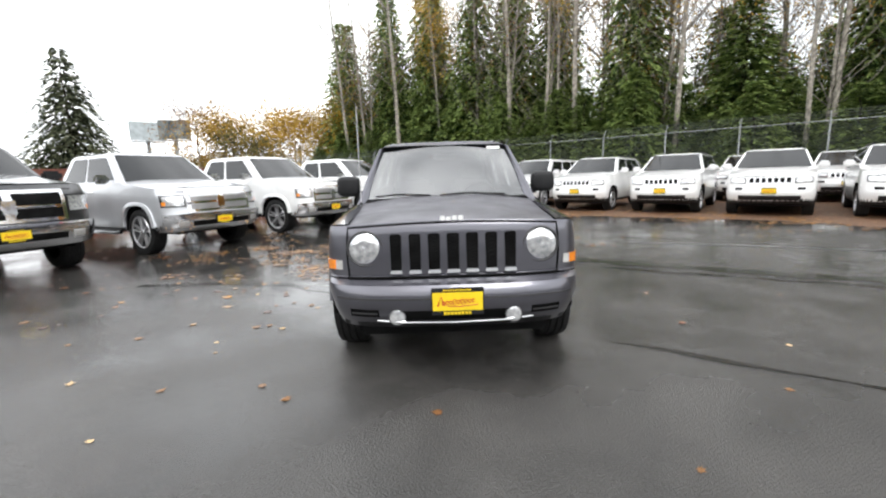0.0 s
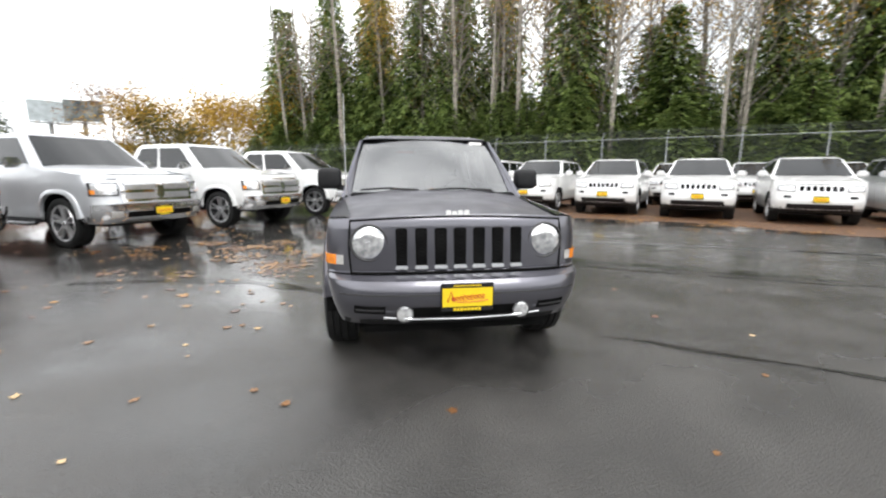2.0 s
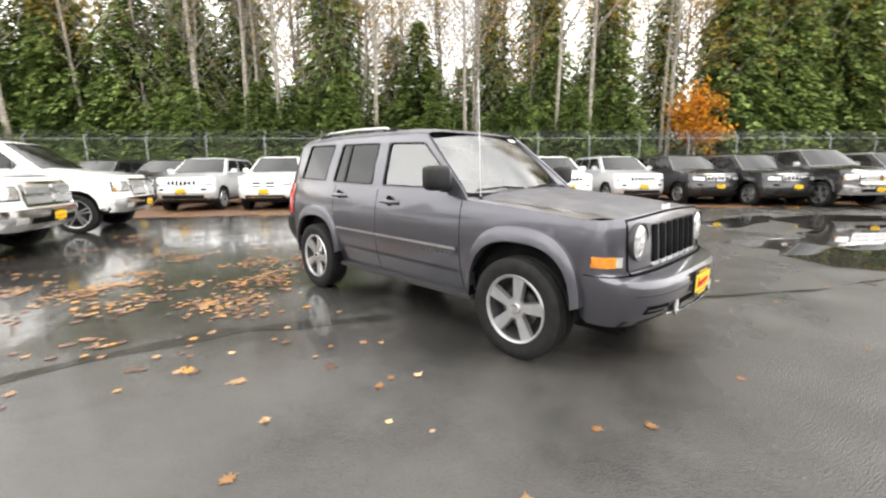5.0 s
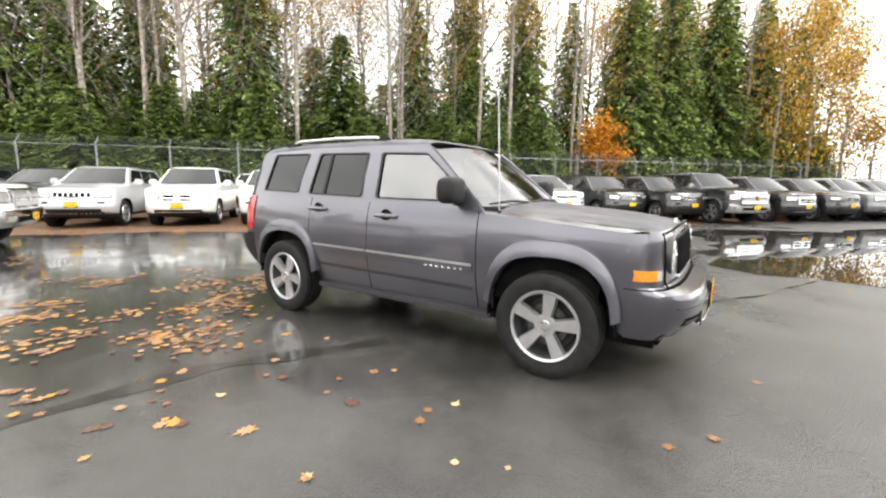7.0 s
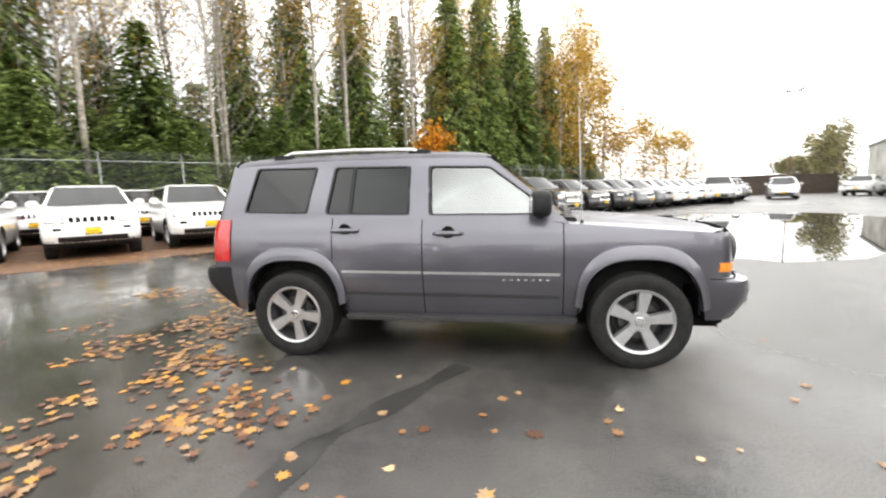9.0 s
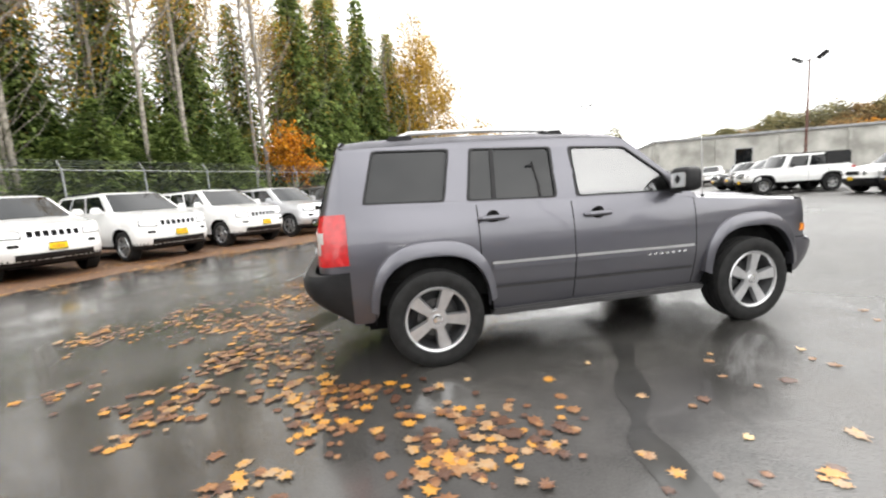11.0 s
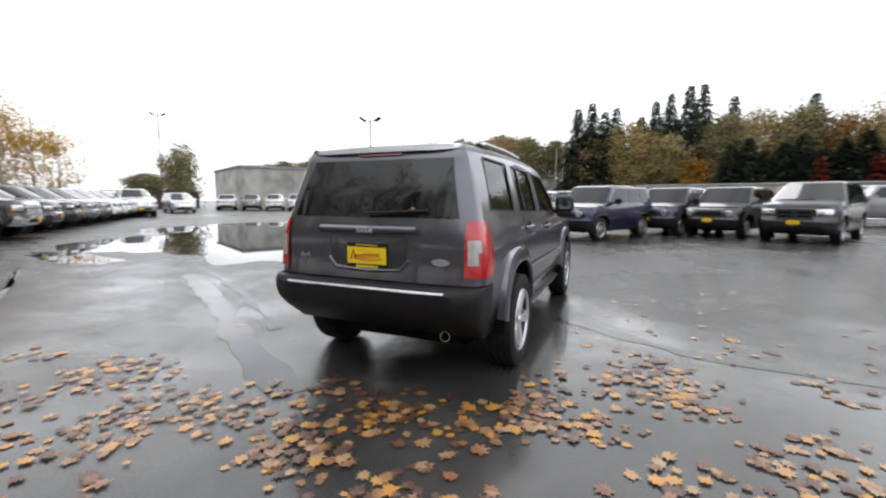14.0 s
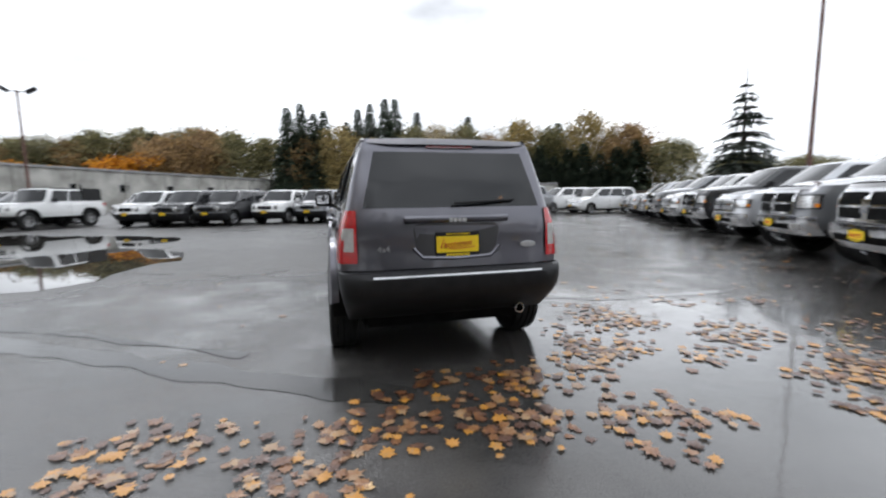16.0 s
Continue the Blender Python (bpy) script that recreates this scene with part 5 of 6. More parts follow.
    place("large_suv", p.x, p.y, FACE, colour, "black large SUV parked by the fence", row)
for s, d, colour in ((-5.2, 17.2, "white"), (-2.4, 17.3, "white"), (0.2, 17.2, "white"), (3.0, 17.2, "white"), (5.6, 17.3, "white"), (8.2, 17.2, "black"), (10.8, 17.0, "black"), (13.4, 16.6, "black"), (-8.0, 17.2, "white")):
    p = row_point(s, d)
    place("large_suv", p.x, p.y, FACE, colour, f"{colour} large SUV in the second row by the fence", row)
for k, colour in enumerate(("black", "black", "gray", "gray", "white", "white", "silver", "white", "white", "gray")):
    kind = ("three_row_suv", "large_suv")[k % 2]
    place(kind, 17.9 + 1.75 * k, -2.5 - 1.55 * k, FACE, colour, f"{colour} SUV parked far along the fence", row)

TRUCK = (0.872, -0.490)
trow = "pickup trucks in a row"
for k, (kind, x, y, colour) in enumerate((("heavy_pickup", -5.62, 3.22, "black"), ("pickup", -4.17, 5.81, "silver"), ("pickup", -2.66, 8.46, "white"), ("pickup", -0.92, 11.3, "white"),
                                          ("heavy_pickup", -7.35, 0.75, "gray"), ("pickup", -8.95, -1.80, "silver"), ("heavy_pickup", -10.35, -4.35, "black"), ("pickup", -11.8, -6.9, "white"), ("heavy_pickup", -13.2, -9.4, "gray"),
                                          ("pickup", -14.7, -12.0, "gray"), ("pickup", -16.1, -14.5, "silver"), ("pickup", -17.6, -17.0, "black"))):
    words = {"black": "black", "silver": "silver", "white": "white", "gray": "dark grey"}[colour]
    place(kind, x, y, TRUCK, colour, f"{words} {'heavy-duty' if kind[0] == 'h' else 'crew-cab'} pickup truck with a chrome bumper", trow)

SOUTH = (0.47, 0.88)
grp = "cars parked across the lot"
place("small_suv", 0.3, -6.75, SOUTH, "blue", "dark blue small boxy SUV with round headlights", grp)
place("small_suv", -2.15, -9.7, SOUTH, "purple", "dark purple small boxy SUV with round headlights", grp)
place("small_suv", -3.95, -9.4, SOUTH, "black", "black small boxy SUV with round headlights", grp)
place("three_row_suv", -5.85, -8.25, SOUTH, "black", "black three-row SUV with a dark grille", grp, blackout=True)
place("off_roader", 14.4, -15.1, (0.35, 0.94), "white", "", grp)
for x, y, kind, colour in ((9.9, -15.7, "small_suv", "white"), (8.1, -14.9, "small_suv", "black"), (6.3, -14.6, "small_suv", "black"), (3.9, -15.4, "small_suv", "white"), (1.9, -15.2, "small_suv", "gray"),
                           (12.2, -21.0, "small_suv", "white"), (9.8, -21.5, "large_suv", "black"), (7.2, -21.9, "small_suv", "white"), (16.5, -17.5, "large_suv", "black"), (18.3, -18.3, "large_suv", "black"), (20.0, -19.0, "small_suv", "black")):
    place(kind, x, y, (0.40, 0.92), colour, f"{colour} {'small boxy' if kind[0] == 's' else 'large'} SUV parked in a far row", grp)
for x, y, kind, colour, h in ((37.8, -26.3, "large_suv", "white", (-0.7, 0.7)), (34.6, -26.8, "large_suv", "gray", (-0.7, 0.7)), (31.7, -27.2, "large_suv", "white", (-0.7, 0.7)), (29.0, -27.6, "large_suv", "white", (-0.7, 0.7)), (26.2, -27.9, "large_suv", "gray", (-0.7, 0.7)),
                              (33.4, -18.6, "minivan", "silver", (-0.9, 0.42)), (35.6, -15.8, "large_suv", "silver", (-0.9, 0.42)), (28.1, -11.7, "pickup", "white", (-0.93, 0.37))):
    place(kind, x, y, h, colour, f"{colour} {'pickup truck with a black grille' if kind == 'pickup' else 'vehicle'} parked at the far end", grp)
place("minivan", -15.1, -19.0, (0.995, 0.10), "white", "", grp)
place("three_row_suv", -13.1, -20.6, (0.995, 0.10), "white", "white SUV parked broadside beside a minivan", grp)
place("pickup", -9.8, -19.4, (0.95, 0.3), "gray", "grey pickup truck parked broadside", grp)

# ---- chain-link fence ----
def chain_mesh():
    m = bpy.data.materials.new("chain_link_wire")
    m.use_nodes = True
    t = m.node_tree
    b = t.nodes["Principled BSDF"]
    b.inputs["Base Color"].default_value, b.inputs["Metallic"].default_value, b.inputs["Roughness"].default_value = (0.16, 0.17, 0.17, 1), 0.5, 0.5
    return m


M["wire"] = chain_mesh()
FD, FH = 21.3, 3.02
fence = thing("chain_link_fence", pose(0, 0, 0), "tall galvanised chain-link fence with barbed wire", "fence")
post = None
for k in range(-14, 24):
    s = -0.35 + 2.95 * k
    p = row_point(s, FD)
    if post is None:
        pb = lathe(bmesh.new(), [(0, 0.037), (FH, 0.037), (FH + 0.04, 0.03), (FH + 0.05, 0.001)], 10, "z")
        post = part("post", pb, M["steel"], fence)
        arm = part("barb_arm", tube(bmesh.new(), [(0, 0, FH), (0.20, 0.24, FH + 0.36)], 0.02, 6), M["steel"], post)
        o = post
    else:
        o = again(post)
    o.location = p
for z, rad in ((FH - 0.03, 0.018), (0.12, 0.012)):
    part("rail", tube(bmesh.new(), [row_point(-42, FD, z), row_point(68, FD, z)], rad, 6), M["steel"], fence)
for k in range(3):
    part("barbed_wire", tube(bmesh.new(), [row_point(-42, FD + 0.1 + 0.1 * k, FH + 0.12 + 0.12 * k), row_point(68, FD + 0.1 + 0.1 * k, FH + 0.12 + 0.12 * k)], 0.006, 4), M["wire"], fence)
wires = bmesh.new()
step, hw = 0.15, 0.0032
for e in (-1, 1):
    s = -36.0
    while s < 62:
        a, c = row_point(s, FD - 0.05, 0.08), row_point(s + e * (FH - 0.1), FD - 0.05, FH - 0.03)
        d = (U * hw)
        wires.faces.new([wires.verts.new(v) for v in (a - d, a + d, c + d, c - d)])
        s += step
part("wire_mesh", wires, M["wire"], fence, "woven wire mesh", smooth=False)["kind"] = "stuff"


# ---- trees ----
M["bark"] = material("grey_bark", (0.29, 0.26, 0.22), 0.85, vary=0.45, scale=7, bump=0.8, bump_scale=25)
M["bark_dark"] = material("brown_bark", (0.06, 0.045, 0.035), 0.9, vary=0.4, scale=8, bump=0.9, bump_scale=22)


def leaf_material(name, dark, light):
    m = material(name, dark, 0.6, second=light, vary=0.3, scale=0.9, island=0.8, spec=0.25)
    t = m.node_tree
    b = t.nodes["Principled BSDF"]
    tl, mixer = t.nodes.new("ShaderNodeBsdfTranslucent"), t.nodes.new("ShaderNodeMixShader")
    t.links.new(b.inputs["Base Color"].links[0].from_socket, tl.inputs["Color"])
    mixer.inputs[0].default_value = 0.38
    t.links.new(b.outputs[0], mixer.inputs[1])
    t.links.new(tl.outputs[0], mixer.inputs[2])
    t.links.new(mixer.outputs[0], t.nodes["Material Output"].inputs["Surface"])
    return m


M["conifer"] = leaf_material("conifer_needles", (0.082, 0.135, 0.040), (0.34, 0.43, 0.135))
# far firs: needle colour lifted for distance haze
M["fir"] = leaf_material("dark_fir_needles", (0.036, 0.052, 0.038), (0.11, 0.14, 0.09))
M["gold"] = leaf_material("yellow_leaves", (0.30, 0.18, 0.025), (0.66, 0.42, 0.07))
M["orange"] = leaf_material("orange_leaves", (0.36, 0.12, 0.010), (0.74, 0.34, 0.025))
M["olive"] = leaf_material("olive_leaves", (0.075, 0.075, 0.026), (0.22, 0.19, 0.06))
M["rustleaf"] = leaf_material("rust_brown_leaves", (0.16, 0.08, 0.025), (0.40, 0.21, 0.06))
M["redleaf"] = leaf_material("red_leaves", (0.10, 0.015, 0.010), (0.26, 0.045, 0.02))
# distance haze is put into the next three leaf colours: paler and duller
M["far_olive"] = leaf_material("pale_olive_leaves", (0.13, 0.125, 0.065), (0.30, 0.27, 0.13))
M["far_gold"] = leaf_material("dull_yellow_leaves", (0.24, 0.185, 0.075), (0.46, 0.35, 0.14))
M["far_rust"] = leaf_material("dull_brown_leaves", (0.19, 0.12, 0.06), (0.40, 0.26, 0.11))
M["spruce"] = leaf_material("grey_spruce_needles", (0.06, 0.075, 0.045), (0.20, 0.215, 0.13))
M["snowfir"] = leaf_material("grey_green_needles", (0.015, 0.022, 0.014), (0.10, 0.115, 0.095))


def conifer_meshes(seed, high, wide, mat, droop=0.35, dense=1.0, bare=0.03, size=0.34, name="conifer"):
    rnd = random.Random(seed)
    verts, faces = [], []
    layers = int(high * 3.2 * dense)
    for k in range(layers):
        f = bare + (1 - bare) * (k + rnd.random()) / layers
        z = high * f
        rad = wide * 1.12 * (1 - f) ** 0.78 * (0.78 + 0.4 * rnd.random()) + 0.15
        arms = max(6, int(11 * (1 - f) + 6))
        for a in range(arms):
            ang = a * math.tau / arms + rnd.random() * 0.7 + k * 0.9
            reach = rad * (0.65 + 0.5 * rnd.random())
            steps = max(2, int(reach / 0.26))
            for q in range(steps):
                t = (q + 0.6) / steps
                if t < 0.25 and rnd.random() < 0.3:
                    continue
                x, y = math.cos(ang) * reach * t, math.sin(ang) * reach * t
                zz = z - droop * reach * t * t + 0.12 * math.sin(t * 3)
                for _ in range(3):
                    w = size * (0.55 + 0.7 * rnd.random())
                    da = ang + rnd.uniform(-0.9, 0.9)
                    dx, dy = math.cos(da) * w, math.sin(da) * w
                    px, py = -math.sin(da) * w * 0.27, math.cos(da) * w * 0.27
                    dz = -w * rnd.uniform(0.15, 0.75)
                    ox, oy, oz = rnd.uniform(-0.1, 0.1), rnd.uniform(-0.1, 0.1), rnd.uniform(-0.1, 0.1)
                    i = len(verts)
                    bx, by, bz = x + ox, y + oy, zz + oz
                    verts += [(bx, by, bz), (bx + dx * 0.5 + px, by + dy * 0.5 + py, bz + dz * 0.35 + 0.04), (bx + dx, by + dy, bz + dz), (bx + dx * 0.5 - px, by + dy * 0.5 - py, bz + dz * 0.35 + 0.04)]
                    faces.append((i, i + 1, i + 2, i + 3))
    me = bpy.data.meshes.new("crown")
    me.from_pydata(verts, [], faces)
    me.materials.append(mat)
    return me


def tree(name, trunk_me, crown_me, m, label, group=""):
    t = thing(name, m, label, "tree", group)
    for n, me in (("trunk", trunk_me), ("crown", crown_me)):
        if me:
            o = new(n, me)
            o.parent = t
    return t


def trunk_mesh(high, r0, seed, lean=0.0, limbs=0, mat=None, limb_from=0.45, limb_len=1.6, sides=9):
    rnd = random.Random(seed)
    b = bmesh.new()
    pts, rs = [], []
    n = 9
    for k in range(n + 1):
        f = k / n
        pts.append((lean * high * f + 0.10 * rnd.uniform(-1, 1) * f, 0.12 * rnd.uniform(-1, 1) * f, high * f - (0.1 if k == 0 else 0)))
        rs.append(r0 * (1.15 if k == 0 else 1 - 0.8 * f))
    tube(b, pts, rs, sides)
    tips = []
    for k in range(limbs):
        f = limb_from + (0.97 - limb_from) * rnd.random()
        i = min(int(f * n), n - 1)
        p = Vector(pts[i]).lerp(Vector(pts[i + 1]), f * n - i)
        a, l = rnd.random() * math.tau, limb_len * (1.25 - f) * (0.6 + 0.8 * rnd.random())
        q = p + Vector((math.cos(a) * l * 0.6, math.sin(a) * l * 0.6, l * 0.55))
        e = q + Vector((math.cos(a + 0.4) * l * 0.5, math.sin(a + 0.4) * l * 0.5, l * 0.7))
        tube(b, [p, q, e], [r0 * 0.22, r0 * 0.13, r0 * 0.04], 5)
        tips += [q, e]
        for _ in range(3):
            g = q.lerp(e, rnd.random()) 
            h = g + Vector((rnd.uniform(-1, 1), rnd.uniform(-1, 1), rnd.uniform(0.1, 1))) * l * 0.45
            tube(b, [g, h], [r0 * 0.07, r0 * 0.02], 4)
            tips.append(h)
    me = bpy.data.meshes.new("trunk")
    b.to_mesh(me)
    b.free()
    for f in me.polygons:
        f.use_smooth = True
    me.materials.append(mat or M["bark"])
    return me, tips


def leaf_cloud(tips, seed, per, spread, size, mat):
    rnd = random.Random(seed)
    verts, faces = [], []
    for p in tips:
        for _ in range(per):
            c = Vector(p) + Vector((rnd.gauss(0, spread), rnd.gauss(0, spread), rnd.gauss(0, spread * 0.8)))
            a = Vector((rnd.uniform(-1, 1), rnd.uniform(-1, 1), rnd.uniform(-1, 1))).normalized()
            d = a.orthogonal().normalized() * size * rnd.uniform(0.5, 1.1)
            e = a * size * rnd.uniform(0.5, 1.1)
            i = len(verts)
            verts += [tuple(c - d), tuple(c - e * 0.7), tuple(c + d), tuple(c + e)]
            faces.append((i, i + 1, i + 2, i + 3))
    me = bpy.data.meshes.new("crown")
    me.from_pydata(verts, [], faces)
    me.materials.append(mat)
    return me


rnd = random.Random(11)
con = [conifer_meshes(k, 15, 2.6, M["conifer"], size=0.33, dense=1.6) for k in (1, 2, 3)]
con_trunk, _ = trunk_mesh(13.5, 0.2, 5, mat=M["bark_dark"])
wood = "evergreens behind the fence"
for s, d, h, w in ((-33, 27, 13, 1.0), (-30, 29, 15, 1.1), (-27.5, 27.5, 14, 1.0), (-25.5, 30, 16, 1.2), (-23, 28, 14, 1.1), (-18.8, 28.2, 15.5, 1.1), (-16.6, 30.5, 17, 1.0), (-15.2, 27.4, 13, 0.9), (-12.4, 29, 15, 1.0), 
                   (-6.2, 27.0, 15.5, 1.0), (-0.8, 27.2, 10.6, 1.05), (4.2, 28.5, 12.5, 0.85), (7.6, 27.6, 14.0, 0.95), (12.2, 27.8, 14, 1.0), (20.6, 26.8, 15, 1.15), (22.8, 28.8, 16, 1.2), (24.6, 26.9, 15.5, 1.1), (27.0, 28.5, 16.5, 1.2), (29.4, 27.0, 16, 1.15), (31.8, 28.8, 15.5, 1.2), (34.2, 27.0, 14.5, 1.1), (36.6, 28.6, 14, 1.1),
                   (38.8, 27.2, 12.5, 1.0), (-36, 28.5, 14, 1.1), (17.6, 30.0, 13, 0.9)):
    me = con[rnd.randrange(3)]
    tree("evergreen_tree", con_trunk, me, Matrix.Translation(row_point(s, d)) @ Matrix.Rotation(rnd.random() * 6.28, 4, "Z") @ Matrix.Diagonal((w * 1.12, w * 1.12, h / 15 * (1.0 if h < 11 else 1.22), 1)), "dense green evergreen tree behind the fence", wood)
for k in range(17):
    s = -34 + k * 3.1 + rnd.uniform(-0.6, 0.6)
    tree("evergreen_tree", con_trunk, con[k % 3], Matrix.Translation(row_point(s, 32.5 + rnd.uniform(-1, 1.5))) @ Matrix.Rotation(rnd.random() * 6.28, 4, "Z") @ Matrix.Diagonal((1.3, 1.3, rnd.uniform(0.55, 0.78), 1)), "shorter evergreen tree deeper in the wood", wood)
# low evergreen growth behind the fence
for k in range(46):
    s = -37 + k * 1.75 + rnd.uniform(-0.5, 0.5)
    if 13.5 < s < 19:
        continue
    tree("evergreen_shrub", con_trunk, con[k % 3], Matrix.Translation(row_point(s, 24.6 + rnd.uniform(-1.2, 2.2), -0.2)) @ Matrix.Rotation(rnd.random() * 6.28, 4, "Z") @ Matrix.Diagonal((0.85, 0.85, rnd.uniform(0.26, 0.46), 1)), "low evergreen shrub growing behind the fence", "evergreen shrubs")

grp = "bare-stemmed trees along the fence"
stems = []
for k in range(3):
    me, tips = trunk_mesh(19, 0.165, 20 + k, lean=(-0.035, 0.03, -0.08)[k], limbs=26, limb_len=3.0, limb_from=0.34)
    top = [p for p in tips if p.z > 7.5]
    stems.append((me, leaf_cloud(top, 30 + k, 34, 0.45, 0.085, M["gold"]), leaf_cloud(top[::3], 40 + k, 8, 0.4, 0.07, M["rustleaf"])))
for s, d, k, h, lush, r in ((-31, 25, 2, 1.0, 0, 1), (-29.6, 26, 2, 0.9, 0, 1), (-24.5, 25, 0, 1.05, 0, 1.25), (-21.5, 27, 2, 0.95, 1, 0.8), (-18.2, 27.5, 0, 1.0, 0, 0.8), (-13.8, 25, 0, 1.05, 0, 1.05), (-11.3, 25, 1, 1.1, 1, 0.8), (-10.6, 25.6, 0, 1.0, 0, 0.7), (-9.2, 25, 0, 1.15, 0, 1.15), (-3.6, 25, 1, 1.0, 1, 1.0), (2.0, 25, 0, 1.0, 0, 0.75), (2.9, 26.5, 1, 1.1, 1, 0.9),
                            (7.8, 25, 1, 1.1, 1, 0.85), (10.0, 25, 1, 1.15, 1, 0.95), (15.4, 25, 0, 1.1, 0, 0.9), (15.9, 26.6, 1, 1.1, 1, 0.8), (18.8, 29, 1, 1.1, 1, 0.8), (-6.5, 30.5, 1, 1.0, 0, 0.8), (5.5, 30, 0, 1.0, 0, 0.7), (13.2, 30, 1, 1.05, 1, 0.7), (26.5, 31, 1, 1.1, 1, 0.8), (31, 31, 0, 1.15, 1, 0.8), (38.6, 26, 1, 1.0, 1, 0.8), (40.2, 27, 0, 1.0, 1, 0.9), (41.8, 26.0, 1, 0.9, 1, 0.8)):
    me, gold, rust = stems[k]
    tree("slender_tree", me, gold if lush else rust, Matrix.Translation(row_point(s, d)) @ Matrix.Rotation(rnd.uniform(-0.5, 0.5) + (0 if k else 0.3), 4, "Z") @ Matrix.Diagonal((r, r, h * 1.15, 1)), "slender pale-barked tree with sparse yellow autumn leaves" if lush else "slender pale-barked tree, nearly bare in autumn", grp)


# thin bare trees with fine twigs, filling the wood
twigs = []
for k in range(3):
    me, tips = trunk_mesh(16, 0.12, 140 + k, lean=(0.05, -0.04, 0.1)[k], limbs=64, limb_len=2.7, limb_from=0.18, sides=7)
    twigs.append((me, leaf_cloud(tips[::2], 150 + k, 16, 0.4, 0.075, M["gold"]), leaf_cloud(tips[::4], 160 + k, 7, 0.35, 0.07, M["rustleaf"])))
for k in range(44):
    s = -33 + k * 1.62 + rnd.uniform(-0.7, 0.7)
    me, gold, rust = twigs[k % 3]
    tree("bare_tree", me, gold if k % 3 == 0 or s > 12 else rust, Matrix.Translation(row_point(s, rnd.uniform(25.5, 34))) @ Matrix.Rotation(rnd.random() * 6.28, 4, "Z") @ Matrix.Diagonal((1, 1, rnd.uniform(0.85, 1.25), 1)), "thin bare tree with fine twigs and a few leaves", "bare trees in the wood")

for k in range(11):
    me, gold, rust = twigs[k % 3]
    tree("bare_tree", me, gold if k % 2 else rust, Matrix.Translation(row_point(-12 + k * 2.6 + rnd.uniform(-0.5, 0.5), rnd.uniform(26.5, 31))) @ Matrix.Rotation(rnd.random() * 6.28, 4, "Z") @ Matrix.Diagonal((1, 1, rnd.uniform(1.1, 1.5), 1)), "thin bare tree with fine twigs and a few leaves", "bare trees in the wood")


def broad_tree(seed, high, wide, mat, leaf=0.16, per=30, clumps=46, low=0.25):
    rnd2 = random.Random(seed)
    me, tips = trunk_mesh(high * 0.8, high * 0.018, seed, limbs=10, limb_len=wide * 0.9, limb_from=0.25)
    pts = list(tips)
    for _ in range(clumps):
        a, q = rnd2.random() * math.tau, rnd2.random() ** 0.5
        z = low + (1 - low) * rnd2.random()
        env = math.sin(math.pi * min(0.97, 0.12 + 0.86 * (z - low) / (1 - low))) ** 0.6
        pts.append(Vector((math.cos(a) * q * wide * env, math.sin(a) * q * wide * env, z * high)))
    return me, leaf_cloud(pts, seed + 1, per, wide * 0.17, leaf, mat)


maple = broad_tree(71, 6.3, 1.6, M["orange"], 0.13, 26, 40, 0.5)
tree("maple_tree", *maple, Matrix.Translation(row_point(16.3, 23.6)), "small maple tree with bright orange leaves")
yellow = [broad_tree(80, 8, 3.0, M["gold"], 0.10, 32, 60), broad_tree(81, 9, 2.6, M["gold"], 0.10, 30, 56, 0.2)]
for x, y, k, h in ((44, -9, 0, 1.0), (45, -11.5, 1, 1.05), (46.5, -14.2, 0, 1.0), (43, -7, 1, 1.5), (41.6, -4.8, 1, 1.9), (41, -2.5, 1, 1.8), (47.5, -16.5, 1, 0.8)):
    tree("autumn_tree", *yellow[k], Matrix.Translation((x, y, 0)) @ Matrix.Diagonal((1, 1, h, 1)), "thin autumn tree with yellow leaves", "autumn trees")
# beyond the trucks: yellow trees, a tall conifer, billboards
nw = [broad_tree(90, 9, 5, M["gold"], 0.12, 60, 70, 0.12), broad_tree(91, 8, 4.5, M["olive"], 0.18, 40, 60, 0.1), broad_tree(92, 10, 4.6, M["rustleaf"], 0.11, 24, 60, 0.15)]
for x, y, k, h in ((-14.5, 45, 0, 0.95), (-23, 46, 0, 0.95), (-27, 48, 2, 1.0), (-20, 47, 1, 0.75), (-8.5, 43, 0, 1.0), (-25, 52, 2, 0.8), (-11, 52, 1, 0.9), (-31, 55, 1, 0.55), (-3, 44, 0, 1.0), (-17.5, 53, 2, 0.95), (-36, 50, 1, 0.5), (-44, 50, 1, 0.45)):
    tree("autumn_tree", *nw[k], Matrix.Translation((x, y, 0)) @ Matrix.Rotation(rnd.random() * 6, 4, "Z") @ Matrix.Diagonal((1, 1, h, 1)), "broad autumn tree with yellowing leaves", "autumn trees")
spruce = conifer_meshes(7, 15, 4.6, M["spruce"], droop=0.75, dense=0.62, bare=0.05, size=0.55)
tree("spruce_tree", con_trunk, spruce, Matrix.Translation((-40.5, 47.5, 0)) @ Matrix.Diagonal((1.2, 1.2, 1.1, 1)), "tall drooping spruce against the cloudy sky")
# far wood to the south
fir = [conifer_meshes(k, 20, 3.0, M["fir"], droop=0.35, dense=1.1, size=0.5, bare=0.1) for k in (51, 52)]
fir_trunk, _ = trunk_mesh(18, 0.3, 55, mat=M["bark_dark"])
# these far_ crowns carry the haze in their leaf colour
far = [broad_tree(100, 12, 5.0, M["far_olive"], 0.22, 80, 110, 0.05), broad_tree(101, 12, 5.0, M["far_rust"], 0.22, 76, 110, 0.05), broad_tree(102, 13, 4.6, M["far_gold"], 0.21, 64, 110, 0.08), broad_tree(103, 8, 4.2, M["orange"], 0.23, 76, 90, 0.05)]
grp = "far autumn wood"
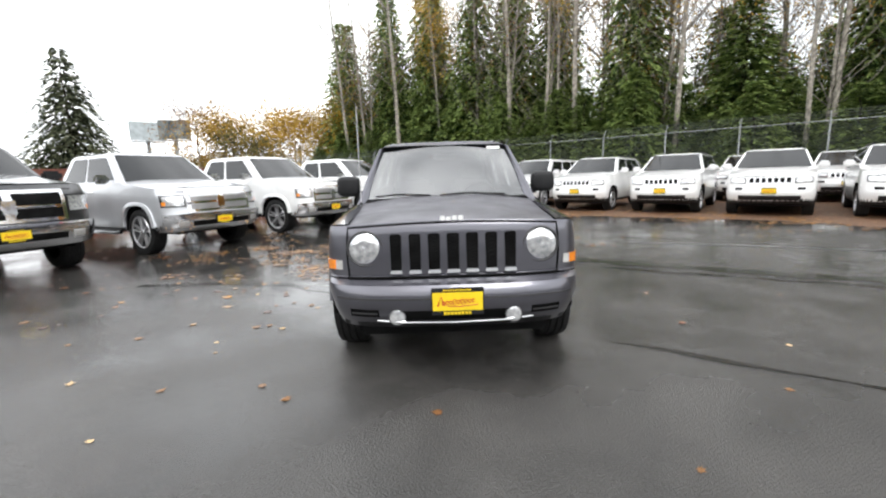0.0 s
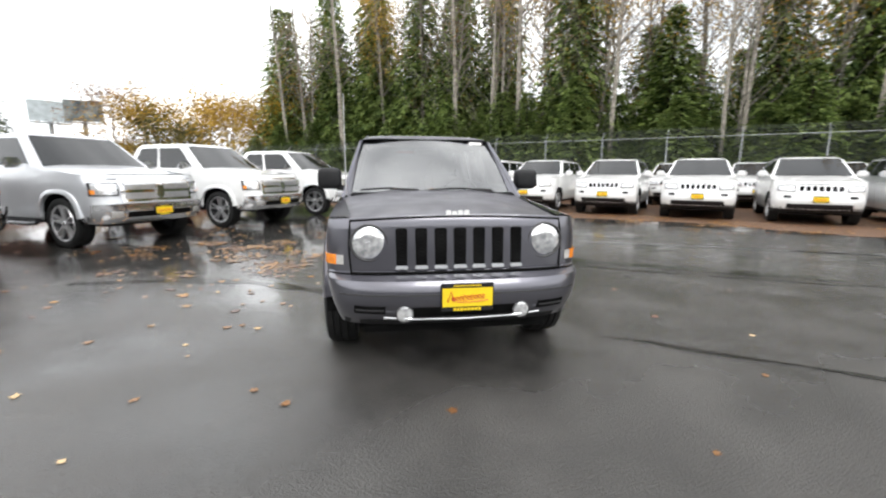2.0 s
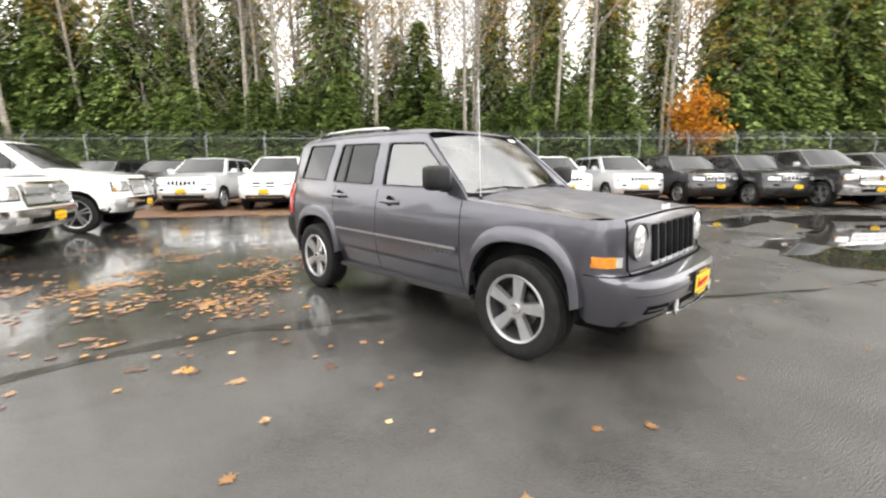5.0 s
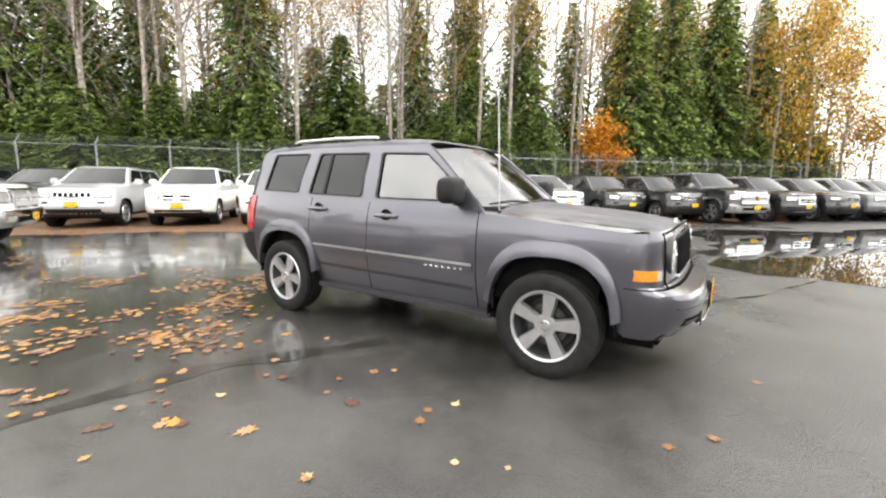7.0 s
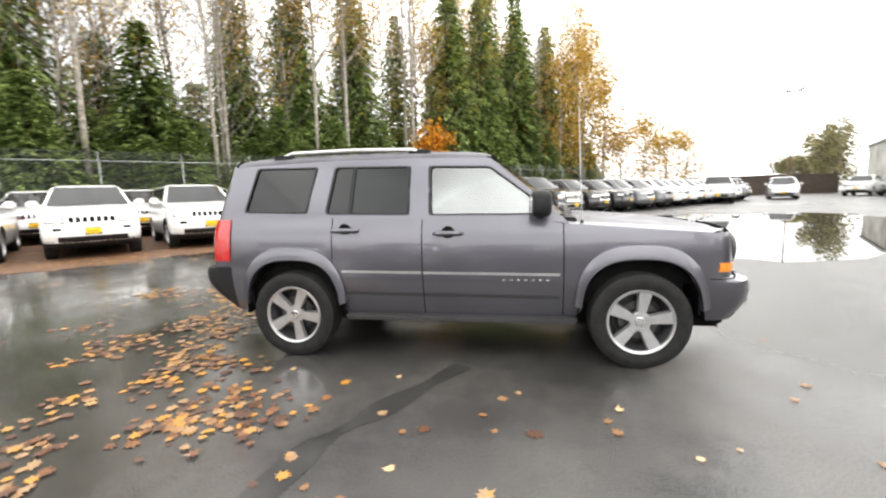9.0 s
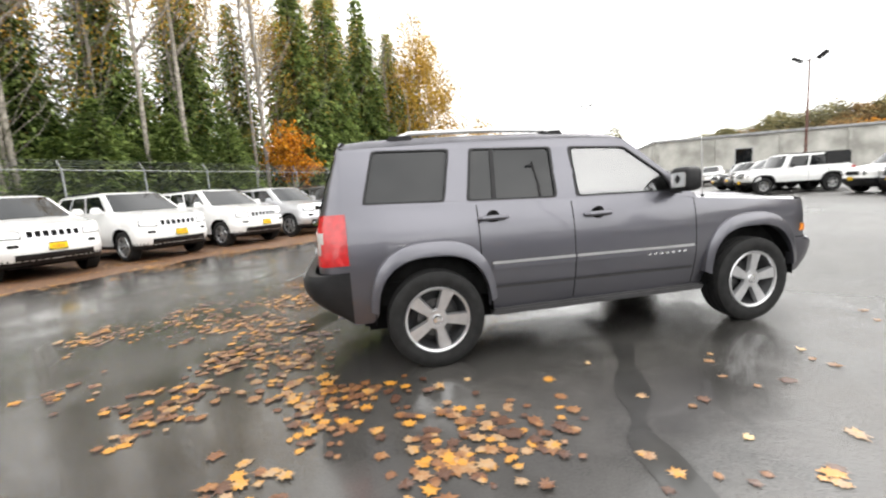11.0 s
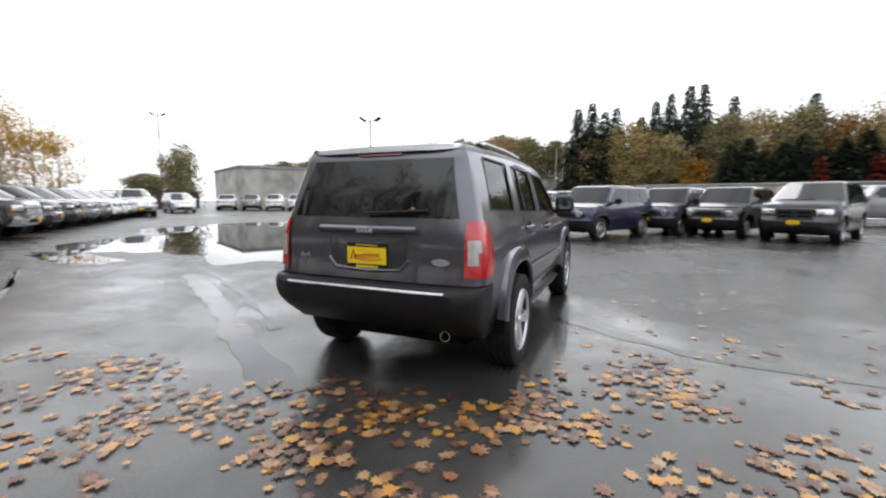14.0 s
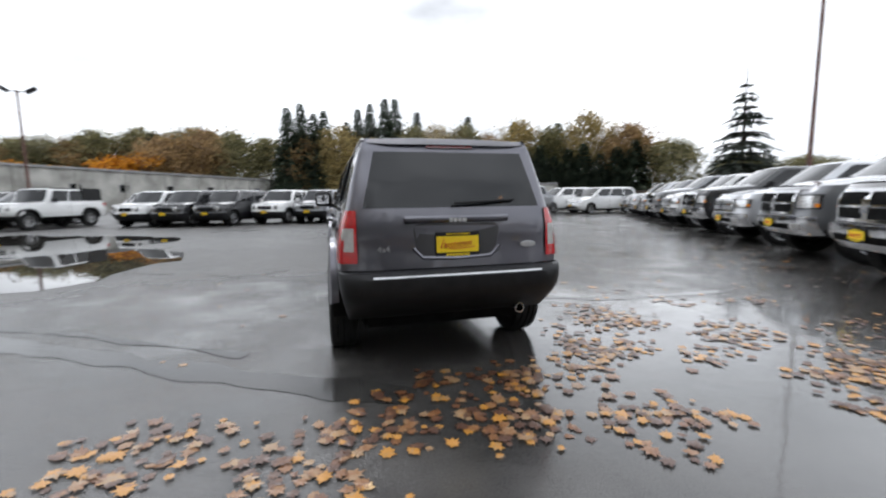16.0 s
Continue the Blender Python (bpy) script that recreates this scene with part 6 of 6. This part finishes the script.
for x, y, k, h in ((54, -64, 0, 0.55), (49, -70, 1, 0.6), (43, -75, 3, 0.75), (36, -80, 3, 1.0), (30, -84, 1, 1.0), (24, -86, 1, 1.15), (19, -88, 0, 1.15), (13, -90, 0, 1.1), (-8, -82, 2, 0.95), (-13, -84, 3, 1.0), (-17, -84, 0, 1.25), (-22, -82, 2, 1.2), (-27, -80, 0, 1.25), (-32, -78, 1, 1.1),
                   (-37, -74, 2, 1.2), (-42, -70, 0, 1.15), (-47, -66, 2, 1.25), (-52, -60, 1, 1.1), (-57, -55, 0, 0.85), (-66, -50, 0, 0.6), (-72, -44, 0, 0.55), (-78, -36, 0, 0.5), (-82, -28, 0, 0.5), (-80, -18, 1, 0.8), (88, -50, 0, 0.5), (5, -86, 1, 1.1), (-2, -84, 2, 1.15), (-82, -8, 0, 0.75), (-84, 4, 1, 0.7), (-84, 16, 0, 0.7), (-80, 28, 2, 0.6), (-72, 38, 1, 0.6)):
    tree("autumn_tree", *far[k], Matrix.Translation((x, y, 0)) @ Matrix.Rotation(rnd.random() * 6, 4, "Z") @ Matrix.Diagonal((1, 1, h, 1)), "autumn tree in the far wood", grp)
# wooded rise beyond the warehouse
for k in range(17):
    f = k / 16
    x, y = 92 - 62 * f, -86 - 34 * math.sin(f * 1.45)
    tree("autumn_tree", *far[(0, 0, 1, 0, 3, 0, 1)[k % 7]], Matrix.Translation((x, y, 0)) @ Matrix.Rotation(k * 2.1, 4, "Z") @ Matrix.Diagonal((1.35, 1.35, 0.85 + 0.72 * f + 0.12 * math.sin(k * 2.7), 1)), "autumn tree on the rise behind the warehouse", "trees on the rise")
for x, y, h in ((8, -84, 0.95), (5.5, -85, 1.0), (3, -84, 0.9), (-3.5, -86, 0.85), (-8.5, -87, 1.05), (-11.5, -86, 1.1), (-14, -88, 1.12), (-19, -89, 1.0), (-30, -86, 0.95), (-38, -79, 0.85), (1, -86, 0.95), (-6, -88, 1.0), (33, -88, 0.7), (-45, -73, 0.8)):
    tree("fir_tree", fir_trunk, fir[rnd.randrange(2)], Matrix.Translation((x, y, 0)) @ Matrix.Rotation(rnd.random() * 6, 4, "Z") @ Matrix.Diagonal((1.25, 1.25, h, 1)), "dark fir tree standing above the far wood", "far firs")
for k in range(17):
    f = k / 16
    x, y = -16 - 34 * f, -72 + 16 * f * f
    tree("dark_hedge_tree", None, fir[k % 2], Matrix.Translation((x, y, -0.5)) @ Matrix.Rotation(k * 1.3, 4, "Z") @ Matrix.Diagonal((1.15, 1.15, 0.50 + 0.06 * math.sin(k * 2.1), 1)), "dark evergreen in a hedge at the lot's edge", "evergreen hedge")
for x, y in ((-31, -66), (-25.5, -67)):
    tree("red_leaved_tree", None, conifer_meshes(61, 7, 1.3, M["redleaf"], droop=0.1, dense=1.0, size=0.4), Matrix.Translation((x, y, 0)), "narrow tree with dark red autumn leaves")
tree("grey_fir_tree", fir_trunk, conifer_meshes(66, 15, 4.6, M["snowfir"], droop=0.25, dense=0.42, size=0.6, bare=0.12), Matrix.Translation((-42, -29.5, 0)) @ Matrix.Diagonal((0.9, 0.9, 0.85, 1)), "open grey-green fir tree with layered branches")
# same haze-lightened olive as in the far wood
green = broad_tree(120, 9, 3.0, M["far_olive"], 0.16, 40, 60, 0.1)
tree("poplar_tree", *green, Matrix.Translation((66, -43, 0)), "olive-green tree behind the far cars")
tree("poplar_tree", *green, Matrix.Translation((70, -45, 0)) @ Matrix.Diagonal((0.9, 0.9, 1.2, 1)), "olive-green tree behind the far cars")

# ---- buildings, walls, lamps ----
M["concrete"] = material("weathered_concrete", (0.42, 0.41, 0.37), 0.85, second=(0.54, 0.53, 0.49), vary=0.35, scale=0.45, bump=0.3, bump_scale=6)
M["tin"] = material("grey_roof_edge", (0.30, 0.30, 0.30), 0.5, vary=0.2, scale=2)
M["redwood"] = material("red_brown_boards", (0.16, 0.055, 0.035), 0.8, vary=0.3, scale=3, bump=0.3, bump_scale=20)
M["panel"] = material("pale_sign_panel", (0.42, 0.46, 0.47), 0.6, vary=0.15, scale=1.5)
M["poster"] = material("dark_poster", (0.05, 0.07, 0.08), 0.5, second=(0.25, 0.26, 0.24), vary=0.5, scale=0.6)


def wall_run(name, a, c, high, thick, mat, label, category, cap=None, pieces=0, openings=()):
    a, c = Vector((*a, 0)), Vector((*c, 0))
    d = (c - a)
    ln = d.length
    m = Matrix.Translation(a) @ Matrix.Rotation(math.atan2(d.y, d.x), 4, "Z")
    t = thing(name, m, label, category)
    part("wall", boxed(0, ln, -thick, 0, 0, high), mat, t, smooth=False)
    if cap:
        part("roof_edge", boxed(-0.2, ln + 0.2, -thick - 0.2, 0.25, high, high + 0.25, bevel=0.03), cap, t)
    if pieces:
        first = None
        k = 0
        while k * pieces < ln:
            if first is None:
                first = o = part("pilaster", boxed(-0.18, 0.18, 0, 0.12, 0, high, bevel=0.02), mat, t)
            else:
                o = again(first)
            o.location = (k * pieces, 0, 0)
            k += 1
    for x, w, z0, z1 in openings:
        f = part("window", boxed(x - w / 2 - 0.08, x + w / 2 + 0.08, 0, 0.06, z0 - 0.08, z1 + 0.08), M["tin"], t)
        part("pane", boxed(x - w / 2, x + w / 2, 0.03, 0.065, z0, z1), M["glass_dark"], f)
    return t


wall_run("warehouse", (6.4, -96), (40.7, -31), 5.0, 14, M["concrete"], "long low warehouse with stained concrete walls", "building", M["tin"], 6.1, [(64.5, 1.6, 1.2, 3.6), (49, 1.2, 2.4, 3.3), (43, 1.2, 2.4, 3.3), (36, 1.2, 2.4, 3.3), (28, 1.2, 2.4, 3.3), (16, 1.6, 2.4, 3.3)])
wall_run("low_wall", (-34, -54), (-3, -62), 3.1, 0.4, M["concrete"], "low concrete wall at the edge of the lot", "wall", M["tin"], 5)
wall_run("board_fence", (-14, 41), (-50, 8), 2.6, 0.15, M["redwood"], "red-brown board fence behind the trucks", "fence", None, 2.4)
wall_run("board_fence", (50, -5), (52, -34), 2.2, 0.15, M["bark_dark"], "dark board fence behind the far cars", "fence", None, 2.4)
wall_run("low_fence", (-36, -52), (-72, -30), 1.9, 0.1, M["bark_dark"], "dark fence at the edge of the lot", "fence", None, 3)
for x, y, w, mat, tilt in ((-46, 69, 4.6, M["panel"], 8), (-41, 68, 4.4, M["poster"], -14)):
    bb = thing("billboard", pose(x, y, 0, 0, 0, -145 + tilt), "large roadside billboard on a steel post", "billboard")
    part("panel", boxed(-w / 2, w / 2, -0.15, 0.15, 8.3, 11.2), mat, bb)
    part("catwalk", boxed(-w / 2, w / 2, -0.2, 0.7, 8.0, 8.15), M["steel"], bb)
    part("post", lathe(bmesh.new(), [(0, 0.3), (8.3, 0.3)], 12, "z"), M["steel"], bb)


def lamp_post(x, y, high, r, mat, heads=2, turn=0, label=""):
    t = thing("lamp_post", pose(x, y, 0, 0, 0, turn), label, "lamp post")
    part("pole", lathe(bmesh.new(), [(0, r * 1.3), (0.3, r), (high, r * 0.6), (high + 0.02, 0.001)], 10, "z"), mat, t)
    for s in (-1, 1)[:heads]:
        a = part("arm", tube(bmesh.new(), [(0, 0, high - 0.1), (s * 0.45, 0, high - 0.02)], 0.03, 6), M["steel"], t)
        hb = box(bmesh.new(), -0.28, 0.28, -0.16, 0.16, -0.1, 0.1, bevel=0.03)
        bmesh.ops.transform(hb, verts=hb.verts, matrix=Matrix.Translation((s * 0.6, 0, high + 0.05)) @ Matrix.Rotation(s * radians(-35), 4, "Y"))
        part("lamp_head", hb, M["plastic"], a)
    return t


lamp_post(17.4, -23.0, 7.45, 0.09, M["rust"], 2, 20, "tall parking-lot lamp post with two floodlight heads")
lamp_post(50.3, -28.1, 11.2, 0.11, M["rust"], 2, 50, "tall parking-lot lamp post with floodlight heads")
lamp_post(-22.0, -8.85, 16.5, 0.12, M["rust"], 1, 0, "tall brown steel pole behind the trucks")

# painted lines and sealed cracks
M["film"] = material("thin_water_film", (0.036, 0.035, 0.033), 0.13, vary=0.25, scale=3, bump=0.06, bump_scale=30, rough_vary=0.05)
strip("wet_streak", [(5.1, 1.85), (3.9, 2.5), (2.8, 3.15), (1.4, 4.05), (0.4, 4.6)], 0.17, M["film"], "bright streak of running water on the asphalt", z=0.003, seed=4, category="wet streak")
strip("wet_streak", [(-0.9, 2.1), (-2.0, 2.75), (-2.9, 2.9), (-3.9, 2.9)], 0.09, M["film"], "bright streak of running water on the asphalt", z=0.003, seed=9, category="wet streak")
strip("parking_line", [(3.25, 5.08), (4.85, 4.4), (6.5, 3.55), (8.2, 2.75)], 0.045, M["line"], "worn white parking line", category="parking line")
strip("crack", [(0.92, 0.72), (1.5, 0.4), (2.1, -0.02), (2.7, -0.42), (4.2, -1.1)], 0.024, M["tar"], "dark tar-sealed crack in the asphalt", seed=3)
strip("crack", [(1.5, 3.55), (2.4, 3.0), (3.2, 2.5), (4.55, 1.8), (6.2, 1.0)], 0.05, M["tar"], "dark tar-sealed crack in the asphalt", seed=5)
strip("crack", [(3.46, 5.75), (4.69, 5.1), (6.4, 3.6), (9.0, 2.4)], 0.05, M["tar"], "dark tar-sealed crack in the asphalt", seed=7)

# ---- fallen leaves ----
M["leaf"] = material("fallen_leaf", (0.14, 0.055, 0.022), 0.4, second=(0.62, 0.33, 0.12), vary=0.6, scale=30, island=1.6, bump=0.5, bump_scale=90, coat=0.4)
ramp = next(n for n in M["leaf"].node_tree.nodes if n.bl_idname == "ShaderNodeValToRGB").color_ramp
for at, colour in ((0.0, (0.08, 0.034, 0.018, 1)), (0.25, (0.16, 0.065, 0.025, 1)), (0.45, (0.22, 0.095, 0.03, 1)), (0.64, (0.28, 0.15, 0.065, 1)), (0.82, (0.33, 0.225, 0.13, 1)), (0.92, (0.37, 0.20, 0.06, 1)), (1.0, (0.46, 0.21, 0.025, 1))):
    e = ramp.elements.new(at)
    e.color = colour
for at in (5, 2):
    for e in list(ramp.elements):
        if abs(e.position - (0.35 if at == 2 else 0.65)) < 0.001:
            ramp.elements.remove(e)
            break
M["leaf_one"] = material("fallen_leaf_bright", (0.33, 0.15, 0.04), 0.42, second=(0.58, 0.40, 0.20), vary=0.35, scale=25, object_random=1.0, bump=0.4, bump_scale=90, coat=0.3)
OUTLINE = [(0.0, -0.58), (0.11, -0.32), (0.42, -0.38), (0.33, -0.13), (0.63, 0.09), (0.33, 0.17), (0.30, 0.44), (0.11, 0.34), (0.0, 0.64), (-0.11, 0.34), (-0.30, 0.44), (-0.33, 0.17), (-0.63, 0.09), (-0.33, -0.13), (-0.42, -0.38), (-0.11, -0.32)]


def add_leaf(verts, faces, c, size, turn, curl, rnd, z=0.006):
    ca, sa = math.cos(turn), math.sin(turn)
    i = len(verts)
    k1, k2 = rnd.uniform(0.65, 1.1), rnd.uniform(0.8, 1.15)
    verts.append((c[0], c[1], z + 0.002))
    for px, py in OUTLINE:
        ragged = size * rnd.uniform(0.78, 1.15)
        px, py = px * ragged * k1, py * ragged * k2
        h = curl * (px * px + py * py) / size * rnd.uniform(0.3, 1.6)
        verts.append((c[0] + px * ca - py * sa, c[1] + px * sa + py * ca, z + h))
    n = len(OUTLINE)
    for k in range(n):
        faces.append((i, i + 1 + k, i + 1 + (k + 1) % n))


def scatter(name, spots, seed, label, clump=True):
    rnd = random.Random(seed)
    verts, faces = [], []

    def lay(x, y, size, z):
        if abs(x) < 0.86 and 0.0 < y < 4.2 and rnd.random() < 0.93:
            return
        add_leaf(verts, faces, (x, y), size * rnd.uniform(0.6, 1.3), rnd.random() * 6.28, rnd.uniform(0.0, 0.04) if rnd.random() < 0.85 else rnd.uniform(0.08, 0.25), rnd, z=z)
    for cx, cy, rx, ry, turn, count, size in spots:
        ct, st = math.cos(radians(turn)), math.sin(radians(turn))
        done = tries = 0
        while done < count and tries < count * 12:
            tries += 1
            a, b2 = rnd.gauss(0, 0.55), rnd.gauss(0, 0.55)
            x, y = cx + a * rx * ct - b2 * ry * st, cy + a * rx * st + b2 * ry * ct
            if noise.noise((x * 1.5, y * 1.5, 2.0)) < rnd.uniform(-0.18, 0.38):
                continue
            many = rnd.choice((1, 1, 1, 2, 5, 9, 14, 22)) if clump else 1
            for k in range(many):
                q = 0.031 * math.sqrt(many)
                lay(x + rnd.gauss(0, q * 1.3), y + rnd.gauss(0, q), size, 0.0045 + 0.0012 * min(k, 6) + 0.001 * rnd.random())
            done += many
    me = bpy.data.meshes.new(name)
    me.from_pydata(verts, [], faces)
    me.materials.append(M["leaf"])
    return tagged(new(name, me), label, "fallen leaves", kind="stuff")


scatter("fallen_leaves", [(-1.55, 3.9, 0.55, 0.6, 0, 81, 0.071), (-1.85, 3.2, 0.4, 0.35, 0, 44, 0.071), (0.2, 5.0, 1.3, 0.3, -10, 66, 0.071), (1.6, 6.3, 1.2, 0.8, -30, 66, 0.071), (-0.45, 5.05, 0.5, 0.25, -8, 81, 0.071), (-0.35, 4.75, 0.95, 0.42, -8, 175, 0.071), (0.95, 5.25, 1.1, 0.42, -6, 133, 0.071), (2.1, 5.0, 0.9, 0.5, -20, 47, 0.071), (-1.5, 4.35, 0.85, 0.55, 20, 122, 0.071), (-2.05, 3.35, 0.45, 0.75, 10, 63, 0.071), (-2.5, 4.5, 0.8, 0.9, 0, 100, 0.071),
                          (-1.9, 5.2, 1.3, 0.5, -10, 122, 0.071), (-1.7, 6.3, 1.5, 0.7, 20, 122, 0.071), (-3.3, 6.2, 1.4, 1.0, 60, 138, 0.071), (-4.6, 7.6, 2.6, 1.3, 60, 159, 0.071), (-3.0, 5.0, 1.0, 0.8, 40, 74, 0.071), (-2.0, 8.4, 2.4, 1.4, 50, 106, 0.071), (-5.0, 4.8, 2.0, 0.9, 60, 47, 0.071), (1.7, 6.2, 1.6, 0.8, -20, 63, 0.071),
                          (-3.0, 3.0, 0.8, 0.8, 0, 20, 0.071), (1.5, 9.5, 3.0, 1.5, -30, 68, 0.071), (5.5, 7.2, 3.4, 0.7, -40, 47, 0.071)], 5, "brown and yellow fallen leaves, wet on the asphalt")
scatter("fallen_leaves", [(0.0, 2.0, 6.5, 6.5, 0, 80, 0.07), (-6.5, 1.5, 2.5, 1.0, 60, 60, 0.075), (-2.6, 2.6, 1.2, 1.2, 0, 26, 0.08)], 8, "single leaves strewn over the wet asphalt", False)
spots = []
for k in range(30):
    p = row_point(-16 + k * 1.05, 10.6)
    spots.append((p.x, p.y, 1.0, 0.9, -40, 85, 0.085))
    p = row_point(-16 + k * 1.05, 13.2)
    spots.append((p.x, p.y, 1.1, 2.4, -40, 110, 0.095))
scatter("fallen_leaves", spots, 6, "thick drift of brown leaves along the parked cars")
rnd3 = random.Random(9)
for x, y in ((-1.83, 0.06), (-1.86, -0.45), (1.0, -0.83), (-1.59, 1.21), (-1.88, 0.85), (-2.32, 1.31), (-1.21, 0.08), (-1.83, 2.32), (-2.14, 2.3), (-1.15, 2.53), (-1.1, 3.37), (-0.27, 4.31), (-0.45, 4.6), (0.73, 5.36), (-1.45, 1.12), (-1.70, 1.18), (-2.9, -0.1), (-3.1, 0.9), (-2.5, 0.2), (2.4, 0.4), (2.9, -0.5), (1.9, -0.2), (-1.0, -0.1), (3.3, 1.6), (-2.6, 1.0), (-1.3, 1.7), (-1.6, 1.9), (2.2, 5.3), (2.6, 6.1), (-3.4, 0.0)):
    verts, faces = [], []
    add_leaf(verts, faces, (0, 0), rnd3.uniform(0.045, 0.075), 0, rnd3.uniform(0.1, 0.5), rnd3, z=0.004)
    me = bpy.data.meshes.new("fallen_leaf")
    me.from_pydata(verts, [], faces)
    me.materials.append(M["leaf_one"])
    o = new("fallen_leaf", me)
    o.matrix_world = pose(x, y, 0, 0, 0, rnd3.random() * 360)
    tagged(o, "single yellow-brown fallen leaf on wet asphalt", "leaf", "single fallen leaves")

# leaves caught on the parked car
for x, y, z, rx, size in ((-0.02, 1.25, 1.115, 8, 0.035), (-0.33, 1.27, 1.112, 8, 0.04), (0.05, 0.85, 1.073, 3, 0.022), (-0.31, 4.247, 1.185, -70, 0.04)):
    verts, faces = [], []
    add_leaf(verts, faces, (0, 0), size, 0, 0.2, rnd3, z=0.0)
    me = bpy.data.meshes.new("fallen_leaf")
    me.from_pydata(verts, [], faces)
    me.materials.append(M["leaf_one"])
    o = new("fallen_leaf", me)
    o.matrix_world = pose(x, y, z, rx, 0, 0) @ pose(0, 0, 0, 0, 0, rnd3.random() * 360)
    tagged(o, "small orange leaf stuck on the wet grey car", "leaf", "leaves stuck on the car")
